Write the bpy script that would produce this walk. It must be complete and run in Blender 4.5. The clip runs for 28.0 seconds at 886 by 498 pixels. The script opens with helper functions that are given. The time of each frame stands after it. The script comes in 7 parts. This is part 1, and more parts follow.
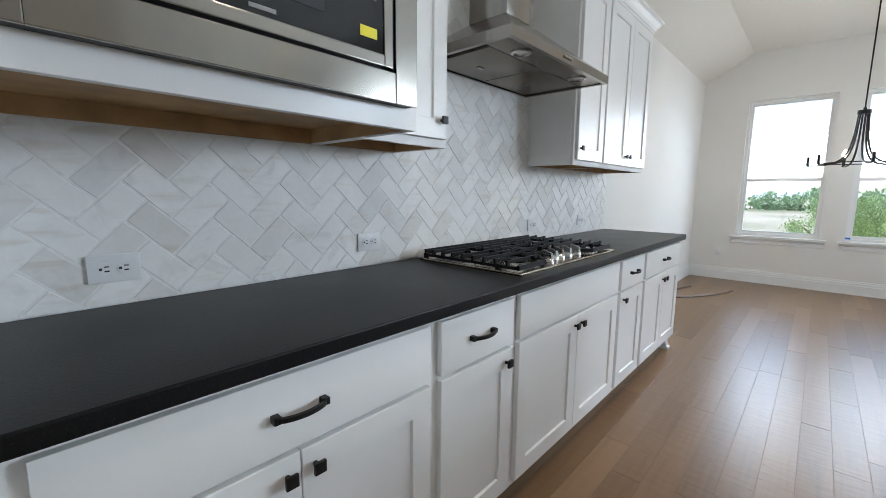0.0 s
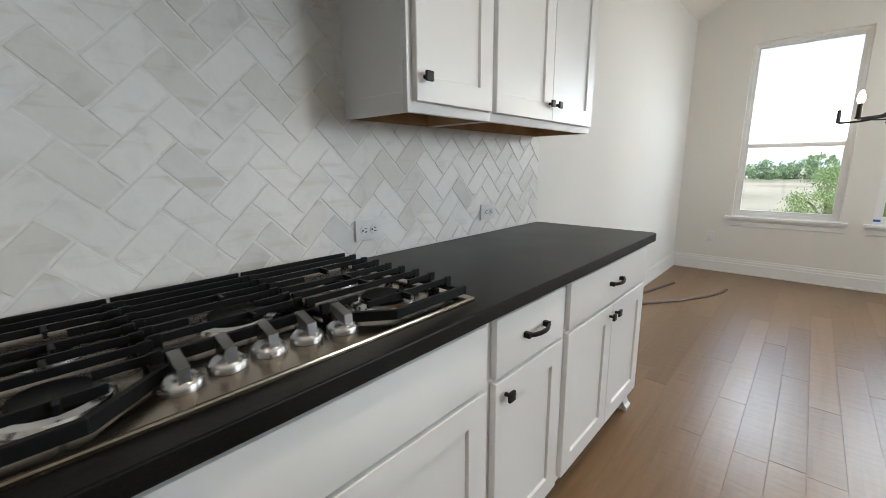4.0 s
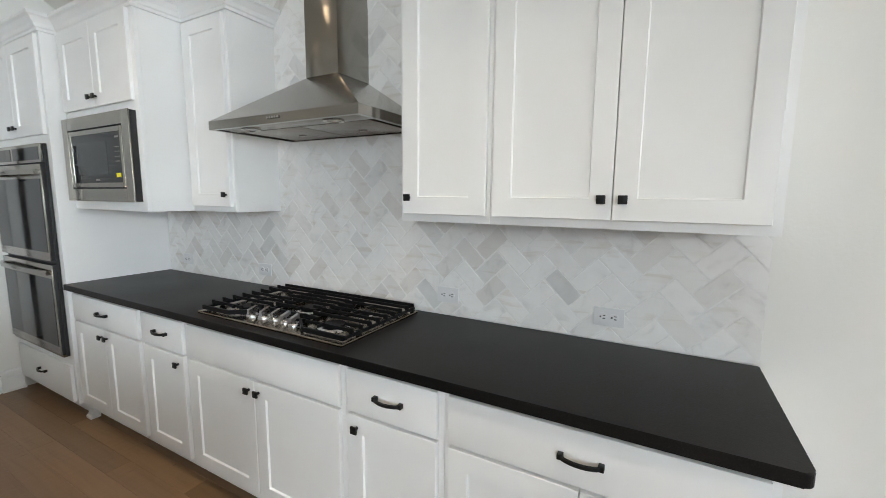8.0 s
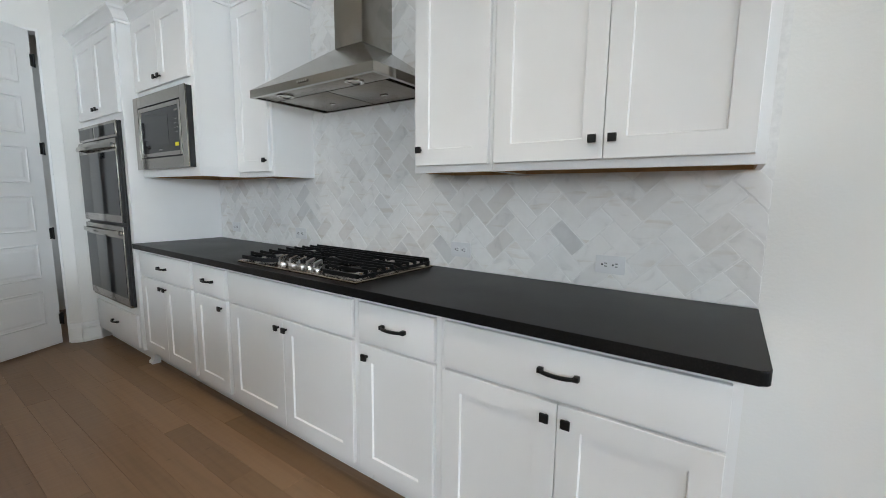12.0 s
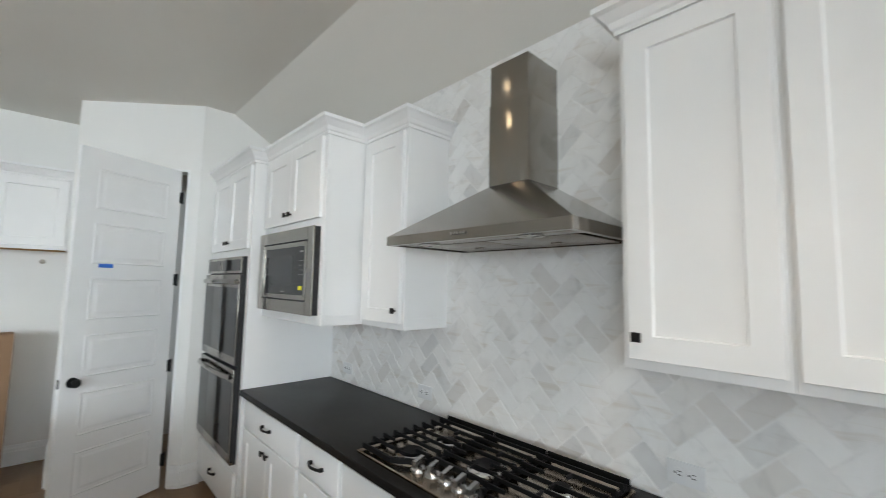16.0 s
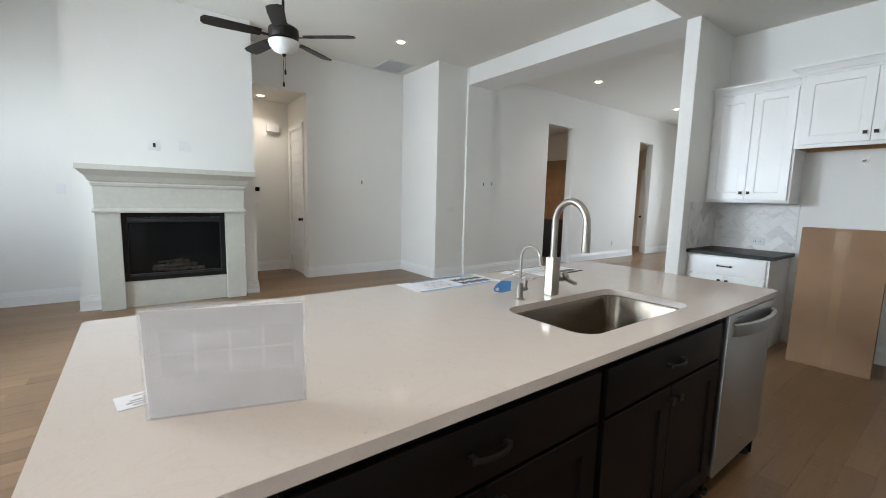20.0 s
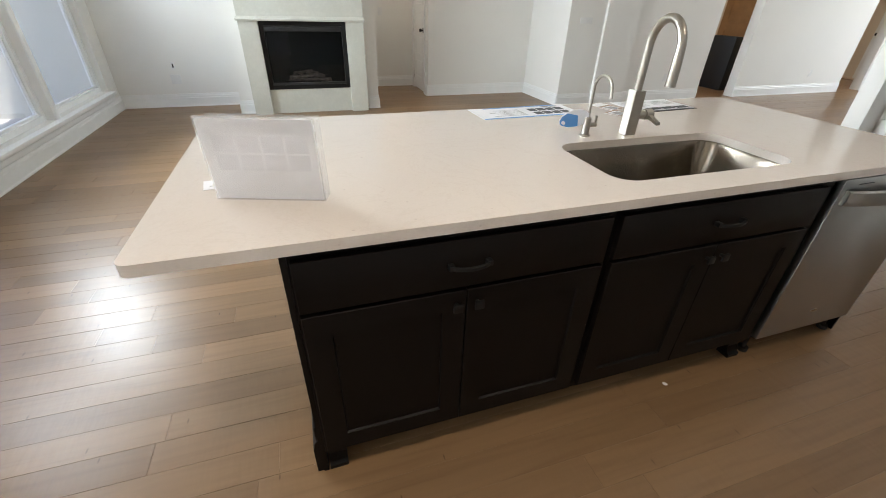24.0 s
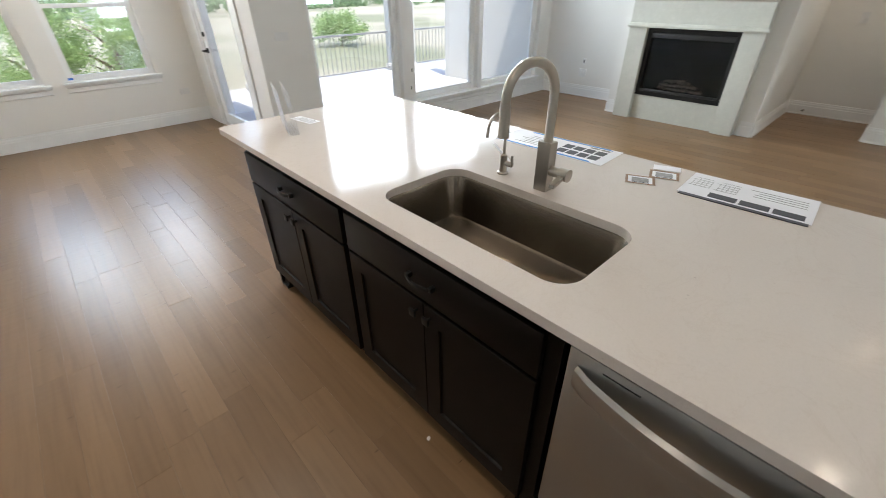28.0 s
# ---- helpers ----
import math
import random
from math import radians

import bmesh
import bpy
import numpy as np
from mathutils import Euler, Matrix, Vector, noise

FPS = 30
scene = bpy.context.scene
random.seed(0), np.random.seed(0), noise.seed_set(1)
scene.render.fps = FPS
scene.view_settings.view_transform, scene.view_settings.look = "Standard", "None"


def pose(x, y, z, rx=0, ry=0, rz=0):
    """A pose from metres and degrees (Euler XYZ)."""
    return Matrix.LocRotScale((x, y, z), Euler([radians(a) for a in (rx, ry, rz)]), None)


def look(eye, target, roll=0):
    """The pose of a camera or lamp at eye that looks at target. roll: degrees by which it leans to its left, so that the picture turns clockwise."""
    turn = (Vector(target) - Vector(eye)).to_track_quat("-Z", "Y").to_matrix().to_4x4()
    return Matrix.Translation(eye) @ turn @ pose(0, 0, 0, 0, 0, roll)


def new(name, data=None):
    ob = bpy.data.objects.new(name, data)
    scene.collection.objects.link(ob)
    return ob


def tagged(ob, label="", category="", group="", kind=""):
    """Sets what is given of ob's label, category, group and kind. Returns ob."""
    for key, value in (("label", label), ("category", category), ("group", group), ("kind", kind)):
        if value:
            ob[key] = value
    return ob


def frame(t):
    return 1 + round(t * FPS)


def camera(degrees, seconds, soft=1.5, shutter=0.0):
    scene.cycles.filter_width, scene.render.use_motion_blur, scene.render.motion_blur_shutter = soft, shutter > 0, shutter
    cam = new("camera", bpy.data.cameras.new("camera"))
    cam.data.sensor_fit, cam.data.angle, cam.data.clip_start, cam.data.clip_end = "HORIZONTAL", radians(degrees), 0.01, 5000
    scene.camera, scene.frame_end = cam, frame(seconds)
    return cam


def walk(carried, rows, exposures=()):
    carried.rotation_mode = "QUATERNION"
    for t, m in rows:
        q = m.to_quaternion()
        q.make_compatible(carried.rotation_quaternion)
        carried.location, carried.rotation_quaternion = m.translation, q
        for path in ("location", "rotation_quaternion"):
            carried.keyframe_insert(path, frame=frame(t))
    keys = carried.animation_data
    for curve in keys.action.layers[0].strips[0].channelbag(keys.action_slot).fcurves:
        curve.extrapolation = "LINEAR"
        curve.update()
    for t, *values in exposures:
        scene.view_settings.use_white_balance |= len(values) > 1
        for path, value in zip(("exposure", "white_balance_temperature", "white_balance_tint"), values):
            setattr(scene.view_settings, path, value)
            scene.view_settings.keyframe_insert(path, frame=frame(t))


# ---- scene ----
cam = camera(94.6, 28.0, soft=0.8, shutter=0.25)
PATH = [
    (0, (1.394, 0.053, 1.227), (0.055, 1.513, 0.947), 0.5),
    (0.5, (1.394, 0.087, 1.217), (0.073, 1.557, 0.91), 0.3),
    (1, (1.353, 0.201, 1.21), (0.048, 1.68, 0.877), 0.3),
    (1.5, (1.284, 0.366, 1.209), (-0.001, 1.858, 0.858), 0.2),
    (2, (1.271, 0.585, 1.216), (0.005, 2.087, 0.839), 0.3),
    (2.5, (1.253, 0.815, 1.223), (0.002, 2.326, 0.833), 0.2),
    (4.5, (1.157, 1.754, 1.258), (-0.21, 3.153, 0.841), -0.8),
    (5, (1.144, 1.989, 1.303), (-0.351, 3.245, 0.873), -0.3),
    (5.5, (1.161, 2.217, 1.334), (-0.538, 3.187, 0.92), -0.4),
    (6, (1.282, 2.408, 1.392), (-0.601, 2.937, 0.975), -0.1),
    (6.5, (1.431, 2.638, 1.447), (-0.531, 2.667, 1.058), 0.1),
    (7, (1.535, 2.944, 1.495), (-0.375, 2.48, 1.129), -0.2),
    (7.5, (1.643, 3.171, 1.502), (-0.176, 2.399, 1.192), 0.1),
    (8, (1.729, 3.326, 1.49), (-0.011, 2.375, 1.233), 0.5),
    (8.5, (1.758, 3.436, 1.469), (0.064, 2.395, 1.249), 0.5),
    (9, (1.773, 3.484, 1.424), (0.101, 2.403, 1.232), 0.6),
    (9.5, (1.777, 3.485, 1.361), (0.117, 2.385, 1.174), 0.6),
    (10, (1.78, 3.498, 1.31), (0.13, 2.383, 1.121), 0.6),
    (10.5, (1.79, 3.512, 1.271), (0.147, 2.388, 1.068), 0.6),
    (11, (1.791, 3.528, 1.226), (0.159, 2.395, 0.997), 0.6),
    (11.5, (1.783, 3.536, 1.203), (0.157, 2.399, 0.948), 0.6),
    (12, (1.766, 3.539, 1.29), (0.143, 2.398, 1.029), 0.7),
    (12.5, (1.759, 3.549, 1.43), (0.132, 2.411, 1.19), 0.6),
    (13, (1.757, 3.56, 1.548), (0.117, 2.43, 1.372), 0.6),
    (13.5, (1.754, 3.547, 1.597), (0.098, 2.429, 1.502), 0.6),
    (15.5, (1.629, 3.121, 1.633), (0.045, 1.907, 1.765), 0.2),
    (16, (1.573, 2.891, 1.625), (0.212, 1.436, 1.797), 1.1),
    (16.5, (1.643, 2.641, 1.657), (0.705, 0.881, 1.812), 1.5),
    (17, (1.652, 2.525, 1.663), (1.368, 0.55, 1.807), 1.7),
    (17.5, (1.592, 2.534, 1.655), (1.979, 0.576, 1.776), 1.5),
    (18, (1.492, 2.631, 1.62), (2.384, 0.842, 1.688), 1.6),
    (18.5, (1.399, 2.688, 1.542), (2.611, 1.097, 1.56), 1.4),
    (19, (1.383, 2.736, 1.477), (2.78, 1.306, 1.426), 1.5),
    (19.5, (1.373, 2.762, 1.425), (2.89, 1.467, 1.284), 1.4),
    (20, (1.362, 2.794, 1.336), (2.949, 1.601, 1.094), 1.4),
    (20.5, (1.359, 2.823, 1.263), (2.978, 1.704, 0.903), 1.4),
    (21, (1.345, 2.831, 1.191), (2.97, 1.768, 0.712), 1.5),
    (21.5, (1.331, 2.836, 1.152), (2.947, 1.826, 0.547), 1.6),
    (22, (1.302, 2.832, 1.152), (2.905, 1.885, 0.42), 1.6),
    (22.5, (1.234, 2.804, 1.176), (2.834, 1.947, 0.336), 1.0),
    (24.5, (1.141, 2.343, 1.438), (2.769, 1.921, 0.356), 1.6),
    (25, (1.154, 2.066, 1.476), (2.799, 1.798, 0.37), 0.9),
    (25.5, (1.121, 1.774, 1.481), (2.777, 1.68, 0.363), 0.4),
    (26, (1.091, 1.542, 1.5), (2.745, 1.645, 0.381), 0.3),
    (26.5, (1.138, 1.274, 1.492), (2.764, 1.621, 0.38), 0.1),
    (27, (1.176, 0.988, 1.498), (2.725, 1.61, 0.397), -0.0),
    (27.5, (1.209, 0.693, 1.527), (2.605, 1.624, 0.437), -0.4),
    (28, (1.351, 0.487, 1.524), (2.503, 1.722, 0.452), -0.7),
]
walk(cam, [(t, look(e, g, r)) for t, e, g, r in PATH], exposures=[(0.0, 2.11, 5970, 10), (2.5, 2.08, 6180, 10), (5.0, 1.95, 6600, 10), (6.8, 2.28, 6500, 10), (9.0, 2.10, 6300, 10), (10.5, 2.08, 6150, 10), (13.0, 2.02, 6300, 10), (16.0, 2.13, 6400, 10), (18.0, 2.16, 6120, 10), (20.0, 2.08, 6200, 10), (22.0, 2.33, 6300, 10), (25.0, 2.45, 6600, 10), (26.8, 2.5, 6450, 10), (28.0, 2.3, 6380, 10)])

# ---- world, sun, large lights ----
world = bpy.data.worlds.new("world")
scene.world = world
world.use_nodes = True
_nt = world.node_tree
_sky = _nt.nodes.new("ShaderNodeTexSky")
_sky.sky_type = "NISHITA"
_sky.sun_disc = False
_sky.sun_elevation = radians(72)
_sky.sun_rotation = radians(200)
_nt.links.new(_sky.outputs[0], _nt.nodes["Background"].inputs[0])
_nt.nodes["Background"].inputs[1].default_value = 0.12


def sun(elev, azim, strength):
    data = bpy.data.lights.new("sun", "SUN")
    data.energy, data.angle, data.color = strength, radians(0.6), (1.0, 0.95, 0.88)
    ob = new("sun", data)
    d = Vector((math.cos(radians(elev)) * math.sin(radians(azim)), math.cos(radians(elev)) * math.cos(radians(azim)), math.sin(radians(elev))))
    ob.matrix_world = look((0, 0, 30), Vector((0, 0, 30)) - d)


sun(72, 200, 2.0)


def window_light(eye, target, w, h, watts, spread=140):
    """Stands in for the sky's light in the upper part of a window."""
    data = bpy.data.lights.new("window_sky_light", "AREA")
    data.shape, data.size, data.size_y, data.energy, data.color = "RECTANGLE", w, h, watts, (0.83, 0.93, 1.0)
    data.spread = radians(spread)
    new("window_sky_light", data).matrix_world = look(eye, target)


for lx in (1.01, 2.115):
    window_light((lx, 7.262, 1.92), (lx, 0, -1.6), 0.76, 1.0, 3.1, 125)
for lx, lw, aim, watts in ((4.19, 1.0, 1.2, 8), (5.57, 1.0, 1.4, 22), (6.94, 1.2, 0.6, 5.0)):
    window_light((lx, 4.90, 1.92), (lx - aim, 0, 1.7), lw, 1.02, watts)
# added lamp in the out-of-view end opening, brightens the foyer walls
window_light((4.7, -9.65, 1.5), (5.4, 0, 1.2), 1.46, 1.66, 16)
window_light((3.19, 5.95, 1.9), (0, 5.8, 1.4), 0.75, 0.6, 2.2)

# ---- materials ----
def node_mat(name):
    m = bpy.data.materials.new(name)
    m.use_nodes = True
    nt = m.node_tree
    return m, nt, nt.nodes["Principled BSDF"]


def setv(node, **kw):
    for k, v in kw.items():
        node.inputs[k.replace("_", " ")].default_value = v


def tex(nt, kind, scale, coords="Object", **kw):
    n = nt.nodes.new(kind)
    tc = nt.nodes.new("ShaderNodeTexCoord")
    nt.links.new(tc.outputs[coords], n.inputs["Vector"])
    n.inputs["Scale"].default_value = scale
    for k, v in kw.items():
        n.inputs[k.replace("_", " ")].default_value = v
    return n


def ramp(nt, src, stops):
    r = nt.nodes.new("ShaderNodeValToRGB")
    els = r.color_ramp.elements
    while len(els) < len(stops):
        els.new(0.5)
    for e, (p, c) in zip(els, stops):
        e.position, e.color = p, (*c, 1)
    nt.links.new(src, r.inputs[0])
    return r.outputs[0]


def mix(nt, a, b, fac, mode="MIX"):
    n = nt.nodes.new("ShaderNodeMix")
    n.data_type, n.blend_type = "RGBA", mode
    for sock, v in ((n.inputs[6], a), (n.inputs[7], b), (n.inputs[0], fac)):
        if hasattr(v, "links"):
            nt.links.new(v, sock)
        else:
            sock.default_value = v if isinstance(v, float) else (*v, 1)
    return n.outputs[2]


def bump(nt, bsdf, src, strength, dist=0.002):
    n = nt.nodes.new("ShaderNodeBump")
    n.inputs["Strength"].default_value, n.inputs["Distance"].default_value = strength, dist
    nt.links.new(src, n.inputs["Height"])
    nt.links.new(n.outputs[0], bsdf.inputs["Normal"])


def to_rough(nt, bsdf, src, lo, hi):
    n = nt.nodes.new("ShaderNodeMapRange")
    n.inputs["To Min"].default_value, n.inputs["To Max"].default_value = lo, hi
    nt.links.new(src, n.inputs["Value"])
    nt.links.new(n.outputs[0], bsdf.inputs["Roughness"])


def plain(name, colour, rough=0.5, metal=0.0, vary=0.06, scale=6.0, grain=0.0, grain_scale=300.0, coat=0.0, spec=0.5):
    """A painted, plastic or metal surface with faint blotches and fine relief."""
    m, nt, b = node_mat(name)
    n = tex(nt, "ShaderNodeTexNoise", scale, Detail=4.0)
    c = ramp(nt, n.outputs[0], [(0.3, tuple(v * (1 - vary) for v in colour)), (0.7, tuple(min(1, v * (1 + vary)) for v in colour))])
    nt.links.new(c, b.inputs["Base Color"])
    to_rough(nt, b, n.outputs[0], max(0.02, rough - 0.06), rough + 0.06)
    b.inputs["Metallic"].default_value = metal
    b.inputs["Coat Weight"].default_value = coat
    b.inputs["Specular IOR Level"].default_value = spec
    if grain:
        g = tex(nt, "ShaderNodeTexNoise", grain_scale, Detail=3.0)
        bump(nt, b, g.outputs[0], grain)
    return m


def brushed(name, colour, rough, along=(1, 60, 60)):
    """Brushed metal with streaks along one axis."""
    m, nt, b = node_mat(name)
    tc, mp = nt.nodes.new("ShaderNodeTexCoord"), nt.nodes.new("ShaderNodeMapping")
    mp.inputs["Scale"].default_value = along
    nt.links.new(tc.outputs["Object"], mp.inputs[0])
    n = nt.nodes.new("ShaderNodeTexNoise")
    n.inputs["Scale"].default_value, n.inputs["Detail"].default_value = 40.0, 4.0
    nt.links.new(mp.outputs[0], n.inputs["Vector"])
    nt.links.new(ramp(nt, n.outputs[0], [(0.3, tuple(v * 0.95 for v in colour)), (0.7, colour)]), b.inputs["Base Color"])
    b.inputs["Metallic"].default_value = 1.0
    to_rough(nt, b, n.outputs[0], rough - 0.03, rough + 0.05)
    b.inputs["Anisotropic"].default_value = 0.65
    b.inputs["Anisotropic Rotation"].default_value = 0.25
    return m


def glow(name, colour, strength):
    m, nt, b = node_mat(name)
    setv(b, Base_Color=(*colour, 1), Emission_Color=(*colour, 1), Emission_Strength=strength)
    return m


def wall_paint(name, colour, rough=0.75):
    m, nt, b = node_mat(name)
    big = tex(nt, "ShaderNodeTexNoise", 0.9, Detail=3.0)
    nt.links.new(ramp(nt, big.outputs[0], [(0.3, tuple(v * 0.97 for v in colour)), (0.7, colour)]), b.inputs["Base Color"])
    b.inputs["Roughness"].default_value = rough
    peel = tex(nt, "ShaderNodeTexNoise", 85.0, Detail=2.5)
    bump(nt, b, peel.outputs[0], 0.25, 0.004)
    return m


def marble(name):
    """Tumbled white marble: each tile its own tone, grey veins."""
    m, nt, b = node_mat(name)
    info = nt.nodes.new("ShaderNodeObjectInfo")
    tone = ramp(nt, info.outputs["Random"], [(0.0, (0.68, 0.655, 0.625)), (0.12, (0.77, 0.755, 0.73)), (0.3, (0.815, 0.805, 0.785)), (0.8, (0.84, 0.83, 0.81)), (0.92, (0.76, 0.75, 0.73)), (1.0, (0.65, 0.645, 0.635))])
    add = nt.nodes.new("ShaderNodeVectorMath")
    add.operation = "MULTIPLY_ADD"
    tc = nt.nodes.new("ShaderNodeTexCoord")
    comb = nt.nodes.new("ShaderNodeCombineXYZ")
    for i in range(3):
        nt.links.new(info.outputs["Random"], comb.inputs[i])
    add.inputs[1].default_value = (37.0, 53.0, 71.0)
    nt.links.new(comb.outputs[0], add.inputs[0])
    nt.links.new(tc.outputs["Object"], add.inputs[2])
    wv = nt.nodes.new("ShaderNodeTexNoise")
    setv(wv, Scale=7.0, Detail=5.0, Distortion=1.6)
    nt.links.new(add.outputs[0], wv.inputs["Vector"])
    vein = ramp(nt, wv.outputs[0], [(0.30, (0.78, 0.775, 0.77)), (0.42, (0.95, 0.945, 0.94)), (0.62, (1, 1, 1)), (0.80, (0.92, 0.91, 0.89))])
    mp = nt.nodes.new("ShaderNodeMapping")
    mp.inputs["Rotation"].default_value = (0.785, 0, 0)
    mp.inputs["Scale"].default_value = (1.0, 3.2, 22.0)
    nt.links.new(add.outputs[0], mp.inputs[0])
    st = nt.nodes.new("ShaderNodeTexNoise")
    setv(st, Scale=1.1, Detail=4.0, Distortion=0.5)
    nt.links.new(mp.outputs[0], st.inputs["Vector"])
    streak = ramp(nt, st.outputs[0], [(0.30, (0.86, 0.82, 0.77)), (0.42, (1, 1, 1)), (0.66, (1, 1, 1)), (0.74, (0.90, 0.89, 0.885))])
    veined = mix(nt, tone, vein, 0.7, "MULTIPLY")
    nt.links.new(mix(nt, veined, streak, 0.8, "MULTIPLY"), b.inputs["Base Color"])
    fine = tex(nt, "ShaderNodeTexNoise", 60.0, Detail=4.0)
    to_rough(nt, b, fine.outputs[0], 0.38, 0.6)
    bump(nt, b, fine.outputs[0], 0.18, 0.002)
    return m


def wood_floor(name):
    """Hand-scraped brown planks running along y, each with its own tone."""
    m, nt, b = node_mat(name)
    info, geo = nt.nodes.new("ShaderNodeObjectInfo"), nt.nodes.new("ShaderNodeNewGeometry")
    add = nt.nodes.new("ShaderNodeMath")
    add.operation = "ADD"
    nt.links.new(info.outputs["Random"], add.inputs[0])
    nt.links.new(geo.outputs["Random Per Island"], add.inputs[1])
    fr = nt.nodes.new("ShaderNodeMath")
    fr.operation = "FRACT"
    nt.links.new(add.outputs[0], fr.inputs[0])
    tone = ramp(nt, fr.outputs[0], [(0.0, (0.172, 0.099, 0.048)), (0.4, (0.200, 0.117, 0.058)), (0.75, (0.218, 0.129, 0.065)), (1.0, (0.258, 0.154, 0.080))])
    mp = nt.nodes.new("ShaderNodeMapping")
    mp.inputs["Scale"].default_value = (7.0, 0.4, 7.0)
    cb = nt.nodes.new("ShaderNodeVectorMath")
    cb.operation = "MULTIPLY_ADD"
    cb.inputs[1].default_value = (31.0, 17.0, 0.0)
    nt.links.new(fr.outputs[0], cb.inputs[0])
    nt.links.new(geo.outputs["Position"], cb.inputs[2])
    nt.links.new(cb.outputs[0], mp.inputs[0])
    g = nt.nodes.new("ShaderNodeTexNoise")
    setv(g, Scale=5.0, Detail=7.0, Distortion=0.7)
    nt.links.new(mp.outputs[0], g.inputs["Vector"])
    grain = ramp(nt, g.outputs[0], [(0.25, (0.80, 0.77, 0.74)), (0.5, (0.97, 0.97, 0.97)), (0.75, (1.06, 1.06, 1.05))])
    kn = nt.nodes.new("ShaderNodeTexNoise")
    setv(kn, Scale=3.2, Detail=3.0)
    nt.links.new(cb.outputs[0], kn.inputs["Vector"])
    blot = ramp(nt, kn.outputs[0], [(0.25, (0.66, 0.62, 0.58)), (0.40, (1, 1, 1))])
    c = mix(nt, tone, grain, 0.8, "MULTIPLY")
    md = nt.nodes.new("ShaderNodeMapping")
    md.inputs["Scale"].default_value = (1.6, 6.4, 1.0)
    nt.links.new(cb.outputs[0], md.inputs[0])
    dent = nt.nodes.new("ShaderNodeTexVoronoi")
    dent.voronoi_dimensions = "2D"
    dent.inputs["Scale"].default_value = 1.0
    nt.links.new(md.outputs[0], dent.inputs["Vector"])
    mark = ramp(nt, dent.outputs["Distance"], [(0.008, (0.42, 0.38, 0.34)), (0.024, (1, 1, 1))])
    c = mix(nt, c, mark, 0.8, "MULTIPLY")
    nt.links.new(mix(nt, c, blot, 0.10, "MULTIPLY"), b.inputs["Base Color"])
    to_rough(nt, b, g.outputs[0], 0.27, 0.37)
    mp2 = nt.nodes.new("ShaderNodeMapping")
    mp2.inputs["Scale"].default_value = (4.0, 16.0, 1.0)
    nt.links.new(cb.outputs[0], mp2.inputs[0])
    sc = nt.nodes.new("ShaderNodeTexNoise")
    setv(sc, Scale=1.6, Detail=2.0)
    nt.links.new(mp2.outputs[0], sc.inputs["Vector"])
    bump(nt, b, sc.outputs[0], 0.19, 0.006)
    b.inputs["Specular IOR Level"].default_value = 0.42
    return m


def speckled(name, base, dark, rough, scale, spec=0.5):
    """Honed stone or quartz with fine flecks."""
    m, nt, b = node_mat(name)
    v = tex(nt, "ShaderNodeTexNoise", scale, Detail=8.0, Roughness=0.75)
    big = tex(nt, "ShaderNodeTexNoise", 2.5, Detail=3.0)
    c = ramp(nt, v.outputs[0], [(0.32, dark), (0.5, base), (0.8, tuple(min(1, x * 1.12) for x in base))])
    c2 = ramp(nt, big.outputs[0], [(0.3, (0.93, 0.93, 0.93)), (0.7, (1, 1, 1))])
    nt.links.new(mix(nt, c, c2, 1.0, "MULTIPLY"), b.inputs["Base Color"])
    to_rough(nt, b, v.outputs[0], max(0.03, rough - 0.05), rough + 0.08)
    b.inputs["Specular IOR Level"].default_value = spec
    return m


def leathered(name):
    """Honed black granite: faint grey flecks, shallow pits and a leathered sheen."""
    m, nt, b = node_mat(name)
    fine = tex(nt, "ShaderNodeTexNoise", 240.0, Detail=5.0, Roughness=0.7)
    c = ramp(nt, fine.outputs[0], [(0.35, (0.0040, 0.0040, 0.0042)), (0.55, (0.0070, 0.0068, 0.0067)), (0.72, (0.018, 0.017, 0.016))])
    big = tex(nt, "ShaderNodeTexNoise", 3.5, Detail=5.0)
    c2 = ramp(nt, big.outputs[0], [(0.3, (0.8, 0.8, 0.8)), (0.7, (1.15, 1.15, 1.15))])
    nt.links.new(mix(nt, c, c2, 1.0, "MULTIPLY"), b.inputs["Base Color"])
    pit = tex(nt, "ShaderNodeTexNoise", 130.0, Detail=4.0, Roughness=0.6)
    to_rough(nt, b, big.outputs[0], 0.33, 0.46)
    b.inputs["Specular IOR Level"].default_value = 0.24
    bump(nt, b, pit.outputs[0], 0.22, 0.0022)
    return m


def quartz(name):
    """Polished engineered stone: even and warm, with a few faint veins and flecks."""
    m, nt, b = node_mat(name)
    fine = tex(nt, "ShaderNodeTexNoise", 160.0, Detail=3.0)
    c = ramp(nt, fine.outputs[0], [(0.3, (0.600, 0.535, 0.482)), (0.6, (0.615, 0.549, 0.496))])
    v = tex(nt, "ShaderNodeTexNoise", 3.0, Detail=9.0, Roughness=0.7, Distortion=1.2)
    vein = ramp(nt, v.outputs[0], [(0.485, (1, 1, 1)), (0.5, (0.965, 0.955, 0.945)), (0.515, (1, 1, 1))])
    fl = tex(nt, "ShaderNodeTexVoronoi", 14.0)
    fleck = ramp(nt, fl.outputs["Distance"], [(0.03, (0.72, 0.70, 0.68)), (0.06, (1, 1, 1))])
    nt.links.new(mix(nt, mix(nt, c, vein, 1.0, "MULTIPLY"), fleck, 0.5, "MULTIPLY"), b.inputs["Base Color"])
    b.inputs["Roughness"].default_value = 0.11
    b.inputs["Specular IOR Level"].default_value = 0.2
    return m


def glass(name, tint=(1, 1, 1), rough=0.0):
    m, nt, b = node_mat(name)
    setv(b, Base_Color=(*tint, 1), Roughness=rough, IOR=1.45, Transmission_Weight=1.0)
    return m


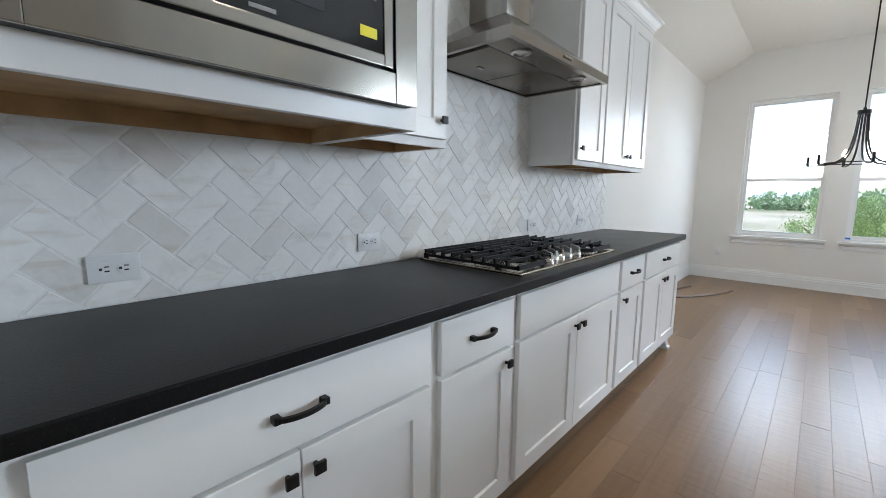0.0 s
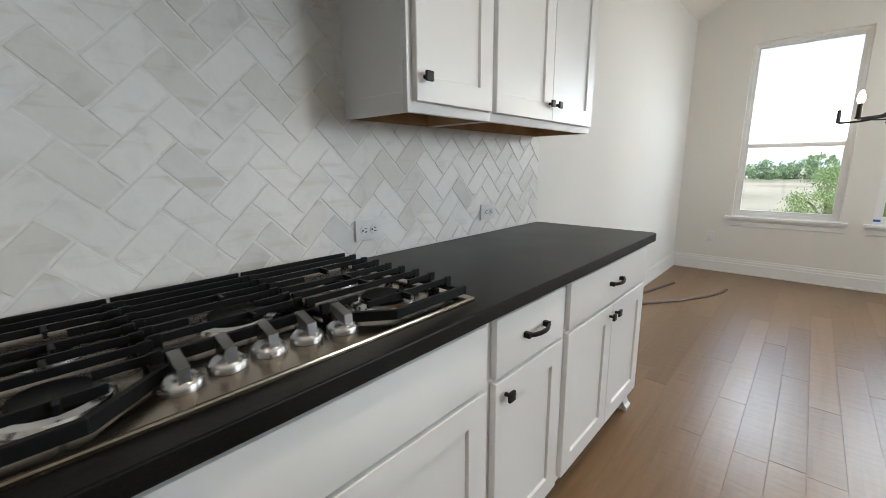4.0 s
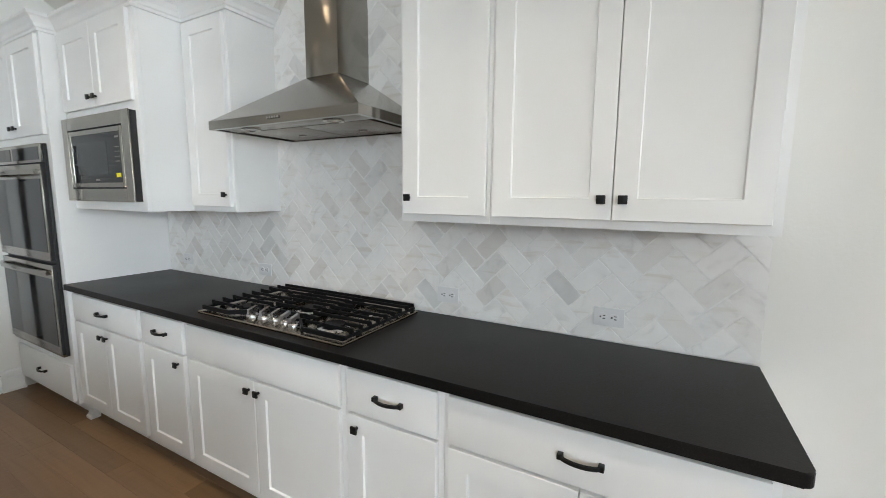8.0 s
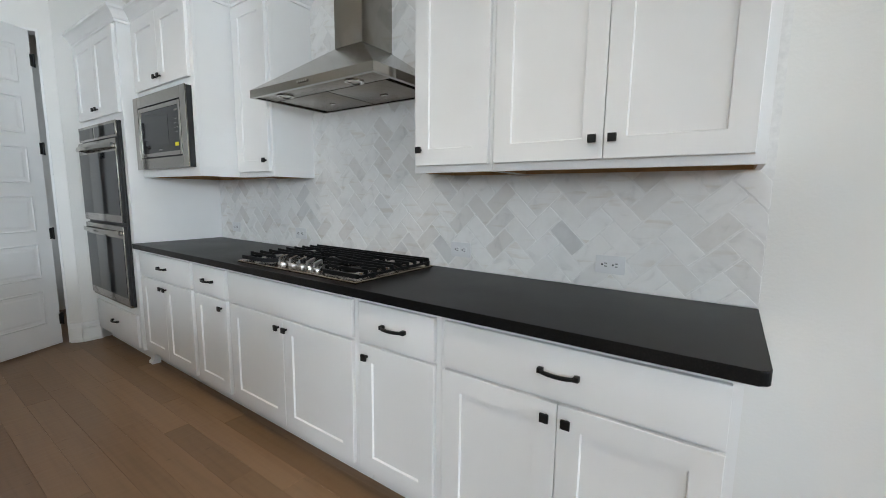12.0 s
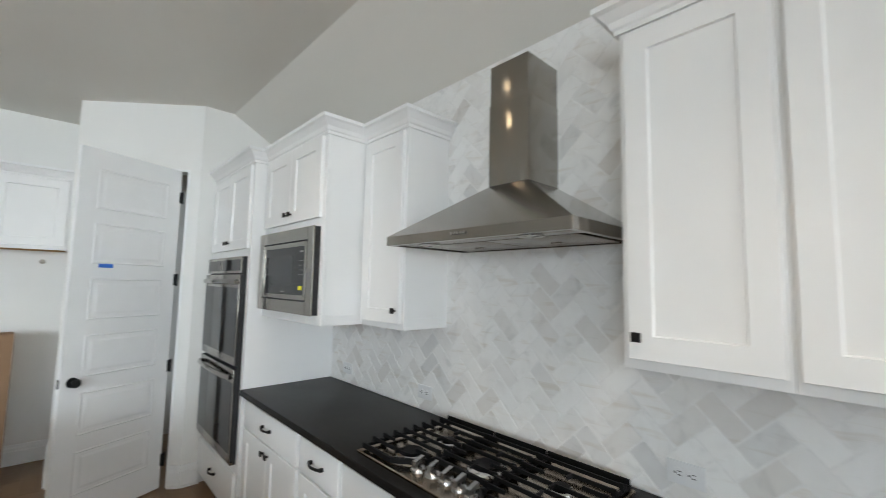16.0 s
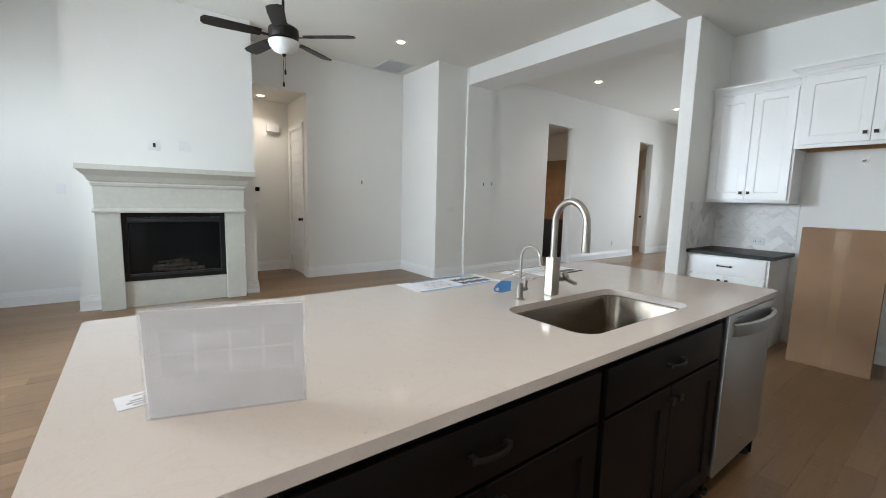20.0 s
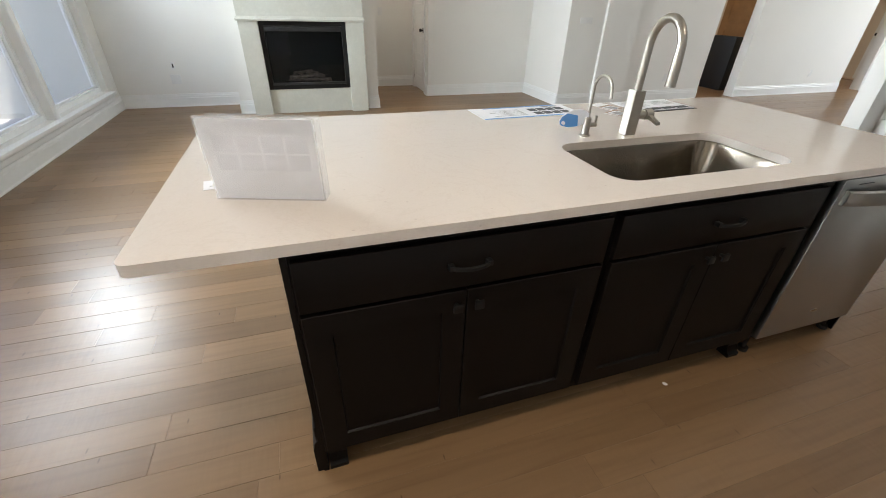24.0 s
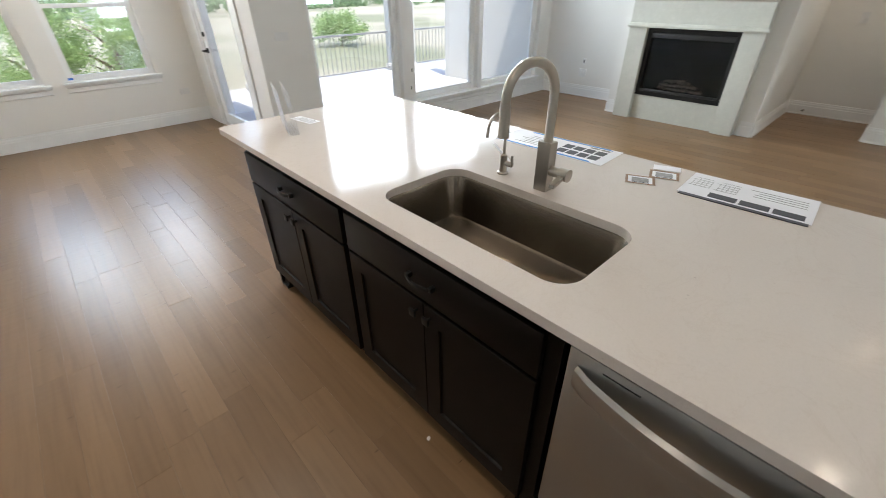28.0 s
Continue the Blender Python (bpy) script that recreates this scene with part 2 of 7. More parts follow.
M_WALL = wall_paint("white_wall_paint", (0.80, 0.788, 0.755))
M_CEIL = wall_paint("ceiling_paint", (0.77, 0.745, 0.69))
M_TRIM = plain("white_trim_paint", (0.82, 0.82, 0.81), 0.35, vary=0.02)
M_CAB = plain("white_cabinet_paint", (0.82, 0.815, 0.80), 0.33, vary=0.02, scale=3, grain=0.05, grain_scale=180)
M_RAWWOOD = plain("raw_plywood", (0.45, 0.27, 0.12), 0.6, vary=0.25, scale=9)
M_ESPRESSO = plain("espresso_stain", (0.0052, 0.0038, 0.0032), 0.42, vary=0.2, scale=5, grain=0.05, grain_scale=120, spec=0.13)
M_GRANITE = leathered("honed_black_granite")
M_QUARTZ = quartz("warm_white_quartz")
M_STEEL_Y = brushed("brushed_steel", (0.345, 0.325, 0.295), 0.17, (60, 1, 60))
M_TRAY = brushed("warm_brushed_steel", (0.375, 0.315, 0.250), 0.20, (60, 1, 60))
M_STEEL_PALE = brushed("pale_brushed_steel", (0.47, 0.46, 0.44), 0.33, (60, 1, 60))
M_STEEL = brushed("dark_brushed_steel", (0.225, 0.190, 0.152), 0.24, (60, 1, 60))
M_NICKEL = plain("brushed_nickel", (0.42, 0.385, 0.335), 0.34, 1.0, vary=0.04)
M_CHROME = plain("polished_chrome", (0.62, 0.60, 0.57), 0.2, 1.0, vary=0.02)
M_BLACK = plain("matte_black_metal", (0.007, 0.007, 0.007), 0.42, 0.0, vary=0.15, spec=0.3)
M_IRON = plain("cast_iron", (0.0045, 0.0045, 0.005), 0.5, 0.0, vary=0.2, grain=0.2, grain_scale=500, spec=0.16)
M_OVEN_GLASS = plain("dark_oven_glass", (0.010, 0.011, 0.013), 0.05, vary=0.1, spec=0.4)
M_WINDOW_MESH = plain("oven_window_mesh", (0.028, 0.030, 0.033), 0.22, vary=0.1)
M_DARK = plain("dark_plastic", (0.015, 0.015, 0.016), 0.45, vary=0.1)
M_MARBLE = marble("tumbled_marble")
M_GROUT = plain("pale_grout", (0.78, 0.77, 0.75), 0.9, vary=0.06, scale=60)
M_FLOOR = wood_floor("scraped_wood_planks")
M_GAP = plain("plank_joint", (0.13, 0.075, 0.036), 0.5, vary=0.1)
M_CARD = plain("corrugated_cardboard", (0.29, 0.175, 0.098), 0.8, vary=0.08, scale=4, grain=0.1, grain_scale=90)
M_TAPE = plain("packing_tape", (0.34, 0.215, 0.125), 0.25, vary=0.05)
M_STONE = speckled("cast_stone", (0.57, 0.565, 0.50), (0.55, 0.545, 0.48), 0.7, 18.0)
M_PLASTIC = plain("white_plastic", (0.74, 0.74, 0.73), 0.35, vary=0.02)
M_PLATE = plain("wall_plate_plastic", (0.70, 0.70, 0.70), 0.35, vary=0.02)
M_BLUE = plain("blue_tape", (0.02, 0.14, 0.55), 0.5, vary=0.08)
M_YELLOW = plain("yellow_sticker", (0.85, 0.75, 0.02), 0.5, vary=0.03)
M_PAPER = plain("white_paper", (0.78, 0.77, 0.79), 0.5, vary=0.02)
M_STICKER = plain("green_sticker", (0.02, 0.06, 0.03), 0.5, vary=0.1)
M_KNOB = plain("satin_knob_steel", (0.46, 0.455, 0.45), 0.28, 1.0, vary=0.03)
M_INK = plain("printed_ink", (0.06, 0.06, 0.07), 0.6, vary=0.1)
M_GREYINK = plain("grey_print", (0.30, 0.29, 0.28), 0.6, vary=0.25, scale=60)
M_RAIL = plain("grey_rail_paint", (0.20, 0.20, 0.20), 0.5, vary=0.05)
M_TAN = plain("tan_card_border", (0.28, 0.17, 0.10), 0.6, vary=0.1)
M_BLUEPRINT = plain("blue_print", (0.08, 0.27, 0.60), 0.45, vary=0.1)
M_GLASS = glass("clear_glass")
M_SHEET = plain("thin_paper", (0.80, 0.78, 0.80), 0.6, vary=0.05, scale=14)
M_SHEET.node_tree.nodes["Principled BSDF"].inputs["Transmission Weight"].default_value = 0.25
M_GHOST = plain("faint_print", (0.72, 0.70, 0.73), 0.6, vary=0.06, scale=20)
M_CLEAR = plain("thin_clear_acrylic", (0.9, 0.9, 0.9), 0.1)
M_CLEAR.node_tree.nodes["Principled BSDF"].inputs["Alpha"].default_value = 0.15
M_VENT = plain("vent_shadow", (0.40, 0.40, 0.39), 0.7, vary=0.05)
M_BAFFLE = plain("lamp_baffle", (0.55, 0.40, 0.28), 0.35, vary=0.1)
M_BULB = glow("warm_lamp", (1.0, 0.78, 0.52), 7.0)
M_CANDLE = glow("candle_bulb", (1.0, 0.80, 0.55), 14.0)
M_BRONZE = plain("dark_bronze", (0.022, 0.018, 0.015), 0.42, 0.6, vary=0.1)
M_FROST = plain("frosted_bowl", (0.80, 0.80, 0.78), 0.3, vary=0.02)
M_CONCRETE = speckled("pale_concrete", (0.37, 0.37, 0.37), (0.33, 0.33, 0.33), 0.8, 12.0)
M_STUCCO = wall_paint("cream_stucco", (0.52, 0.50, 0.45), 0.85)
M_RUBBER = plain("black_rubber", (0.016, 0.013, 0.012), 0.6, vary=0.1)
M_LOG = plain("ceramic_log", (0.13, 0.105, 0.085), 0.85, vary=0.4, scale=25)
M_SOOT = plain("firebox_black", (0.008, 0.008, 0.008), 0.7, vary=0.2)
M_TANDOOR = plain("stained_wood_door", (0.30, 0.155, 0.06), 0.45, vary=0.15, scale=5)
M_TILEFLOOR = speckled("beige_floor_tile", (0.50, 0.38, 0.27), (0.42, 0.31, 0.22), 0.4, 6.0)
M_WARMWALL = wall_paint("warm_beige_paint", (0.72, 0.62, 0.50))
M_DARKTRIM = plain("dark_brown_trim", (0.085, 0.052, 0.035), 0.45, vary=0.15)
M_BARK = plain("tree_bark", (0.16, 0.12, 0.09), 0.9, vary=0.3, scale=20)


def leafy(name, a, b, c):
    m, nt, bs = node_mat(name)
    geo = nt.nodes.new("ShaderNodeNewGeometry")
    tone = ramp(nt, geo.outputs["Random Per Island"], [(0.0, a), (0.55, b), (1.0, c)])
    nt.links.new(tone, bs.inputs["Base Color"])
    bs.inputs["Roughness"].default_value = 0.7
    through_light, blend = nt.nodes.new("ShaderNodeBsdfTranslucent"), nt.nodes.new("ShaderNodeMixShader")
    nt.links.new(tone, through_light.inputs["Color"])
    blend.inputs[0].default_value = 0.4
    nt.links.new(bs.outputs[0], blend.inputs[1])
    nt.links.new(through_light.outputs[0], blend.inputs[2])
    nt.links.new(blend.outputs[0], nt.nodes["Material Output"].inputs["Surface"])
    return m


M_LEAF = leafy("cedar_leaves", (0.14, 0.22, 0.08), (0.20, 0.30, 0.12), (0.27, 0.37, 0.16))
M_LEAF2 = leafy("shrub_leaves", (0.20, 0.29, 0.10), (0.25, 0.35, 0.13), (0.31, 0.40, 0.17))
M_WOODS = leafy("far_wood_leaves", (0.16, 0.25, 0.13), (0.21, 0.30, 0.15), (0.26, 0.34, 0.18))
# distance haze is mixed into this pale blue-grey, no air is modelled
M_RIDGE = plain("haze_tinted_ridge", (0.30, 0.36, 0.36), 0.9, vary=0.1, scale=0.03)


def field(name):
    m, nt, b = node_mat(name)
    big = tex(nt, "ShaderNodeTexNoise", 0.09, Detail=6.0)
    fine = tex(nt, "ShaderNodeTexNoise", 7.0, Detail=5.0)
    c = ramp(nt, big.outputs[0], [(0.35, (0.14, 0.145, 0.085)), (0.5, (0.25, 0.23, 0.175)), (0.7, (0.31, 0.29, 0.225))])
    f = ramp(nt, fine.outputs[0], [(0.3, (0.7, 0.7, 0.65)), (0.7, (1.05, 1.05, 1.0))])
    nt.links.new(mix(nt, c, f, 0.8, "MULTIPLY"), b.inputs["Base Color"])
    b.inputs["Roughness"].default_value = 0.95
    bump(nt, b, fine.outputs[0], 0.5, 0.05)
    return m


M_FIELD = field("dry_field")

# ---- building helpers ----
def bm_box(bm, lo, hi, bevel=0.0):
    """Adds a box between two corners, with rounded edges if bevel is given."""
    r = bmesh.ops.create_cube(bm, size=1.0)
    vs = r["verts"]
    for v in vs:
        v.co = Vector([(lo[i] + hi[i]) / 2 + v.co[i] * (hi[i] - lo[i]) for i in range(3)])
    if bevel:
        es = list({e for v in vs for e in v.link_edges})
        bmesh.ops.bevel(bm, geom=es, offset=bevel, segments=2, profile=0.6, affect="EDGES")


def bm_cyl(bm, a, b, r0, r1=None, seg=20, caps=True):
    """Adds a cylinder or cone from a to b."""
    a, b = Vector(a), Vector(b)
    r1 = r0 if r1 is None else r1
    m = Matrix.Translation((a + b) / 2) @ (b - a).to_track_quat("Z", "Y").to_matrix().to_4x4()
    bmesh.ops.create_cone(bm, cap_ends=caps, segments=seg, radius1=r0, radius2=r1, depth=(b - a).length, matrix=m)


def bm_tube(bm, pts, r, seg=12):
    """Adds a round tube along a line of points; r is one radius or one for each point."""
    rings = []
    n = len(pts)
    rs = r if isinstance(r, (list, tuple)) else [r] * n
    up = Vector((0.123, 0.31, 0.94)).normalized()
    for i, p in enumerate(pts):
        d = (Vector(pts[min(i + 1, n - 1)]) - Vector(pts[max(i - 1, 0)])).normalized()
        s = d.cross(up).normalized()
        t = s.cross(d).normalized()
        rings.append([bm.verts.new(Vector(p) + rs[i] * (math.cos(k * math.tau / seg) * s + math.sin(k * math.tau / seg) * t)) for k in range(seg)])
    for a, b in zip(rings, rings[1:]):
        for k in range(seg):
            bm.faces.new((a[k], a[(k + 1) % seg], b[(k + 1) % seg], b[k]))
    bm.faces.new(rings[0][::-1])
    bm.faces.new(rings[-1])


def bm_prism(bm, outline, axis, lo, hi):
    """Adds an outline (list of 2D points) extruded along an axis."""
    def at(p, h):
        q = list(p)
        q.insert(axis, h)
        return q
    a = [bm.verts.new(at(p, lo)) for p in outline]
    b = [bm.verts.new(at(p, hi)) for p in outline]
    n = len(a)
    bm.faces.new(a)
    bm.faces.new(b[::-1])
    for i in range(n):
        bm.faces.new((a[i], b[i], b[(i + 1) % n], a[(i + 1) % n]))


def bm_lathe(bm, profile, centre=(0, 0, 0), seg=28):
    """Adds a turned shape from (radius, height) points about a vertical axis."""
    c = Vector(centre)
    rings = [[bm.verts.new(c + Vector((r * math.cos(k * math.tau / seg), r * math.sin(k * math.tau / seg), z))) for k in range(seg)] for r, z in profile]
    for a, b in zip(rings, rings[1:]):
        for k in range(seg):
            bm.faces.new((a[k], a[(k + 1) % seg], b[(k + 1) % seg], b[k]))
    bm.faces.new(rings[0][::-1])
    bm.faces.new(rings[-1])


def finish(bm, smooth=False):
    bmesh.ops.recalc_face_normals(bm, faces=bm.faces)
    me = bpy.data.meshes.new("mesh")
    if smooth:
        for f in bm.faces:
            f.smooth = True
        for e in bm.edges:
            if len(e.link_faces) == 2 and e.calc_face_angle(0) > 0.6:
                e.smooth = False
    bm.to_mesh(me)
    bm.free()
    return me


def part(name, bm, material, parent=None, label="", smooth=False):
    """Links a bmesh as one mesh object under a thing or a part."""
    me = finish(bm, smooth)
    me.materials.append(material)
    ob = new(name, me)
    ob.parent = parent
    if label:
        ob["label"] = label
    return ob


def box(name, lo, hi, material, parent=None, bevel=0.0, label=""):
    bm = bmesh.new()
    bm_box(bm, lo, hi, bevel)
    return part(name, bm, material, parent, label, smooth=bevel > 0)


def thing(name, at, label, category, group="", rz=0.0, kind=""):
    ob = new(name)
    ob.matrix_world = pose(*at, 0, 0, rz)
    return tagged(ob, label, category, group, kind)


def struct(name, lo, hi, material, label, category, bevel=0.0):
    return tagged(box(name, lo, hi, material, None, bevel), label, category, kind="structure")


# ---- plan, in metres ----
CEIL, WALLTOP, CREASE = 3.09, 2.77, 0.54
NOOK_Y = 7.13
LIV_Y = 4.87
SOFF_X, EDGE_X = 3.18, 3.31
LIV_CEIL = 3.53
NICHE_Y = -2.32
T = 0.15

# ---- walls ----
def wall_with_holes(name, axis, plane, back, span, height, holes, material, label, base=0.0):
    """A wall across one axis from plane to back, along span, with rectangular holes (lo, hi, z0, z1) right through it."""
    bm = bmesh.new()
    cuts = sorted({span[0], span[1], *[h for hole in holes for h in hole[:2]]})
    p0, p1 = min(plane, back), max(plane, back)
    for a, b in zip(cuts, cuts[1:]):
        zs = [(base, height)]
        for h0, h1, z0, z1 in holes:
            if h0 <= a + 1e-6 and h1 >= b - 1e-6:
                zs = [(base, z0), (z1, height)]
        for z0, z1 in zs:
            if z1 - z0 < 1e-4:
                continue
            lo, hi = ((p0, a, z0), (p1, b, z1)) if axis == 0 else ((a, p0, z0), (b, p1, z1))
            bm_box(bm, lo, hi)
    bmesh.ops.remove_doubles(bm, verts=bm.verts, dist=1e-5)
    return tagged(part(name, bm, material), label, "wall", kind="structure")


NOOK_WINDOWS = [(0.540, 1.430, 0.655, 2.465), (1.655, 2.545, 0.655, 2.465)]
LIV_WINDOWS = [(3.60, 4.785, 0.275, 2.5), (4.975, 6.175, 0.275, 2.5), (6.255, 7.62, 0.275, 2.5)]
PATIO_DOOR = (5.28, 6.62, 0.0, 2.44)
struct("wall_kitchen", (-T, -1.6, 0), (0, NOOK_Y, WALLTOP + 0.4), M_WALL, "white textured drywall behind the kitchen cabinets", "wall")
wall_with_holes("wall_nook", 1, NOOK_Y, NOOK_Y + T, (-T, 3.05 + T), 3.6, NOOK_WINDOWS, M_WALL, "white drywall with two tall windows")
wall_with_holes("wall_patio_door", 0, 3.05, 3.05 + T, (LIV_Y + T, NOOK_Y), 3.6, [PATIO_DOOR], M_WALL, "white drywall with a glazed patio door")
wall_with_holes("wall_living_windows", 1, LIV_Y, LIV_Y + T, (3.05, 8.15), 3.7, LIV_WINDOWS, M_WALL, "white drywall with three large windows")
struct("wall_living_east", (7.92, 3.33, 0), (8.07, LIV_Y, 3.7), M_WALL, "white drywall beside the fireplace", "wall")
struct("wall_chimney_breast", (7.30, 1.50, 0), (8.6, 3.33, 3.7), M_WALL, "white drywall chimney breast", "wall")
struct("wall_hall_header", (8.0, 0.56, 2.93), (8.1, 1.50, 3.7), M_WALL, "white drywall above the hall opening", "wall")
struct("wall_hall_back", (9.0, 0.40, 0), (9.12, 1.62, 3.0), M_WALL, "white drywall at the end of the hall", "wall")
struct("wall_hall_left", (8.6, 1.50, 0), (9.0, 1.62, 3.0), M_WALL, "white drywall in the hall", "wall")
wall_with_holes("wall_hall_right", 1, 0.56, 0.44, (8.15, 9.0), 3.0, [(8.22, 8.86, 0, 2.44)], M_WALL, "white drywall with a door")
struct("wall_living_south_east", (8.0, -1.2, 0), (8.15, 0.56, 3.7), M_WALL, "white drywall of the living room", "wall")
struct("wall_jog", (6.90, -1.35, 0), (8.15, -1.2, 3.7), M_WALL, "white drywall return", "wall")
FOYER_OPENINGS = [(-4.81, -3.97, 0, 2.90), (-8.22, -7.55, 0, 2.90)]
wall_with_holes("wall_foyer", 0, 6.90, 7.06, (-9.6, -1.35), 3.7, FOYER_OPENINGS, M_WALL, "white drywall with two cased openings")
struct("pilaster", (6.85, -2.36, 0), (6.898, -1.79, LIV_CEIL), M_WALL, "white drywall pilaster under the beam", "wall")
# the opening is added, out of view, to let daylight into the foyer
wall_with_holes("wall_foyer_end", 1, -9.75, -9.6, (3.2, 7.06), 3.7, [(3.9, 5.5, 0.6, 2.4)], M_WALL, "white drywall with an added opening for light at the end of the foyer")
struct("wall_pillar", (SOFF_X, -9.6, 0), (SOFF_X + 0.13, -1.52, 3.7), M_WALL, "white drywall wall end beside the refrigerator niche", "wall", 0.012)
struct("wall_niche", (1.40, NICHE_Y - T, 0), (SOFF_X, NICHE_Y, 3.3), M_WALL, "white drywall behind the refrigerator niche", "wall")
struct("wall_pantry_side", (1.40, NICHE_Y, 0), (1.524, -1.575, 3.3), M_WALL, "white drywall beside the pantry", "wall")
# angled pantry wall with its doorway
PAN_A, PAN_B = Vector((0.768, -0.945)), Vector((1.522, -1.555))
_d = (PAN_B - PAN_A).normalized()
PAN_ANGLE = math.degrees(math.atan2(_d.y, _d.x))
PAN_LEN = (PAN_B - PAN_A).length


def pantry_wall():
    root = tagged(new("wall_pantry"), "white drywall set at an angle with the pantry doorway", "wall", kind="structure")
    root.matrix_world = pose(PAN_A.x, PAN_A.y, 0, 0, 0, PAN_ANGLE)
    bm = bmesh.new()
    for lo, hi in (((-0.004, -0.11, 0), (0.085, 0, 3.3)), ((0.85, -0.11, 0), (PAN_LEN + 0.02, 0, 3.3)), ((0.085, -0.11, 2.535), (0.85, 0, 3.3))):
        bm_box(bm, lo, hi)
    part("wall_panel", bm, M_WALL, root)
    return root


pantry_wall()
struct("wall_pantry_inside", (-T, -2.5, 0), (1.40, -2.35, 3.3), M_WALL, "white drywall at the back of the pantry", "wall")
struct("wall_pantry_left", (-T, -2.35, 0), (0, -1.6, 3.3), M_WALL, "white drywall inside the pantry", "wall")
struct("wall_tower_side", (0.0, -1.04, 0), (0.77, -0.945, 3.3), M_WALL, "white drywall beside the oven tower", "wall")


# ---- ceilings and floor ----
def ceilings():
    bm = bmesh.new()
    bm_prism(bm, [(0, WALLTOP), (CREASE, CEIL), (EDGE_X, CEIL), (EDGE_X, 3.75), (0, 3.75)], 1, NICHE_Y - 0.1, NOOK_Y + 0.1)
    tagged(part("ceiling_kitchen", bm, M_CEIL), "white textured ceiling with a sloped edge over the cabinets", "ceiling", kind="structure")
    struct("ceiling_living", (EDGE_X + 0.002, -9.7, LIV_CEIL), (9.2, LIV_Y + T, 3.75), M_CEIL, "high white textured ceiling", "ceiling")
    struct("beam", (EDGE_X + 0.01, -2.36, 3.25), (6.9, -1.80, LIV_CEIL - 0.002), M_WALL, "white drywall beam between living room and foyer", "beam")
    struct("ceiling_hall", (8.1, 0.44, 2.93), (9.1, 1.62, 3.05), M_CEIL, "white hall ceiling", "ceiling")
    struct("ceiling_nook_cap", (3.05, LIV_Y + T, 3.55), (3.4, NOOK_Y + T, 3.75), M_CEIL, "white ceiling edge", "ceiling")


ceilings()
bm = bmesh.new()
bm_box(bm, (-0.2, -9.8, -0.2), (9.2, LIV_Y + 0.15, -0.0015))
bm_box(bm, (-0.2, LIV_Y + 0.15, -0.2), (3.2, 7.2, -0.0015))
tagged(part("floor", bm, M_GAP), "satin brown wood plank floor with fine joints", "floor", kind="structure")


# ---- trim ----
BASE_PROFILE = [(0, 0), (0.024, 0), (0.024, 0.012), (0.017, 0.020), (0.017, 0.112), (0.012, 0.120), (0.012, 0.138), (0.007, 0.150), (0.006, 0.166), (0.0, 0.168)]


def baseboard(a, b):
    """A moulded baseboard on the floor from a to b, with the room on the left-hand side of that way."""
    a, b = Vector(a), Vector(b)
    d = (b - a).normalized()
    n = Vector((-d.y, d.x))
    bm = bmesh.new()
    rows = []
    for p in (a, b):
        rows.append([bm.verts.new((p.x + n.x * o, p.y + n.y * o, z)) for o, z in BASE_PROFILE])
    k = len(BASE_PROFILE)
    for i in range(k):
        bm.faces.new((rows[0][i], rows[1][i], rows[1][(i + 1) % k], rows[0][(i + 1) % k]))
    bm.faces.new(rows[0][::-1])
    bm.faces.new(rows[1])
    return tagged(part("baseboard", bm, M_TRIM), "white painted moulded baseboard", "baseboard", kind="structure")


for a, b in (((0, NOOK_Y), (0, 3.62)), ((3.05, NOOK_Y), (0, NOOK_Y)), ((3.05, 6.74), (3.05, NOOK_Y)), ((3.05, LIV_Y), (3.05, 5.16)), ((7.92, LIV_Y), (3.05, LIV_Y)),
             ((7.92, 3.33), (7.92, LIV_Y)), ((7.30, 3.16), (7.30, 3.33)), ((7.30, 3.33), (7.92, 3.33)), ((7.30, 1.50), (7.30, 1.64)), ((9.0, 1.50), (7.30, 1.50)), ((9.0, 0.56), (9.0, 1.50)),
             ((8.0, 0.56), (8.15, 0.56)), ((8.0, -1.2), (8.0, 0.56)), ((6.90, -1.2), (8.0, -1.2)), ((6.90, -1.79), (6.90, -1.2)), ((6.85, -2.36), (6.85, -1.79)), ((6.90, -3.97), (6.90, -2.36)),
             ((6.90, -7.55), (6.90, -4.81)), ((6.90, -9.6), (6.90, -8.22)), ((3.2, -9.6), (6.9, -9.6)), ((1.525, NICHE_Y), (2.42, NICHE_Y)), ((1.525, -1.60), (1.525, NICHE_Y)),
             ((SOFF_X, -1.52), (3.31, -1.52)), ((3.31, -1.52), (3.31, -9.6))):
    baseboard(a, b)
baseboard(PAN_A, PAN_A + _d * 0.082)
baseboard((0.646, -0.945), PAN_A)


def rect_frame(bm, axis, p0, p1, a0, a1, z0, z1, w, bevel=0.002, bottom=True):
    """Four bars round an opening, between the planes p0 and p1."""
    def b(lo, hi):
        (x0, q0), (x1, q1) = lo, hi
        if axis == 1:
            bm_box(bm, (x0, p0, q0), (x1, p1, q1), bevel)
        else:
            bm_box(bm, (p0, x0, q0), (p1, x1, q1), bevel)
    b((a0, z0), (a0 + w, z1))
    b((a1 - w, z0), (a1, z1))
    b((a0 + w, z1 - w), (a1 - w, z1))
    if bottom:
        b((a0 + w, z0), (a1 - w, z0 + w))


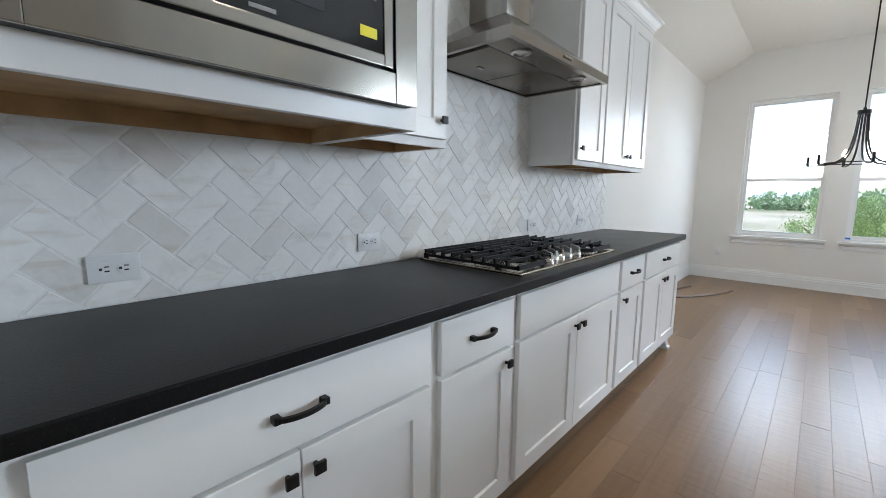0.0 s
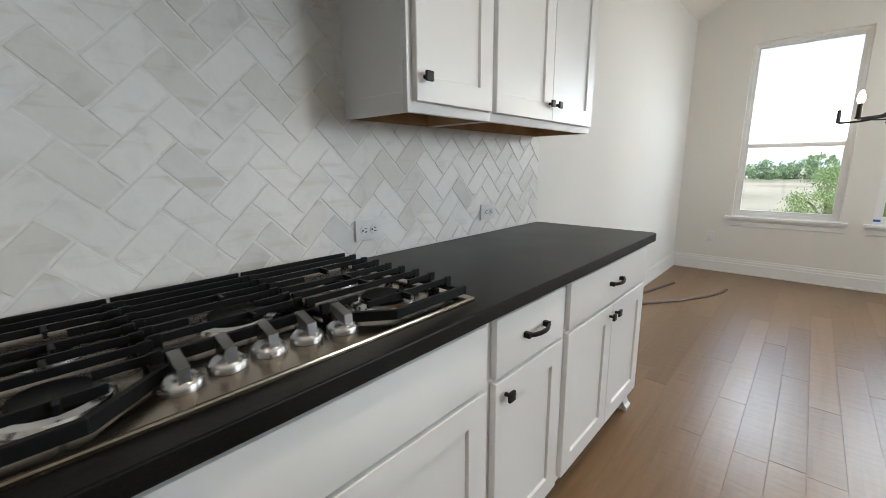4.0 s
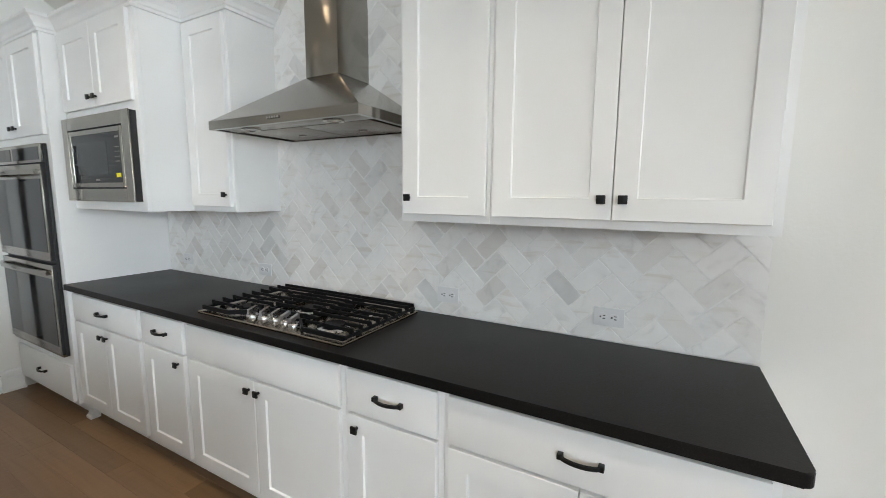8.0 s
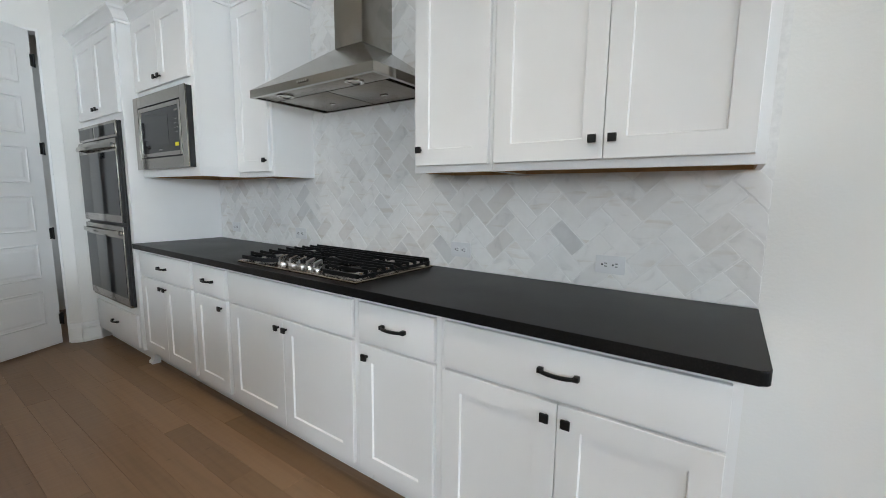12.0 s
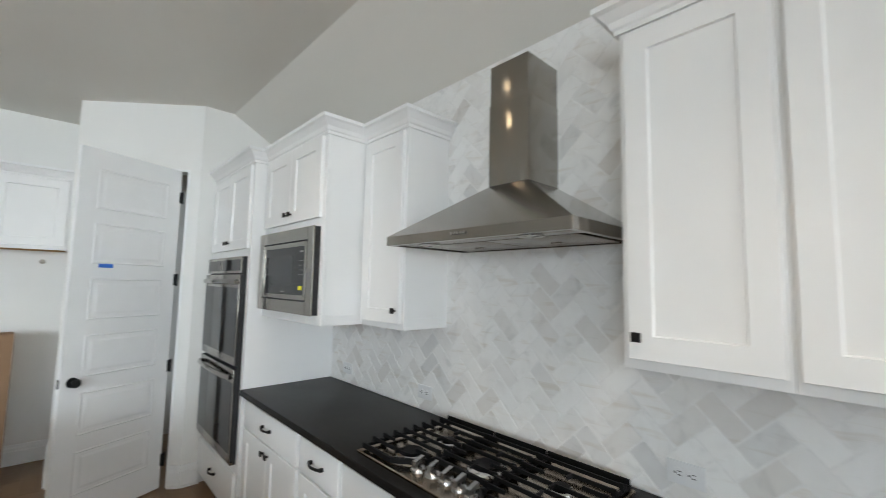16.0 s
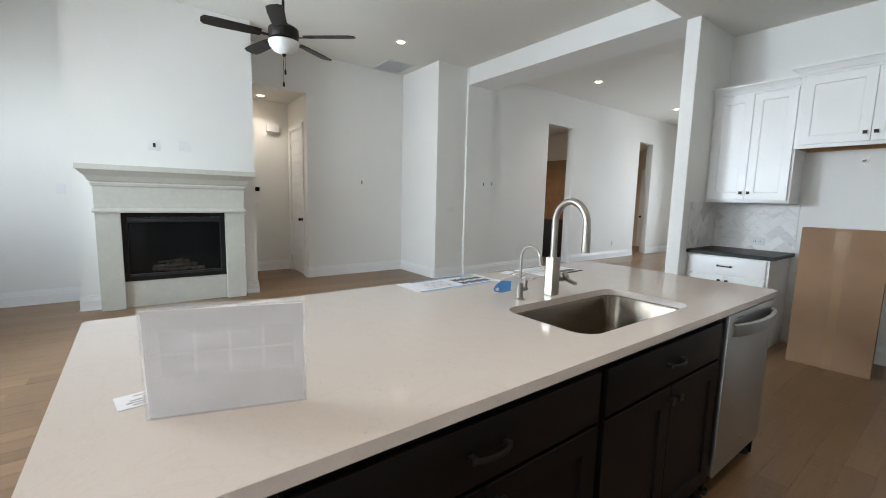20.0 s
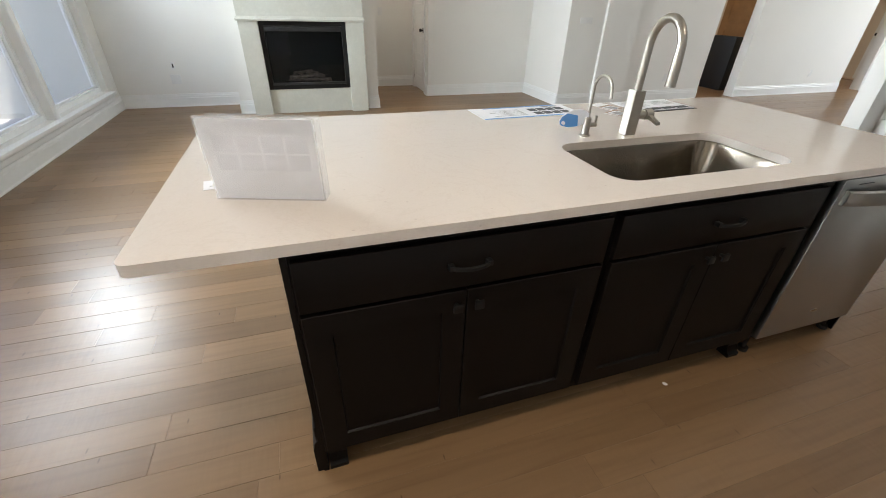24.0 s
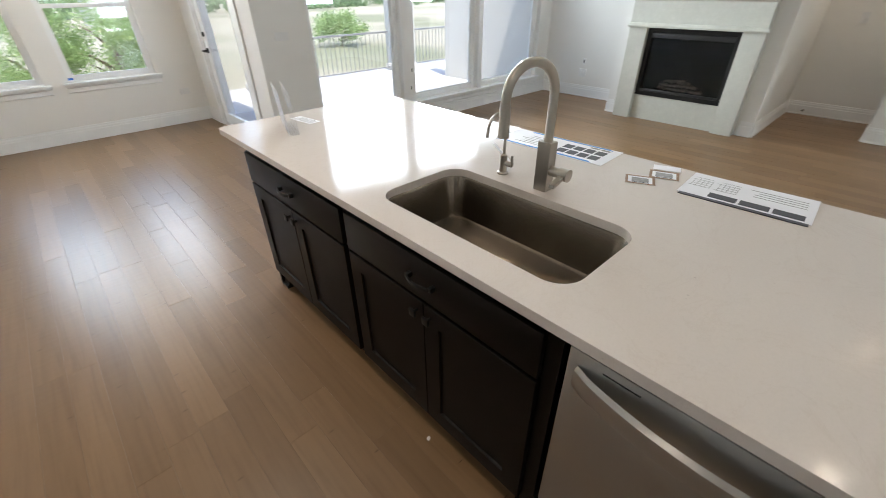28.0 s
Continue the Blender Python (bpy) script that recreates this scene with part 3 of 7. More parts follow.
def nook_window(i, a0, a1, z0, z1):
    root = thing("window_%d" % i, ((a0 + a1) / 2, NOOK_Y + 0.07, z0), "tall white single-hung window with a wooden sill", "window", kind="structure")
    ox, oy, oz = root.matrix_world.translation
    h = (a1 - a0) / 2
    H = z1 - z0
    mid = 0.755
    bm = bmesh.new()
    rect_frame(bm, 1, -0.005, 0.05, -h, h, 0, H, 0.03)
    part("window_frame", bm, M_TRIM, root)
    bm = bmesh.new()
    rect_frame(bm, 1, -0.002, 0.028, -h + 0.03, h - 0.03, 0.03, mid + 0.02, 0.034)
    part("lower_sash", bm, M_TRIM, root)
    bm = bmesh.new()
    rect_frame(bm, 1, 0.022, 0.048, -h + 0.03, h - 0.03, mid, H - 0.03, 0.028)
    part("upper_sash", bm, M_TRIM, root)
    for lo, hi in (((-h + 0.062, 0.012, 0.062), (h - 0.062, 0.016, mid - 0.014)), ((-h + 0.056, 0.034, mid + 0.028), (h - 0.056, 0.038, H - 0.056))):
        g = box("pane", lo, hi, M_GLASS, root)
        g.visible_shadow = False
    box("window_sill", (-h - 0.06, -0.125, -0.032), (h + 0.06, -0.005, -0.002), M_TRIM, root, 0.006)
    bm = bmesh.new()
    bm_prism(bm, [(-0.07, -0.032), (-0.095, -0.034), (-0.095, -0.05), (-0.086, -0.06), (-0.086, -0.105), (-0.072, -0.112)], 0, -h - 0.04, h + 0.04)
    part("apron", bm, M_TRIM, root)


for i, w in enumerate(NOOK_WINDOWS):
    nook_window(i + 1, *w)


def living_window(i, a0, a1, z0, z1):
    root = thing("window_%d" % i, ((a0 + a1) / 2, LIV_Y + 0.08, z0), "large white fixed window over a low sill", "window", kind="structure")
    h = (a1 - a0) / 2
    H = z1 - z0
    bm = bmesh.new()
    rect_frame(bm, 1, -0.01, 0.06, -h, h, 0, H, 0.055, 0.004)
    part("window_frame", bm, M_TRIM, root)
    bm = bmesh.new()
    rect_frame(bm, 1, 0.01, 0.05, -h + 0.055, h - 0.055, 0.055, H - 0.055, 0.02, 0.002)
    part("stop", bm, M_TRIM, root)
    g = box("pane", (-h + 0.075, 0.026, 0.075), (h - 0.075, 0.031, H - 0.075), M_GLASS, root)
    g.visible_shadow = False


for i, w in enumerate(LIV_WINDOWS):
    living_window(i + 3, *w)


def sticker(x, y, z):
    root = thing("sticker", (x, y, z), "small dark green sticker on the white window casing", "sticker", "stickers on the casing")
    bm = bmesh.new()
    bm_box(bm, (-0.008, -0.001, -0.02), (0.008, 0, 0.02))
    part("label_face", bm, M_STICKER, root)


def living_sill():
    root = thing("window_sill", (5.61, LIV_Y, 0.275), "white moulded sill under the living room windows", "window sill", kind="structure")
    box("ledge", (-2.07, -0.07, -0.032), (2.07, 0.09, -0.003), M_TRIM, root, 0.006)
    bm = bmesh.new()
    bm_prism(bm, [(-0.001, -0.032), (-0.045, -0.034), (-0.045, -0.05), (-0.03, -0.066), (-0.03, -0.105), (-0.014, -0.118), (-0.001, -0.118)], 0, -2.05, 2.05)
    part("apron", bm, M_TRIM, root)
    for x, hw in ((-0.73, 0.094), (0.605, 0.039)):
        box("mullion_casing", (x - hw, -0.012, -0.003), (x + hw, -0.001, 2.225), M_TRIM, root, 0.003)


living_sill()
sticker(4.92, 4.8565, 0.66)
sticker(4.90, 4.8565, 0.45)


# window added out of view, a home for the foyer's daylight lamp
def unseen_foyer_window():
    root = thing("window_6", (4.7, -9.69, 0.6), "plain white fixed window added out of view at the end of the foyer", "window", kind="structure")
    bm = bmesh.new()
    rect_frame(bm, 1, -0.05, 0.03, -0.798, 0.798, 0.002, 1.798, 0.05, 0.004)
    part("window_frame", bm, M_TRIM, root)
    g = box("pane", (-0.748, -0.02, 0.053), (0.748, -0.015, 1.747), M_GLASS, root)
    g.visible_shadow = False


unseen_foyer_window()

# ---- cabinet parts ----
def shaker(name, x, y0, y1, z0, z1, material, parent, stile=0.069, thick=0.019):
    """A five-piece shaker door whose back lies at x, facing +x."""
    bm = bmesh.new()
    bm_box(bm, (x, y0, z0), (x + thick, y1, z1))
    bm.faces.ensure_lookup_table()
    f = max(bm.faces, key=lambda f: f.calc_center_median().x)
    bmesh.ops.inset_individual(bm, faces=[f], thickness=stile, depth=0, use_even_offset=True)
    bmesh.ops.inset_individual(bm, faces=[f], thickness=0.0035, depth=-0.0085, use_even_offset=True)
    edges = [e for e in bm.edges if len(e.link_faces) == 2 and e.calc_face_angle(0) > 1.2 and min(v.co.x for v in e.verts) > x + thick - 0.001]
    bmesh.ops.bevel(bm, geom=edges, offset=0.0018, segments=1, affect="EDGES")
    return part(name, bm, material, parent)


def slab(name, x, y0, y1, z0, z1, material, parent, thick=0.019):
    return box(name, (x, y0, z0), (x + thick, y1, z1), material, parent, 0.002)


def knob(x, y, z, parent, material=None):
    bm = bmesh.new()
    bm_cyl(bm, (x, y, z), (x + 0.018, y, z), 0.006, seg=10)
    bm_box(bm, (x + 0.016, y - 0.014, z - 0.014), (x + 0.025, y + 0.014, z + 0.014), 0.0025)
    return part("knob", bm, M_BLACK, parent, "square black knob", True)


def pull(x, y, z, parent, length=0.115):
    bm = bmesh.new()
    n = 10
    pts = [(x + 0.012 + 0.020 * math.sin(math.pi * i / n) ** 0.6, y + length * (i / n - 0.5), z) for i in range(n + 1)]
    rows = []
    for px, py, pz in pts:
        rows.append([bm.verts.new((px + dx, py, pz + dz)) for dx, dz in ((-0.003, -0.006), (0.004, -0.005), (0.004, 0.005), (-0.003, 0.006))])
    for a, b in zip(rows, rows[1:]):
        for k in range(4):
            bm.faces.new((a[k], a[(k + 1) % 4], b[(k + 1) % 4], b[k]))
    bm.faces.new(rows[0])
    bm.faces.new(rows[-1][::-1])
    for s in (-1, 1):
        bm_box(bm, (x, y + s * length * 0.47 - 0.008, z - 0.008), (x + 0.020, y + s * length * 0.47 + 0.008, z + 0.008), 0.002)
    return part("pull", bm, M_BLACK, parent, "curved black bar pull", True)


def base_cabinet(at, rz, width, layout, material, label, group="", depth=0.616, height=0.876, toe=0.10, gap=0.022, z_split=0.685, drawer_top=0.857, door_bottom=0.125, knob_side=1, end_left=0.0, end_right=0.0, hollow=False):
    """A floor cabinet whose back is on its local x = 0 and which faces +x; width along local y."""
    root = thing("base_cabinet", at, label, "cabinet", group, rz)
    bm = bmesh.new()
    if hollow:
        bm_box(bm, (0.004, 0.0005, toe), (depth - 0.02, width - 0.0005, 0.64))
        bm_box(bm, (depth - 0.0195, 0.0005, toe), (depth, width - 0.0005, height))
    else:
        bm_box(bm, (0.004, 0.0005, toe), (depth, width - 0.0005, height))
    part("body", bm, material, root)
    box("toe_kick", (0.006, 0.002, 0.0), (depth - 0.075, width - 0.002, toe - 0.001), material, root)
    g = gap
    a, b = g + end_left, width - g - end_right
    if layout in ("drawer_doors", "false_doors", "drawer_door"):
        d = slab("drawer_front", depth + 0.001, a, b, z_split + 0.008, drawer_top, material, root)
        if layout != "false_doors":
            pull(depth + 0.02, (a + b) / 2, (z_split + drawer_top) / 2 + 0.006, d)
        if layout == "drawer_door":
            o = shaker("door", depth + 0.001, a, b, door_bottom, z_split - 0.005, material, root)
            knob(depth + 0.02, b - 0.045 if knob_side > 0 else a + 0.045, z_split - 0.05, o)
        else:
            m = (a + b) / 2
            o = shaker("door", depth + 0.001, a, m - 0.0015, door_bottom, z_split - 0.005, material, root)
            knob(depth + 0.02, m - 0.032, z_split - 0.05, o)
            o = shaker("door", depth + 0.001, m + 0.0015, b, door_bottom, z_split - 0.005, material, root)
            knob(depth + 0.02, m + 0.032, z_split - 0.05, o)
    return root


def underside_liners(root, x0, x1, y0, y1):
    """Bare plywood on the inner faces of the rails round the recessed underside."""
    t = 0.004
    for lo, hi in (((x0, y0, 0.002), (x0 + 0.016, y1, 0.0496)), ((x1 - t, y0, 0.002), (x1, y1, 0.0496)), ((x0 + 0.0165, y0, 0.002), (x1 - t - 0.0005, y0 + t, 0.0496)), ((x0 + 0.0165, y1 - t, 0.002), (x1 - t - 0.0005, y1, 0.0496))):
        box("rail", lo, hi, M_RAWWOOD, root, label="bare plywood rail")


def wall_cabinet(at, rz, width, z0, z1, doors, label, depth=0.315, group="", knob_side=1, knob_low=True, reveal=0.02, end_right=0.0, end_left=0.0, bottom_reveal=0.030, top_reveal=0.03, raw=True):
    """A wall cabinet whose back is on its local x = 0; its underside is bare plywood."""
    root = thing("wall_cabinet", (at[0], at[1], z0), label, "cabinet", group, rz)
    H = z1 - z0
    bm = bmesh.new()
    bm_box(bm, (0.004, 0.0005, 0.056), (depth - 0.02, width - 0.0005, H))
    part("body", bm, M_CAB, root)
    box("face_frame", (depth - 0.0198, 0.0005, 0.0), (depth, width - 0.0005, H), M_CAB, root, 0.001)
    for a, b in ((0.0005, 0.016), (width - 0.016, width - 0.0005)):
        box("side_lip", (0.004, a, 0.0), (depth - 0.0202, b, 0.0555), M_CAB, root)
    if raw:
        box("underside", (0.006, 0.0165, 0.050), (depth - 0.021, width - 0.0165, 0.0552), M_RAWWOOD, root, label="bare brown plywood underside")
        underside_liners(root, 0.0065, depth - 0.0206, 0.0164, width - 0.0164)
    a, b = reveal + end_left, width - reveal - end_right
    zk = bottom_reveal + 0.066
    if doors == 1:
        o = shaker("door", depth + 0.001, a, b, bottom_reveal, H - top_reveal, M_CAB, root)
        knob(depth + 0.02, b - 0.03 if knob_side > 0 else a + 0.03, zk, o)
    else:
        m = (a + b) / 2
        o = shaker("door", depth + 0.001, a, m - 0.0015, bottom_reveal, H - top_reveal, M_CAB, root)
        knob(depth + 0.02, m - 0.032, zk, o)
        o = shaker("door", depth + 0.001, m + 0.0015, b, bottom_reveal, H - top_reveal, M_CAB, root)
        knob(depth + 0.02, m + 0.032, zk, o)
    return root


CROWN = [(0, 0), (0.010, 0.0), (0.010, 0.016), (0.018, 0.022), (0.026, 0.040), (0.048, 0.066), (0.062, 0.074), (0.062, 0.092), (0.0, 0.092)]


def crown(path, z, closed_ends=True):
    """A crown moulding along a line of plan points, projecting to the right-hand side of the way."""
    pts = [Vector(p) for p in path]
    bm = bmesh.new()
    rows = []
    for i, p in enumerate(pts):
        dirs = []
        if i > 0:
            dirs.append((p - pts[i - 1]).normalized())
        if i < len(pts) - 1:
            dirs.append((pts[i + 1] - p).normalized())
        ns = [Vector((d.y, -d.x)) for d in dirs]
        n = ns[0] if len(ns) == 1 else (ns[0] + ns[1]) / (1 + ns[0].dot(ns[1]))
        rows.append([bm.verts.new((p.x + n.x * o, p.y + n.y * o, z + h)) for o, h in CROWN])
    k = len(CROWN)
    for a, b in zip(rows, rows[1:]):
        for i in range(k):
            bm.faces.new((a[i], b[i], b[(i + 1) % k], a[(i + 1) % k]))
    bm.faces.new(rows[0])
    bm.faces.new(rows[-1][::-1])
    return tagged(part("crown_moulding", bm, M_CAB), "white painted crown moulding on the cabinet tops", "moulding")


# ---- kitchen run along the tiled wall ----
Y0, Y1, Y2, Y3, Y4, Y5 = 0.012, 0.856, 1.277, 2.305, 2.731, 3.598
RUN = "white base cabinets under the black countertop"
FIRST_CAB = base_cabinet((0, Y0, 0), 0, Y1 - Y0, "drawer_doors", M_CAB, "white shaker base cabinet with a drawer over two doors", RUN, end_left=0.012)
base_cabinet((0, Y1, 0), 0, Y2 - Y1, "drawer_door", M_CAB, "narrow white shaker base cabinet with one drawer and one door", RUN, knob_side=1)
base_cabinet((0, Y2, 0), 0, Y3 - Y2, "false_doors", M_CAB, "wide white shaker base cabinet under the gas cooktop", RUN)
base_cabinet((0, Y3, 0), 0, Y4 - Y3, "drawer_door", M_CAB, "narrow white shaker base cabinet with one drawer and one door", RUN, knob_side=-1)
END_CAB = base_cabinet((0, Y4, 0), 0, Y5 - Y4, "drawer_doors", M_CAB, "white shaker end base cabinet with a drawer over two doors", RUN, end_right=0.0)


def cabinet_foot(cab, x, y, material):
    bm = bmesh.new()
    bm_prism(bm, [(-0.045, 0), (0.012, 0), (0.014, 0.018), (0.002, 0.026), (-0.008, 0.055), (-0.006, 0.099), (-0.045, 0.099)], 1, -0.03, 0.03)
    for v in bm.verts:
        v.co += Vector((x, y, 0))
    part("foot", bm, material, cab, "furniture foot")


cabinet_foot(END_CAB, 0.605, Y5 - Y4 - 0.032, M_CAB)
cabinet_foot(FIRST_CAB, 0.605, 0.033, M_CAB)


def rounded_slab(bm, x0, x1, y0, y1, z0, z1, r, corners, ease=0.004):
    """A countertop slab with chosen rounded corners (of xy: 00, 10, 11, 01)."""
    out = []
    for key, cx, cy, a0 in (("00", x0, y0, 180), ("10", x1, y0, 270), ("11", x1, y1, 0), ("01", x0, y1, 90)):
        if key in corners:
            ox, oy = cx + (r if key[0] == "0" else -r), cy + (r if key[1] == "0" else -r)
            out += [(ox + r * math.cos(radians(a0 + 90 * i / 6)), oy + r * math.sin(radians(a0 + 90 * i / 6))) for i in range(7)]
        else:
            out.append((cx, cy))
    bm_prism(bm, out, 2, z0, z1)
    es = [e for e in bm.edges if all(abs(v.co.z - z1) < 1e-6 for v in e.verts) or all(abs(v.co.z - z0) < 1e-6 for v in e.verts)]
    bmesh.ops.bevel(bm, geom=es, offset=ease, segments=2, profile=0.5, affect="EDGES")


def countertop(name, label, material, lo, hi, r, corners, z0=0.877, z1=0.914):
    bm = bmesh.new()
    rounded_slab(bm, lo[0], hi[0], lo[1], hi[1], z0, z1, r, corners)
    return tagged(part(name, bm, material), label, "countertop")


countertop("countertop", "honed black granite countertop on the white base cabinets", M_GRANITE, (0.0125, 0.0), (0.657, 3.643), 0.022, ("11",))

# ---- oven tower ----
def oven_tower():
    yl, yr = -0.935, -0.004
    root = thing("oven_tower", (0, yl, 0), "tall white cabinet holding the double wall oven", "cabinet")
    w = yr - yl
    D = 0.640
    bm = bmesh.new()
    bm_box(bm, (0.004, 0, 0.10), (D, w, 2.452))
    part("body", bm, M_CAB, root)
    box("toe_kick", (0.004, 0.002, 0), (D - 0.07, w - 0.002, 0.099), M_CAB, root)
    d = slab("drawer_front", D + 0.001, 0.03, w - 0.03, 0.115, 0.365, M_CAB, root)
    pull(D + 0.02, w / 2, 0.25, d)
    m = w / 2
    for a, b, k in ((0.03, m - 0.0015, m - 0.032), (m + 0.0015, w - 0.03, m + 0.032)):
        o = shaker("door", D + 0.001, a, b, 1.845, 2.425, M_CAB, root)
        knob(D + 0.02, k, 1.90, o)
    box("base_trim", (D, -0.002, 0.0), (D + 0.01, 0.02, 0.1), M_CAB, root)


oven_tower()


def double_oven():
    y0, y1, z0, z1 = -0.885, -0.052, 0.425, 1.790
    root = thing("double_oven", (0.6415, y0, z0), "stainless steel double wall oven with dark glass doors", "oven")
    w, h = y1 - y0, z1 - z0
    box("body", (0, 0, 0), (0.018, w, h), M_DARK, root, 0.003)
    # control panel
    box("panel_core", (0.0182, 0.002, h - 0.113), (0.030, w - 0.002, h - 0.002), M_DARK, root, 0.002)
    p = box("control_panel", (0.0302, 0.0, h - 0.115), (0.036, w, h), M_STEEL_Y, root, 0.002)
    for a, b in ((0.03, w * 0.42), (w * 0.46, w - 0.03)):
        box("display", (0.0362, a, h - 0.098), (0.0375, b, h - 0.02), M_OVEN_GLASS, p)
    for zb, zt, nm in ((0.635, h - 0.125, "upper"), (0.02, 0.61, "lower")):
        dr = box("oven_door", (0.019, 0.002, zb), (0.040, w - 0.002, zt), M_DARK, root, 0.002, "black-edged oven door")
        box("door_face", (0.0402, 0.0, zb), (0.046, w, zt), M_STEEL_Y, dr, 0.002)
        box("window", (0.0462, 0.018, zb + 0.055), (0.048, w - 0.018, zt - 0.090), M_OVEN_GLASS, dr, label="dark oven glass")
        bm = bmesh.new()
        n = 12
        rows = []
        for i in range(n + 1):
            u = i / n
            x = 0.062 + 0.028 * math.sin(math.pi * u) ** 0.5
            y = 0.02 + (w - 0.04) * u
            rows.append([bm.verts.new((x + dx, y, zt - 0.05 + dz)) for dx, dz in ((-0.010, -0.014), (0.005, -0.014), (0.009, 0.0), (0.005, 0.016), (-0.010, 0.016))])
        for a, b in zip(rows, rows[1:]):
            for k in range(5):
                bm.faces.new((a[k], a[(k + 1) % 5], b[(k + 1) % 5], b[k]))
        bm.faces.new(rows[0])
        bm.faces.new(rows[-1][::-1])
        for y in (0.035, w - 0.035):
            bm_box(bm, (0.044, y - 0.014, zt - 0.062), (0.068, y + 0.014, zt - 0.036), 0.003)
        part("handle", bm, M_STEEL_Y, dr, "curved stainless bar handle", True)
    box("bottom_trim", (0.0182, 0.0, 0.0), (0.036, w, 0.018), M_STEEL, root, 0.003, "grey vented bottom trim")


double_oven()

# ---- wall cabinets ----
UP = "white wall cabinets over the countertop"


def microwave_cabinet():
    y0, y1 = 0.0, 0.862
    z0, z1, D = 1.391, 2.452, 0.548
    root = thing("wall_cabinet", (0, y0, z0), "deep white wall cabinet built round the microwave", "cabinet", UP)
    w, h = y1 - y0, z1 - z0
    bm = bmesh.new()
    bm_box(bm, (0.004, 0.001, 0.056), (D - 0.022, w, h))
    part("body", bm, M_CAB, root)
    box("face_frame", (D - 0.0218, 0.001, 0), (D, w, h), M_CAB, root, 0.001)
    box("side_lip", (0.004, w - 0.018, 0), (D - 0.0222, w, 0.0555), M_CAB, root)
    box("underside", (0.006, 0.002, 0.050), (D - 0.023, w - 0.0185, 0.0552), M_RAWWOOD, root, label="bare brown plywood underside")
    underside_liners(root, 0.0065, D - 0.0224, 0.0025, w - 0.0184)
    m = (0.022 + 0.824) / 2
    for a, b, k in ((0.022, m - 0.0015, m - 0.032), (m + 0.0015, 0.824, m + 0.032)):
        o = shaker("door", D + 0.001, a, b, 0.587, h - 0.018, M_CAB, root)
        knob(D + 0.02, k, 0.64, o)


microwave_cabinet()


def microwave():
    y0, y1, z0, z1 = 0.030, 0.824, 1.442, 1.930
    root = thing("microwave", (0.549, y0, z0), "built-in stainless microwave with a black glass door", "microwave")
    w, h = y1 - y0, z1 - z0
    bm = bmesh.new()
    rect_frame(bm, 0, 0.0, 0.034, 0.003, w - 0.003, 0.003, h - 0.003, 0.060, 0.001)
    part("trim_box", bm, M_DARK, root, "black edge of the trim")
    bm = bmesh.new()
    rect_frame(bm, 0, 0.0342, 0.042, 0, w, 0, h, 0.072, 0.002)
    part("trim_kit", bm, M_STEEL_Y, root)
    box("shadow_gap", (0.0, 0.0635, 0.0635), (0.020, w - 0.0635, h - 0.0635), M_DARK, root)
    bm = bmesh.new()
    rect_frame(bm, 0, 0.0202, 0.042, 0.080, w - 0.080, 0.080, h - 0.080, 0.027, 0.003)
    part("door_frame", bm, M_STEEL_Y, root)
    g = box("door_glass", (0.0202, 0.1075, 0.1075), (0.038, w - 0.1075, h - 0.1075), M_OVEN_GLASS, root, label="black glass door")
    box("inner_window", (0.0382, 0.165, 0.155), (0.0390, w - 0.265, h - 0.15), M_WINDOW_MESH, g, label="dark grey viewing window")
    box("sticker", (0.0382, w - 0.175, 0.135), (0.0392, w - 0.127, 0.158), M_YELLOW, g, label="yellow sticker")
    box("badge", (0.0382, w / 2 - 0.026, 0.118), (0.0388, w / 2 + 0.026, 0.126), M_GREYINK, g)
    for r in range(4):
        for c in range(3):
            box("key", (0.0382, w - 0.172 + 0.018 * c, h - 0.19 - 0.026 * r), (0.0388, w - 0.164 + 0.018 * c, h - 0.186 - 0.026 * r), M_GREYINK, g)
    box("digits", (0.0382, w - 0.165, h - 0.14), (0.0390, w - 0.125, h - 0.130), M_GREYINK, g)


microwave()
wall_cabinet((0, 0.863, 0), 0, 0.393, 1.391, 2.452, 1, "narrow white wall cabinet beside the range hood", 0.302, UP, knob_side=1, end_left=0.0)
wall_cabinet((0, 2.350, 0), 0, 0.396, 1.387, 2.452, 1, "narrow white wall cabinet beside the range hood", 0.305, UP, knob_side=-1, end_right=-0.007)
wall_cabinet((0, 2.7465, 0), 0, 0.8585, 1.387, 2.452, 2, "white two-door wall cabinet at the end of the run", 0.305, UP, end_left=-0.007, end_right=0.006)
crown([(0.0, -0.937), (0.642, -0.937), (0.642, -0.004), (0.550, -0.003), (0.550, 0.864), (0.304, 0.864), (0.304, 1.258), (0.002, 1.258)], 2.435)
crown([(0.002, 2.349), (0.307, 2.349), (0.307, 3.607), (0.002, 3.607)], 2.435)


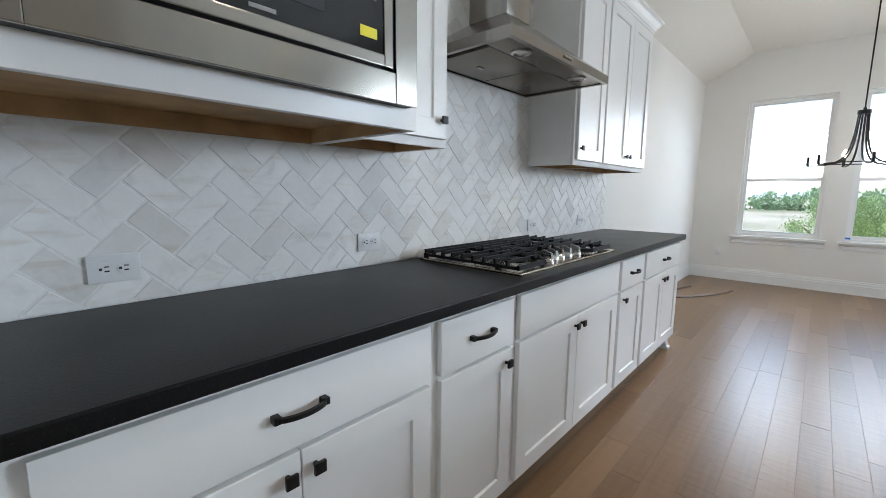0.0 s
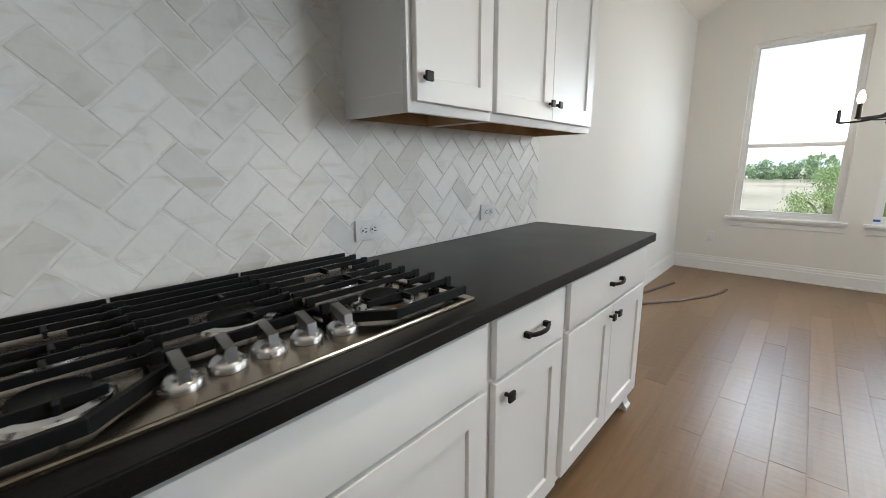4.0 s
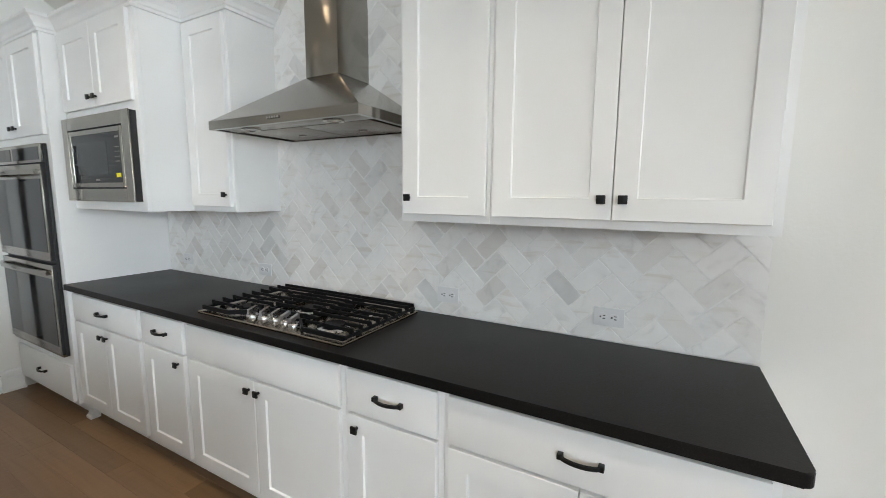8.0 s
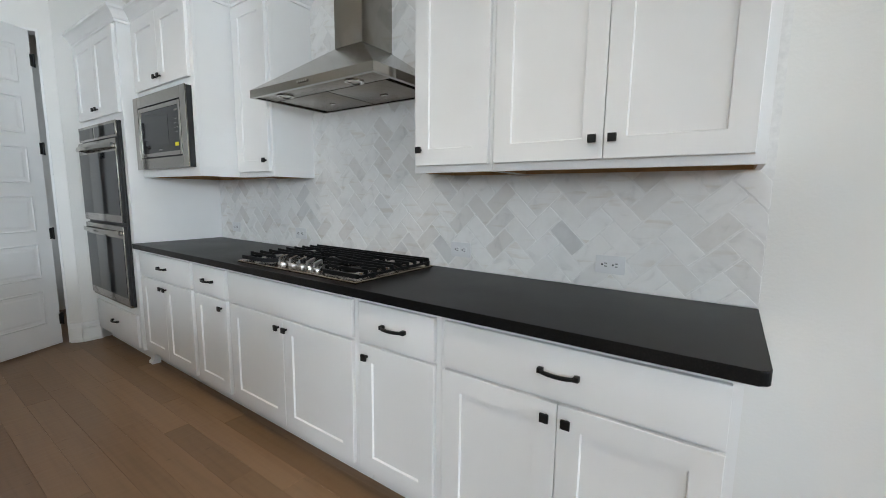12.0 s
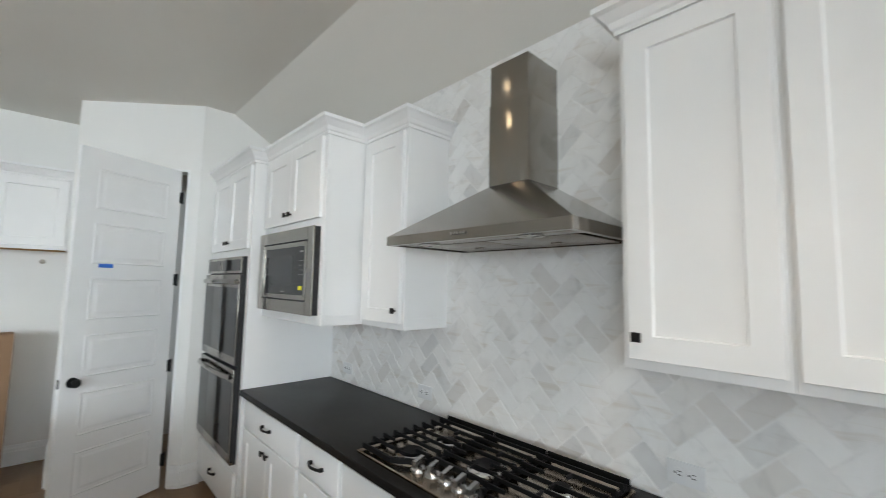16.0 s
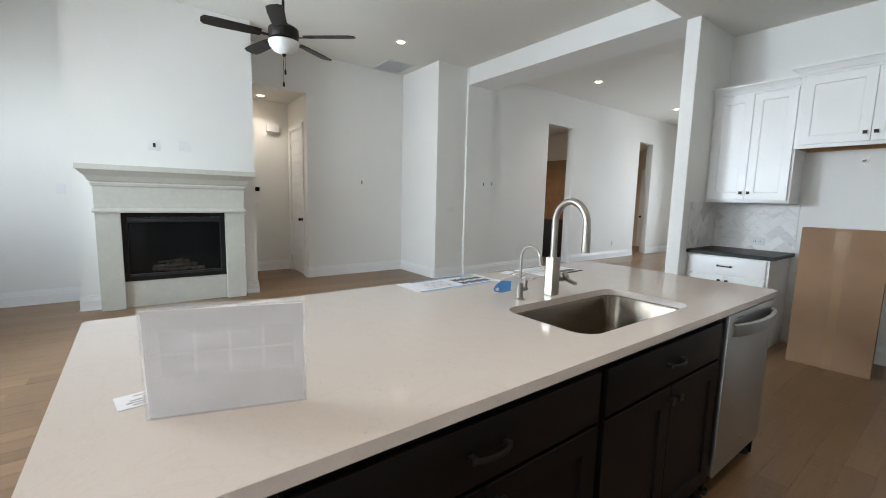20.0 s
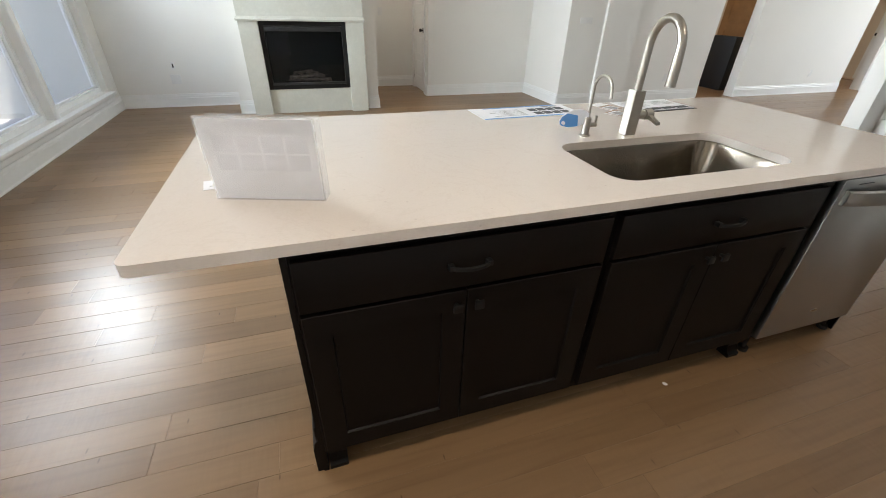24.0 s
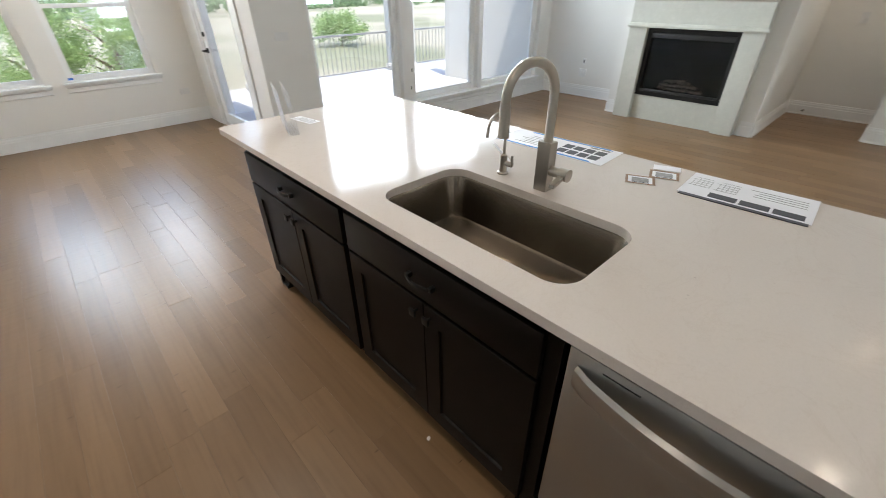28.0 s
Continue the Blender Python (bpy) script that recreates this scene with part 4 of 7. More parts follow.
# ---- range hood ----
def range_hood():
    yc, w = 1.836, 0.916
    root = thing("range_hood", (0, yc, 1.792), "stainless steel chimney range hood", "range hood")
    h = w / 2
    bm = bmesh.new()
    rect = [(0.005, -h), (0.505, -h), (0.505, h), (0.005, h)]
    def ring(pts, z):
        return [bm.verts.new((x, y, z)) for x, y in pts]
    r0, r1 = ring(rect, 0.0), ring(rect, 0.040)
    top = [(0.005, -0.093), (0.232, -0.093), (0.232, 0.112), (0.005, 0.112)]
    r2 = ring(top, 0.258)
    inner = ring([(0.025, -h + 0.02), (0.485, -h + 0.02), (0.485, h - 0.02), (0.025, h - 0.02)], 0.0)
    deep = ring([(0.025, -h + 0.02), (0.485, -h + 0.02), (0.485, h - 0.02), (0.025, h - 0.02)], 0.012)
    for a, b in ((r0, r1), (r1, r2), (inner, r0), (deep, inner)):
        for k in range(4):
            bm.faces.new((a[k], a[(k + 1) % 4], b[(k + 1) % 4], b[k]))
    bm.faces.new(deep)
    bm.faces.new(r2)
    part("canopy", bm, M_STEEL_Y, root)
    box("chimney", (0.005, -0.093, 0.259), (0.232, 0.112, 0.62), M_STEEL_Y, root, 0.002)
    box("chimney_extension", (0.008, -0.090, 0.615), (0.229, 0.109, 0.80), M_STEEL_Y, root, 0.002)
    box("light_panel", (0.37, -h + 0.03, 0.004), (0.48, h - 0.03, 0.0115), M_STEEL, root, 0.001)
    for s in (-1, 1):
        f = box("filter", (0.035, -0.395 if s < 0 else 0.004, 0.003), (0.365, -0.004 if s < 0 else 0.395, 0.0115), M_STEEL, root, 0.002, "grey mesh grease filter")
        box("latch", (0.16, s * 0.2 - 0.02, -0.001), (0.175, s * 0.2 + 0.02, 0.003), M_CHROME, f)
        bm = bmesh.new()
        bm_lathe(bm, [(0.044, 0.004), (0.044, -0.002), (0.036, -0.004), (0.030, -0.001), (0.030, 0.003)], (0.425, s * 0.26, 0))
        l = part("lamp_ring", bm, M_CHROME, root, "round hood lamp", True)
        box("lens", (0.405, s * 0.26 - 0.02, 0.0005), (0.445, s * 0.26 + 0.02, 0.003), M_FROST, l)
    for i in range(5):
        bm = bmesh.new()
        bm_cyl(bm, (0.505, -0.038 + 0.016 * i, 0.024), (0.511, -0.038 + 0.016 * i, 0.024), 0.006, seg=12)
        part("button", bm, M_CHROME, root)


range_hood()


# ---- gas cooktop ----
def cooktop():
    y0, y1, x0, x1 = 1.348, 2.276, 0.060, 0.604
    root = thing("gas_cooktop", (x0, y0, 0.914), "stainless gas cooktop with black cast-iron grates", "cooktop")
    w, d = y1 - y0, x1 - x0
    bm = bmesh.new()
    bm_box(bm, (0, 0, 0.0), (d, w, 0.012), 0.004)
    part("tray", bm, M_TRAY, root)
    burners = [(0.205, 0.205, 0.032), (0.40, 0.19, 0.046), (0.265, 0.48, 0.054), (0.205, 0.76, 0.032), (0.405, 0.758, 0.050)]
    for bx_, by_, r in burners:
        bm = bmesh.new()
        bm_lathe(bm, [(r * 1.5, 0.012), (r * 1.42, 0.019), (r * 1.15, 0.022), (r * 1.1, 0.016)], (bx_, by_, 0))
        b = part("burner", bm, M_CHROME, root, "chrome burner ring", True)
        bm = bmesh.new()
        bm_lathe(bm, [(r * 0.95, 0.018), (r * 1.0, 0.026), (r * 0.96, 0.032), (r * 0.4, 0.033)], (bx_, by_, 0))
        part("burner_cap", bm, M_IRON, b, "black burner cap", True)

    def grate(ya, yb, xa, xb, inner):
        """Blade bars with end teeth on a rail; outer grates have a cut front corner on the inner side."""
        g = bmesh.new()
        z0, z1 = 0.037, 0.051
        sides = [(ya + 0.006, 1), (yb - 0.006, -1)]
        for yy, s in sides:
            front = xb - 0.085 if inner == -s else xb
            bm_box(g, (xa, yy - 0.006, 0.019), (front, yy + 0.006, 0.031), 0.002)
        fa, fb = (ya + 0.10 if inner == -1 else ya), (yb - 0.10 if inner == 1 else yb)
        bm_box(g, (xb - 0.012, fa, 0.018), (xb, fb, 0.038), 0.002)
        bm_box(g, (xa, ya, 0.026), (xa + 0.008, yb, z1), 0.002)
        if inner:
            e = (ya, fa) if inner == -1 else (yb, fb)
            bm_prism(g, [(xb - 0.092, e[0]), (xb - 0.080, e[0]), (xb, e[1]), (xb - 0.014, e[1])], 2, 0.018, 0.038)
        n = 9 if inner else 7
        for i in range(1, n):
            xx = xa + (xb - xa) * i / n
            near = min(abs(xx - bx_) for bx_, by_, r in burners if ya < by_ < yb)
            spans = [(ya + 0.002, yb - 0.002)]
            if near < 0.030:
                m = (yb - ya) * 0.27
                spans = [(ya + 0.002, ya + m), (yb - m, yb - 0.002)]
            for u0, u1 in spans:
                if inner and i == n - 1:
                    u0, u1 = max(u0, fa - 0.03), min(u1, fb + 0.03)
                bm_box(g, (xx - 0.0032, u0, z0), (xx + 0.0032, u1, z1), 0.0012)
            for yy, s in sides:
                if inner and i == n - 1 and inner == -s:
                    continue
                bm_box(g, (xx - 0.0045, yy - 0.010, 0.026), (xx + 0.0045, yy + 0.010, z1 + 0.002), 0.002)
        for bx_, by_, r in burners:
            if ya < by_ < yb:
                for s in (-1, 1):
                    u = bx_ + s * (r + 0.022)
                    bm_box(g, (u - 0.020, by_ - 0.0035, z0), (u + 0.020, by_ + 0.0035, z1), 0.001)
        for xx in (xa + 0.008, xb - 0.10):
            for yy, s in sides:
                bm_box(g, (xx - 0.009, yy - 0.010, 0.0122), (xx + 0.009, yy + 0.010, 0.034), 0.003)
        return g
    part("grate", grate(0.012, 0.312, 0.02, 0.525, 1), M_IRON, root, "black cast-iron grate")
    part("grate", grate(0.318, 0.586, 0.02, 0.39, 0), M_IRON, root, "black cast-iron grate")
    part("grate", grate(0.592, 0.918, 0.02, 0.525, -1), M_IRON, root, "black cast-iron grate")
    for i in range(5):
        y = 0.458 + (i - 2) * 0.069
        x = 0.458 + 0.004 * (i - 2) ** 2
        bm = bmesh.new()
        bm_lathe(bm, [(0.030, 0.0125), (0.030, 0.022), (0.028, 0.025), (0.018, 0.033), (0.0005, 0.035)], (x, y, 0), 24)
        k = part("knob_base", bm, M_KNOB, root, "round stainless control knob", True)
        bm = bmesh.new()
        bm_prism(bm, [(x - 0.024, 0.026), (x + 0.025, 0.022), (x + 0.022, 0.050), (x - 0.021, 0.063)], 1, y - 0.0085, y + 0.0085)
        part("grip", bm, M_KNOB, k)


cooktop()


# ---- wall outlets ----
def outlet(at, rot, label="white double outlet on the marble backsplash", kind="receptacle", w=0.116, h=0.075, group="outlets over the countertop"):
    """A wall plate facing local +x; local y runs along its length."""
    root = new("wall_outlet")
    root.matrix_world = Matrix.Translation(at) @ rot
    tagged(root, label, "outlet", group)
    p = box("plate", (0, -w / 2, -h / 2), (0.007, w / 2, h / 2), M_PLATE, root, 0.003)
    if kind == "receptacle":
        for s in (-1, 1):
            bm = bmesh.new()
            bm_cyl(bm, (0.0065, s * 0.021, 0), (0.0095, s * 0.021, 0), 0.0165, seg=20)
            f = part("socket", bm, M_PLATE, root)
            for dy, dz, a, b in ((0.004, 0.006, 0.0052, 0.0016), (0.004, -0.006, 0.0052, 0.0020), (-0.009, 0.0, 0.0032, 0.0034)):
                box("slot", (0.0093, s * 0.021 + dy - a, dz - b), (0.0100, s * 0.021 + dy + a, dz + b), M_DARK, f)
    elif kind == "switch":
        box("rocker", (0.0068, -0.03, -0.014), (0.0095, 0.03, 0.014), M_PLASTIC, root, 0.002)
    return root


EYE = Matrix.Identity(4)
for y, k in ((0.252, "receptacle"), (1.098, "receptacle"), (2.420, "receptacle"), (3.148, "receptacle")):
    outlet((0.0118, y, 1.015), EYE, kind=k)

# ---- island ----
IX0, IX1, IY0, IY1 = 1.985, 3.132, 0.095, 2.957
SINK = (2.100, 2.502, 0.852, 1.637)
ISL_Z = 0.902


def island_top():
    """A quartz slab with an opening for the sink, its corners rounded."""
    def loop(x0, x1, y0, y1, r, n=8):
        out = []
        for cx, cy, a0 in ((x0 + r, y0 + r, 180), (x1 - r, y0 + r, 270), (x1 - r, y1 - r, 0), (x0 + r, y1 - r, 90)):
            out += [(cx + r * math.cos(radians(a0 + 90 * i / n)), cy + r * math.sin(radians(a0 + 90 * i / n))) for i in range(n + 1)]
        return out
    o, i = loop(IX0, IX1, IY0, IY1, 0.028), loop(SINK[0], SINK[1], SINK[2], SINK[3], 0.08)
    bm = bmesh.new()
    z0, z1 = 0.8715, ISL_Z
    vo = {z: [bm.verts.new((x, y, z)) for x, y in o] for z in (z0, z1)}
    vi = {z: [bm.verts.new((x, y, z)) for x, y in i] for z in (z0, z1)}
    n = len(o)
    for k in range(n):
        m = (k + 1) % n
        bm.faces.new((vo[z1][k], vo[z1][m], vi[z1][m], vi[z1][k]))
        bm.faces.new((vo[z0][m], vo[z0][k], vi[z0][k], vi[z0][m]))
        bm.faces.new((vo[z0][k], vo[z0][m], vo[z1][m], vo[z1][k]))
        bm.faces.new((vi[z0][m], vi[z0][k], vi[z1][k], vi[z1][m]))
    es = [e for e in bm.edges if all(abs(v.co.z - z1) < 1e-6 for v in e.verts) and e.calc_face_angle(0) > 1.0]
    es += [e for e in bm.edges if all(abs(v.co.z - z0) < 1e-6 for v in e.verts) and e.calc_face_angle(0) > 1.0]
    bmesh.ops.bevel(bm, geom=es, offset=0.004, segments=2, profile=0.5, affect="EDGES")
    return tagged(part("countertop", bm, M_QUARTZ, smooth=True), "warm white quartz island top with a sink cut-out", "countertop")


island_top()
ISL = "dark island cabinets under the quartz top"
FX = 2.008
# dark base cabinets facing the kitchen run (their local +x is the room's -x)
CAB_L = base_cabinet((FX + 0.60, 2.634, 0), 180, 0.919, "drawer_doors", M_ESPRESSO, "espresso-stained island cabinet with a drawer over two doors", ISL, 0.600, 0.8705, gap=0.02, z_split=0.688, drawer_top=0.848, end_left=-0.013)
CAB_R = base_cabinet((FX + 0.60, 1.714, 0), 180, 0.925, "drawer_doors", M_ESPRESSO, "espresso-stained sink cabinet with a drawer front over two doors", ISL, 0.600, 0.8705, gap=0.014, z_split=0.688, drawer_top=0.848, end_right=0.03, hollow=True)


def island_panels():
    root = thing("island_end_panel", (FX, 2.6345, 0), "espresso-stained end panel of the island with a base moulding", "cabinet panel")
    bm = bmesh.new()
    bm_box(bm, (0.0, 0.0, 0.0), (0.64, 0.0155, 0.8705))
    part("panel", bm, M_ESPRESSO, root)
    for name, lo, hi in (("stile", (0.585, 0.0156, 0.162), (0.64, 0.0225, 0.8705)), ("rail", (0.004, 0.0156, 0.162), (0.5845, 0.0225, 0.225))):
        box(name, lo, hi, M_ESPRESSO, root, 0.001)
    bm = bmesh.new()
    bm_prism(bm, [(0.0156, 0), (0.036, 0), (0.036, 0.122), (0.031, 0.134), (0.031, 0.146), (0.024, 0.156), (0.0156, 0.161)], 0, 0.004, 0.644)
    part("base_moulding", bm, M_ESPRESSO, root)
    root = thing("island_back_panel", (FX + 0.62, 0.17, 0), "espresso-stained back panel of the island", "cabinet panel")
    box("panel", (-0.016, 0, 0), (-0.002, 2.464, 0.8705), M_ESPRESSO, root)
    box("end_panel", (-0.62, -0.012, 0.0), (-0.002, -0.0005, 0.8705), M_ESPRESSO, root)
    root = thing("island_outlet", (FX + 0.34, 2.6502, 0.69), "black outlet on the end of the island", "outlet")
    box("plate", (-0.058, 0, -0.038), (0.058, 0.006, 0.038), M_BLACK, root, 0.002)
    for s in (-1, 1):
        box("socket", (s * 0.021 - 0.016, 0.0062, -0.017), (s * 0.021 + 0.016, 0.0085, 0.017), M_DARK, root, 0.001)


island_panels()
cabinet_foot(CAB_L, 0.588, 0.035, M_ESPRESSO)
cabinet_foot(CAB_R, 0.588, 0.884, M_ESPRESSO)


def dishwasher():
    root = thing("dishwasher", (FX + 0.575, 0.769, 0), "stainless steel dishwasher under the island top", "dishwasher", rz=180)
    w = 0.598
    box("body", (0.0, 0.002, 0.09), (0.565, w, 0.868), M_DARK, root)
    d = box("door", (0.566, 0.004, 0.108), (0.596, w - 0.002, 0.866), M_STEEL_PALE, root, 0.004)
    box("vent_slot", (0.5962, 0.085, 0.842), (0.5975, 0.165, 0.845), M_DARK, d)
    box("badge", (0.5962, w / 2 - 0.02, 0.205), (0.597, w / 2 + 0.02, 0.216), M_CHROME, d)
    bm = bmesh.new()
    n = 16
    rows = []
    for i in range(n + 1):
        u = i / n
        x = 0.604 + 0.045 * math.sin(math.pi * u) ** 0.7
        rows.append([bm.verts.new((x + dx, 0.03 + (w - 0.06) * u, 0.798 + dz)) for dx, dz in ((-0.012, -0.029), (0.003, -0.029), (0.010, -0.008), (0.008, 0.024), (-0.006, 0.028))])
    for a, b in zip(rows, rows[1:]):
        for k in range(5):
            bm.faces.new((a[k], a[(k + 1) % 5], b[(k + 1) % 5], b[k]))
    bm.faces.new(rows[0])
    bm.faces.new(rows[-1][::-1])
    part("handle", bm, M_STEEL_PALE, d, "curved stainless bar handle", True)
    for y in (0.03, w - 0.03):
        bm = bmesh.new()
        bm_cyl(bm, (0.55, y, 0.0), (0.55, y, 0.02), 0.022, seg=14)
        bm_cyl(bm, (0.55, y, 0.02), (0.55, y, 0.09), 0.008, seg=10)
        part("levelling_foot", bm, M_RUBBER, root)


dishwasher()


def sink():
    x0, x1, y0, y1 = SINK
    root = thing("sink", ((x0 + x1) / 2, (y0 + y1) / 2, 0.8705), "undermount stainless steel single-bowl sink", "sink")
    hx, hy = (x1 - x0) / 2, (y1 - y0) / 2
    bm = bmesh.new()
    def loop(hx, hy, r, z, n=8):
        out = []
        for cx, cy, a0 in ((-hx + r, -hy + r, 180), (hx - r, -hy + r, 270), (hx - r, hy - r, 0), (-hx + r, hy - r, 90)):
            out += [bm.verts.new((cx + r * math.cos(radians(a0 + 90 * i / n)), cy + r * math.sin(radians(a0 + 90 * i / n)), z)) for i in range(n + 1)]
        return out
    rings = [loop(hx + 0.03, hy + 0.03, 0.09, 0.0), loop(hx + 0.004, hy + 0.004, 0.076, 0.0), loop(hx - 0.002, hy - 0.002, 0.073, -0.012), loop(hx - 0.012, hy - 0.012, 0.066, -0.160), loop(hx - 0.018, hy - 0.018, 0.062, -0.177), loop(hx - 0.034, hy - 0.034, 0.05, -0.186), loop(hx - 0.14, 0.06, 0.03, -0.192)]
    for a, b in zip(rings, rings[1:]):
        for k in range(len(a)):
            m = (k + 1) % len(a)
            bm.faces.new((a[k], a[m], b[m], b[k]))
    bm.faces.new(rings[-1])
    part("bowl", bm, M_STEEL, root, smooth=True)
    bm = bmesh.new()
    bm_lathe(bm, [(0.057, -0.1905), (0.056, -0.188), (0.044, -0.188), (0.040, -0.1918)], (0.02, 0, 0))
    d = part("drain", bm, M_CHROME, root, "round chrome drain", True)
    bm = bmesh.new()
    bm_lathe(bm, [(0.030, -0.1916), (0.028, -0.1895), (0.006, -0.189)], (0.02, 0, 0))
    part("strainer", bm, M_DARK, d)


sink()


def faucet():
    root = thing("kitchen_faucet", (2.562, 1.248, ISL_Z), "brushed nickel gooseneck kitchen faucet behind the sink", "faucet", rz=0)
    bm = bmesh.new()
    bm_box(bm, (-0.022, -0.026, 0), (0.022, 0.026, 0.178), 0.003)
    part("body", bm, M_NICKEL, root)
    R, top = 0.100, 0.337
    a = radians(168)
    dx, dy = math.cos(a), math.sin(a)
    pts = [(0, 0, 0.17), (0, 0, 0.24), (0, 0, top)]
    for i in range(1, 17):
        t = math.pi * i / 16
        d = R - R * math.cos(t)
        pts.append((dx * d, dy * d, top + R * math.sin(t)))
    pts.append((dx * 2 * R, dy * 2 * R, top - 0.05))
    pts.append((dx * 2 * R, dy * 2 * R, top - 0.11))
    bm = bmesh.new()
    bm_tube(bm, pts, 0.0155, 16)
    part("spout", bm, M_NICKEL, root, smooth=True)
    bm = bmesh.new()
    bm_cyl(bm, (dx * 2 * R, dy * 2 * R, top - 0.112), (dx * 2 * R, dy * 2 * R, top - 0.01), 0.0185, 0.0165, 18)
    part("spray_head", bm, M_NICKEL, root, smooth=True)
    bm = bmesh.new()
    bm_cyl(bm, (0, -0.024, 0.078), (0, -0.062, 0.078), 0.018, seg=20)
    bm_cyl(bm, (0, -0.063, 0.078), (0, -0.098, 0.078), 0.0225, seg=20)
    h = part("lever_hub", bm, M_NICKEL, root, smooth=True)
    bm = bmesh.new()
    bm_prism(bm, [(0.0, 0.086), (-0.072, 0.062), (-0.074, 0.050), (0.0, 0.070)], 1, -0.090, -0.070)
    part("lever", bm, M_NICKEL, h)


faucet()


def water_tap():
    root = thing("filter_tap", (2.578, 1.447, ISL_Z), "slim brushed nickel drinking water tap", "faucet")
    bm = bmesh.new()
    bm_lathe(bm, [(0.022, 0.0), (0.022, 0.006), (0.015, 0.009), (0.014, 0.075), (0.008, 0.08)], (0, 0, 0), 20)
    part("body", bm, M_NICKEL, root, smooth=True)
    a = radians(181)
    dx, dy = math.cos(a), math.sin(a)
    pts = [(0, 0, 0.07), (0, 0, 0.15), (0, 0, 0.19)]
    R = 0.052
    for i in range(1, 13):
        t = math.radians(175) * i / 12
        d = R - R * math.cos(t)
        pts.append((dx * d, dy * d, 0.19 + R * math.sin(t)))
    pts.append((dx * 0.108, dy * 0.108, 0.168))
    bm = bmesh.new()
    bm_tube(bm, pts, 0.0058, 10)
    part("spout", bm, M_NICKEL, root, smooth=True)
    bm = bmesh.new()
    bm_cyl(bm, (0, 0, 0.045), (0.0, -0.042, 0.045), 0.010, seg=12)
    bm_cyl(bm, (0.0, -0.040, 0.038), (0.0, -0.040, 0.082), 0.0055, seg=10)
    part("lever", bm, M_NICKEL, root, smooth=True)


water_tap()


def hang_tag():
    root = thing("paper_tag", (2.592, 1.475, ISL_Z), "blue and white leaf-shaped paper tag on the tap", "tag", rz=22)
    bm = bmesh.new()
    out = []
    for i in range(14):
        t = math.tau * i / 14
        out.append((0.074 * math.cos(t) * (1.0 if math.cos(t) > 0 else 0.8), 0.036 * math.sin(t)))
    vs = [bm.verts.new((x + 0.022, y, 0.066 - 0.5 * x + 1.0 * y)) for x, y in out]
    lo = [bm.verts.new((x + 0.022, y, 0.0645 - 0.5 * x + 1.0 * y)) for x, y in out]
    bm.faces.new(vs)
    bm.faces.new(lo[::-1])
    for k in range(14):
        bm.faces.new((lo[k], lo[(k + 1) % 14], vs[(k + 1) % 14], vs[k]))
    part("leaf", bm, M_PAPER, root)
    for name, mat, z, pts in (("print", M_BLUEPRINT, 0.0, [(0.004, -0.033), (0.046, -0.025), (0.066, -0.011), (0.071, 0.0), (0.066, 0.011), (0.046, 0.025), (0.020, 0.031), (-0.016, 0.010)]), ("emblem", M_PAPER, 0.0015, [(0.054 + 0.009 * math.cos(a), 0.009 * math.sin(a)) for a in (0, 1, 2, 3, 4, 5)])):
        bm = bmesh.new()
        bm_prism(bm, pts, 2, z, z + 0.001)
        for v in bm.verts:
            v.co.z = 0.064 - v.co.z - 0.5 * v.co.x + 1.0 * v.co.y
            v.co.x += 0.022
        part(name, bm, mat, root)


hang_tag()


# ---- papers on the island ----
def sheet(name, cx, cy, w, l, rz, label, category, group=""):
    """A paper lying on the island; local x is its width and local y its length."""
    root = thing(name, (cx, cy, ISL_Z + 0.0002), label, category, group, rz)
    box("page", (-w / 2, -l / 2, 0), (w / 2, l / 2, 0.0012), M_PAPER, root)
    return root


def bars(root, x0, x1, y0, y1, n, material, fill=0.5, z=0.0013):
    """Lines of unreadable print: plain bars between the given edges."""
    rnd = random.Random(int((x0 + y0) * 1e4))
    for i in range(n):
        a = x0 + (x1 - x0) * (i + 0.2) / n
        b = a + (x1 - x0) * fill / n
        e = y1 - (y1 - y0) * (0.0 + 0.25 * rnd.random())
        box("print_line", (a, y0, z), (b, e, z + 0.0004), material, root)


def placard():
    root = sheet("information_card", 3.022, 1.490, 0.215, 0.545, 2, "long white printed card with blue borders on the island", "card")
    for x, y0, y1 in ((-0.104, -0.225, 0.268), (0.090, -0.235, 0.190)):
        bm = bmesh.new()
        bm_prism(bm, [(x, y0), (x + 0.014, y0 + 0.02), (x + 0.014, y1), (x, y1)], 2, 0.0013, 0.0018)
        part("border", bm, M_BLUEPRINT, root, "blue printed band")
    for c in range(2):
        box("photo", (0.066, -0.23 + c * 0.052, 0.0013), (0.082, -0.186 + c * 0.052, 0.0018), M_GREYINK, root)
    bars(root, -0.065, 0.06, 0.02, 0.20, 6, M_GREYINK, 0.18)
    for r in range(2):
        for c in range(4):
            box("photo", (-0.068 + r * 0.068, -0.23 + c * 0.052, 0.0013), (-0.068 + r * 0.068 + 0.05, -0.23 + c * 0.052 + 0.044, 0.0018), M_INK, root)


placard()


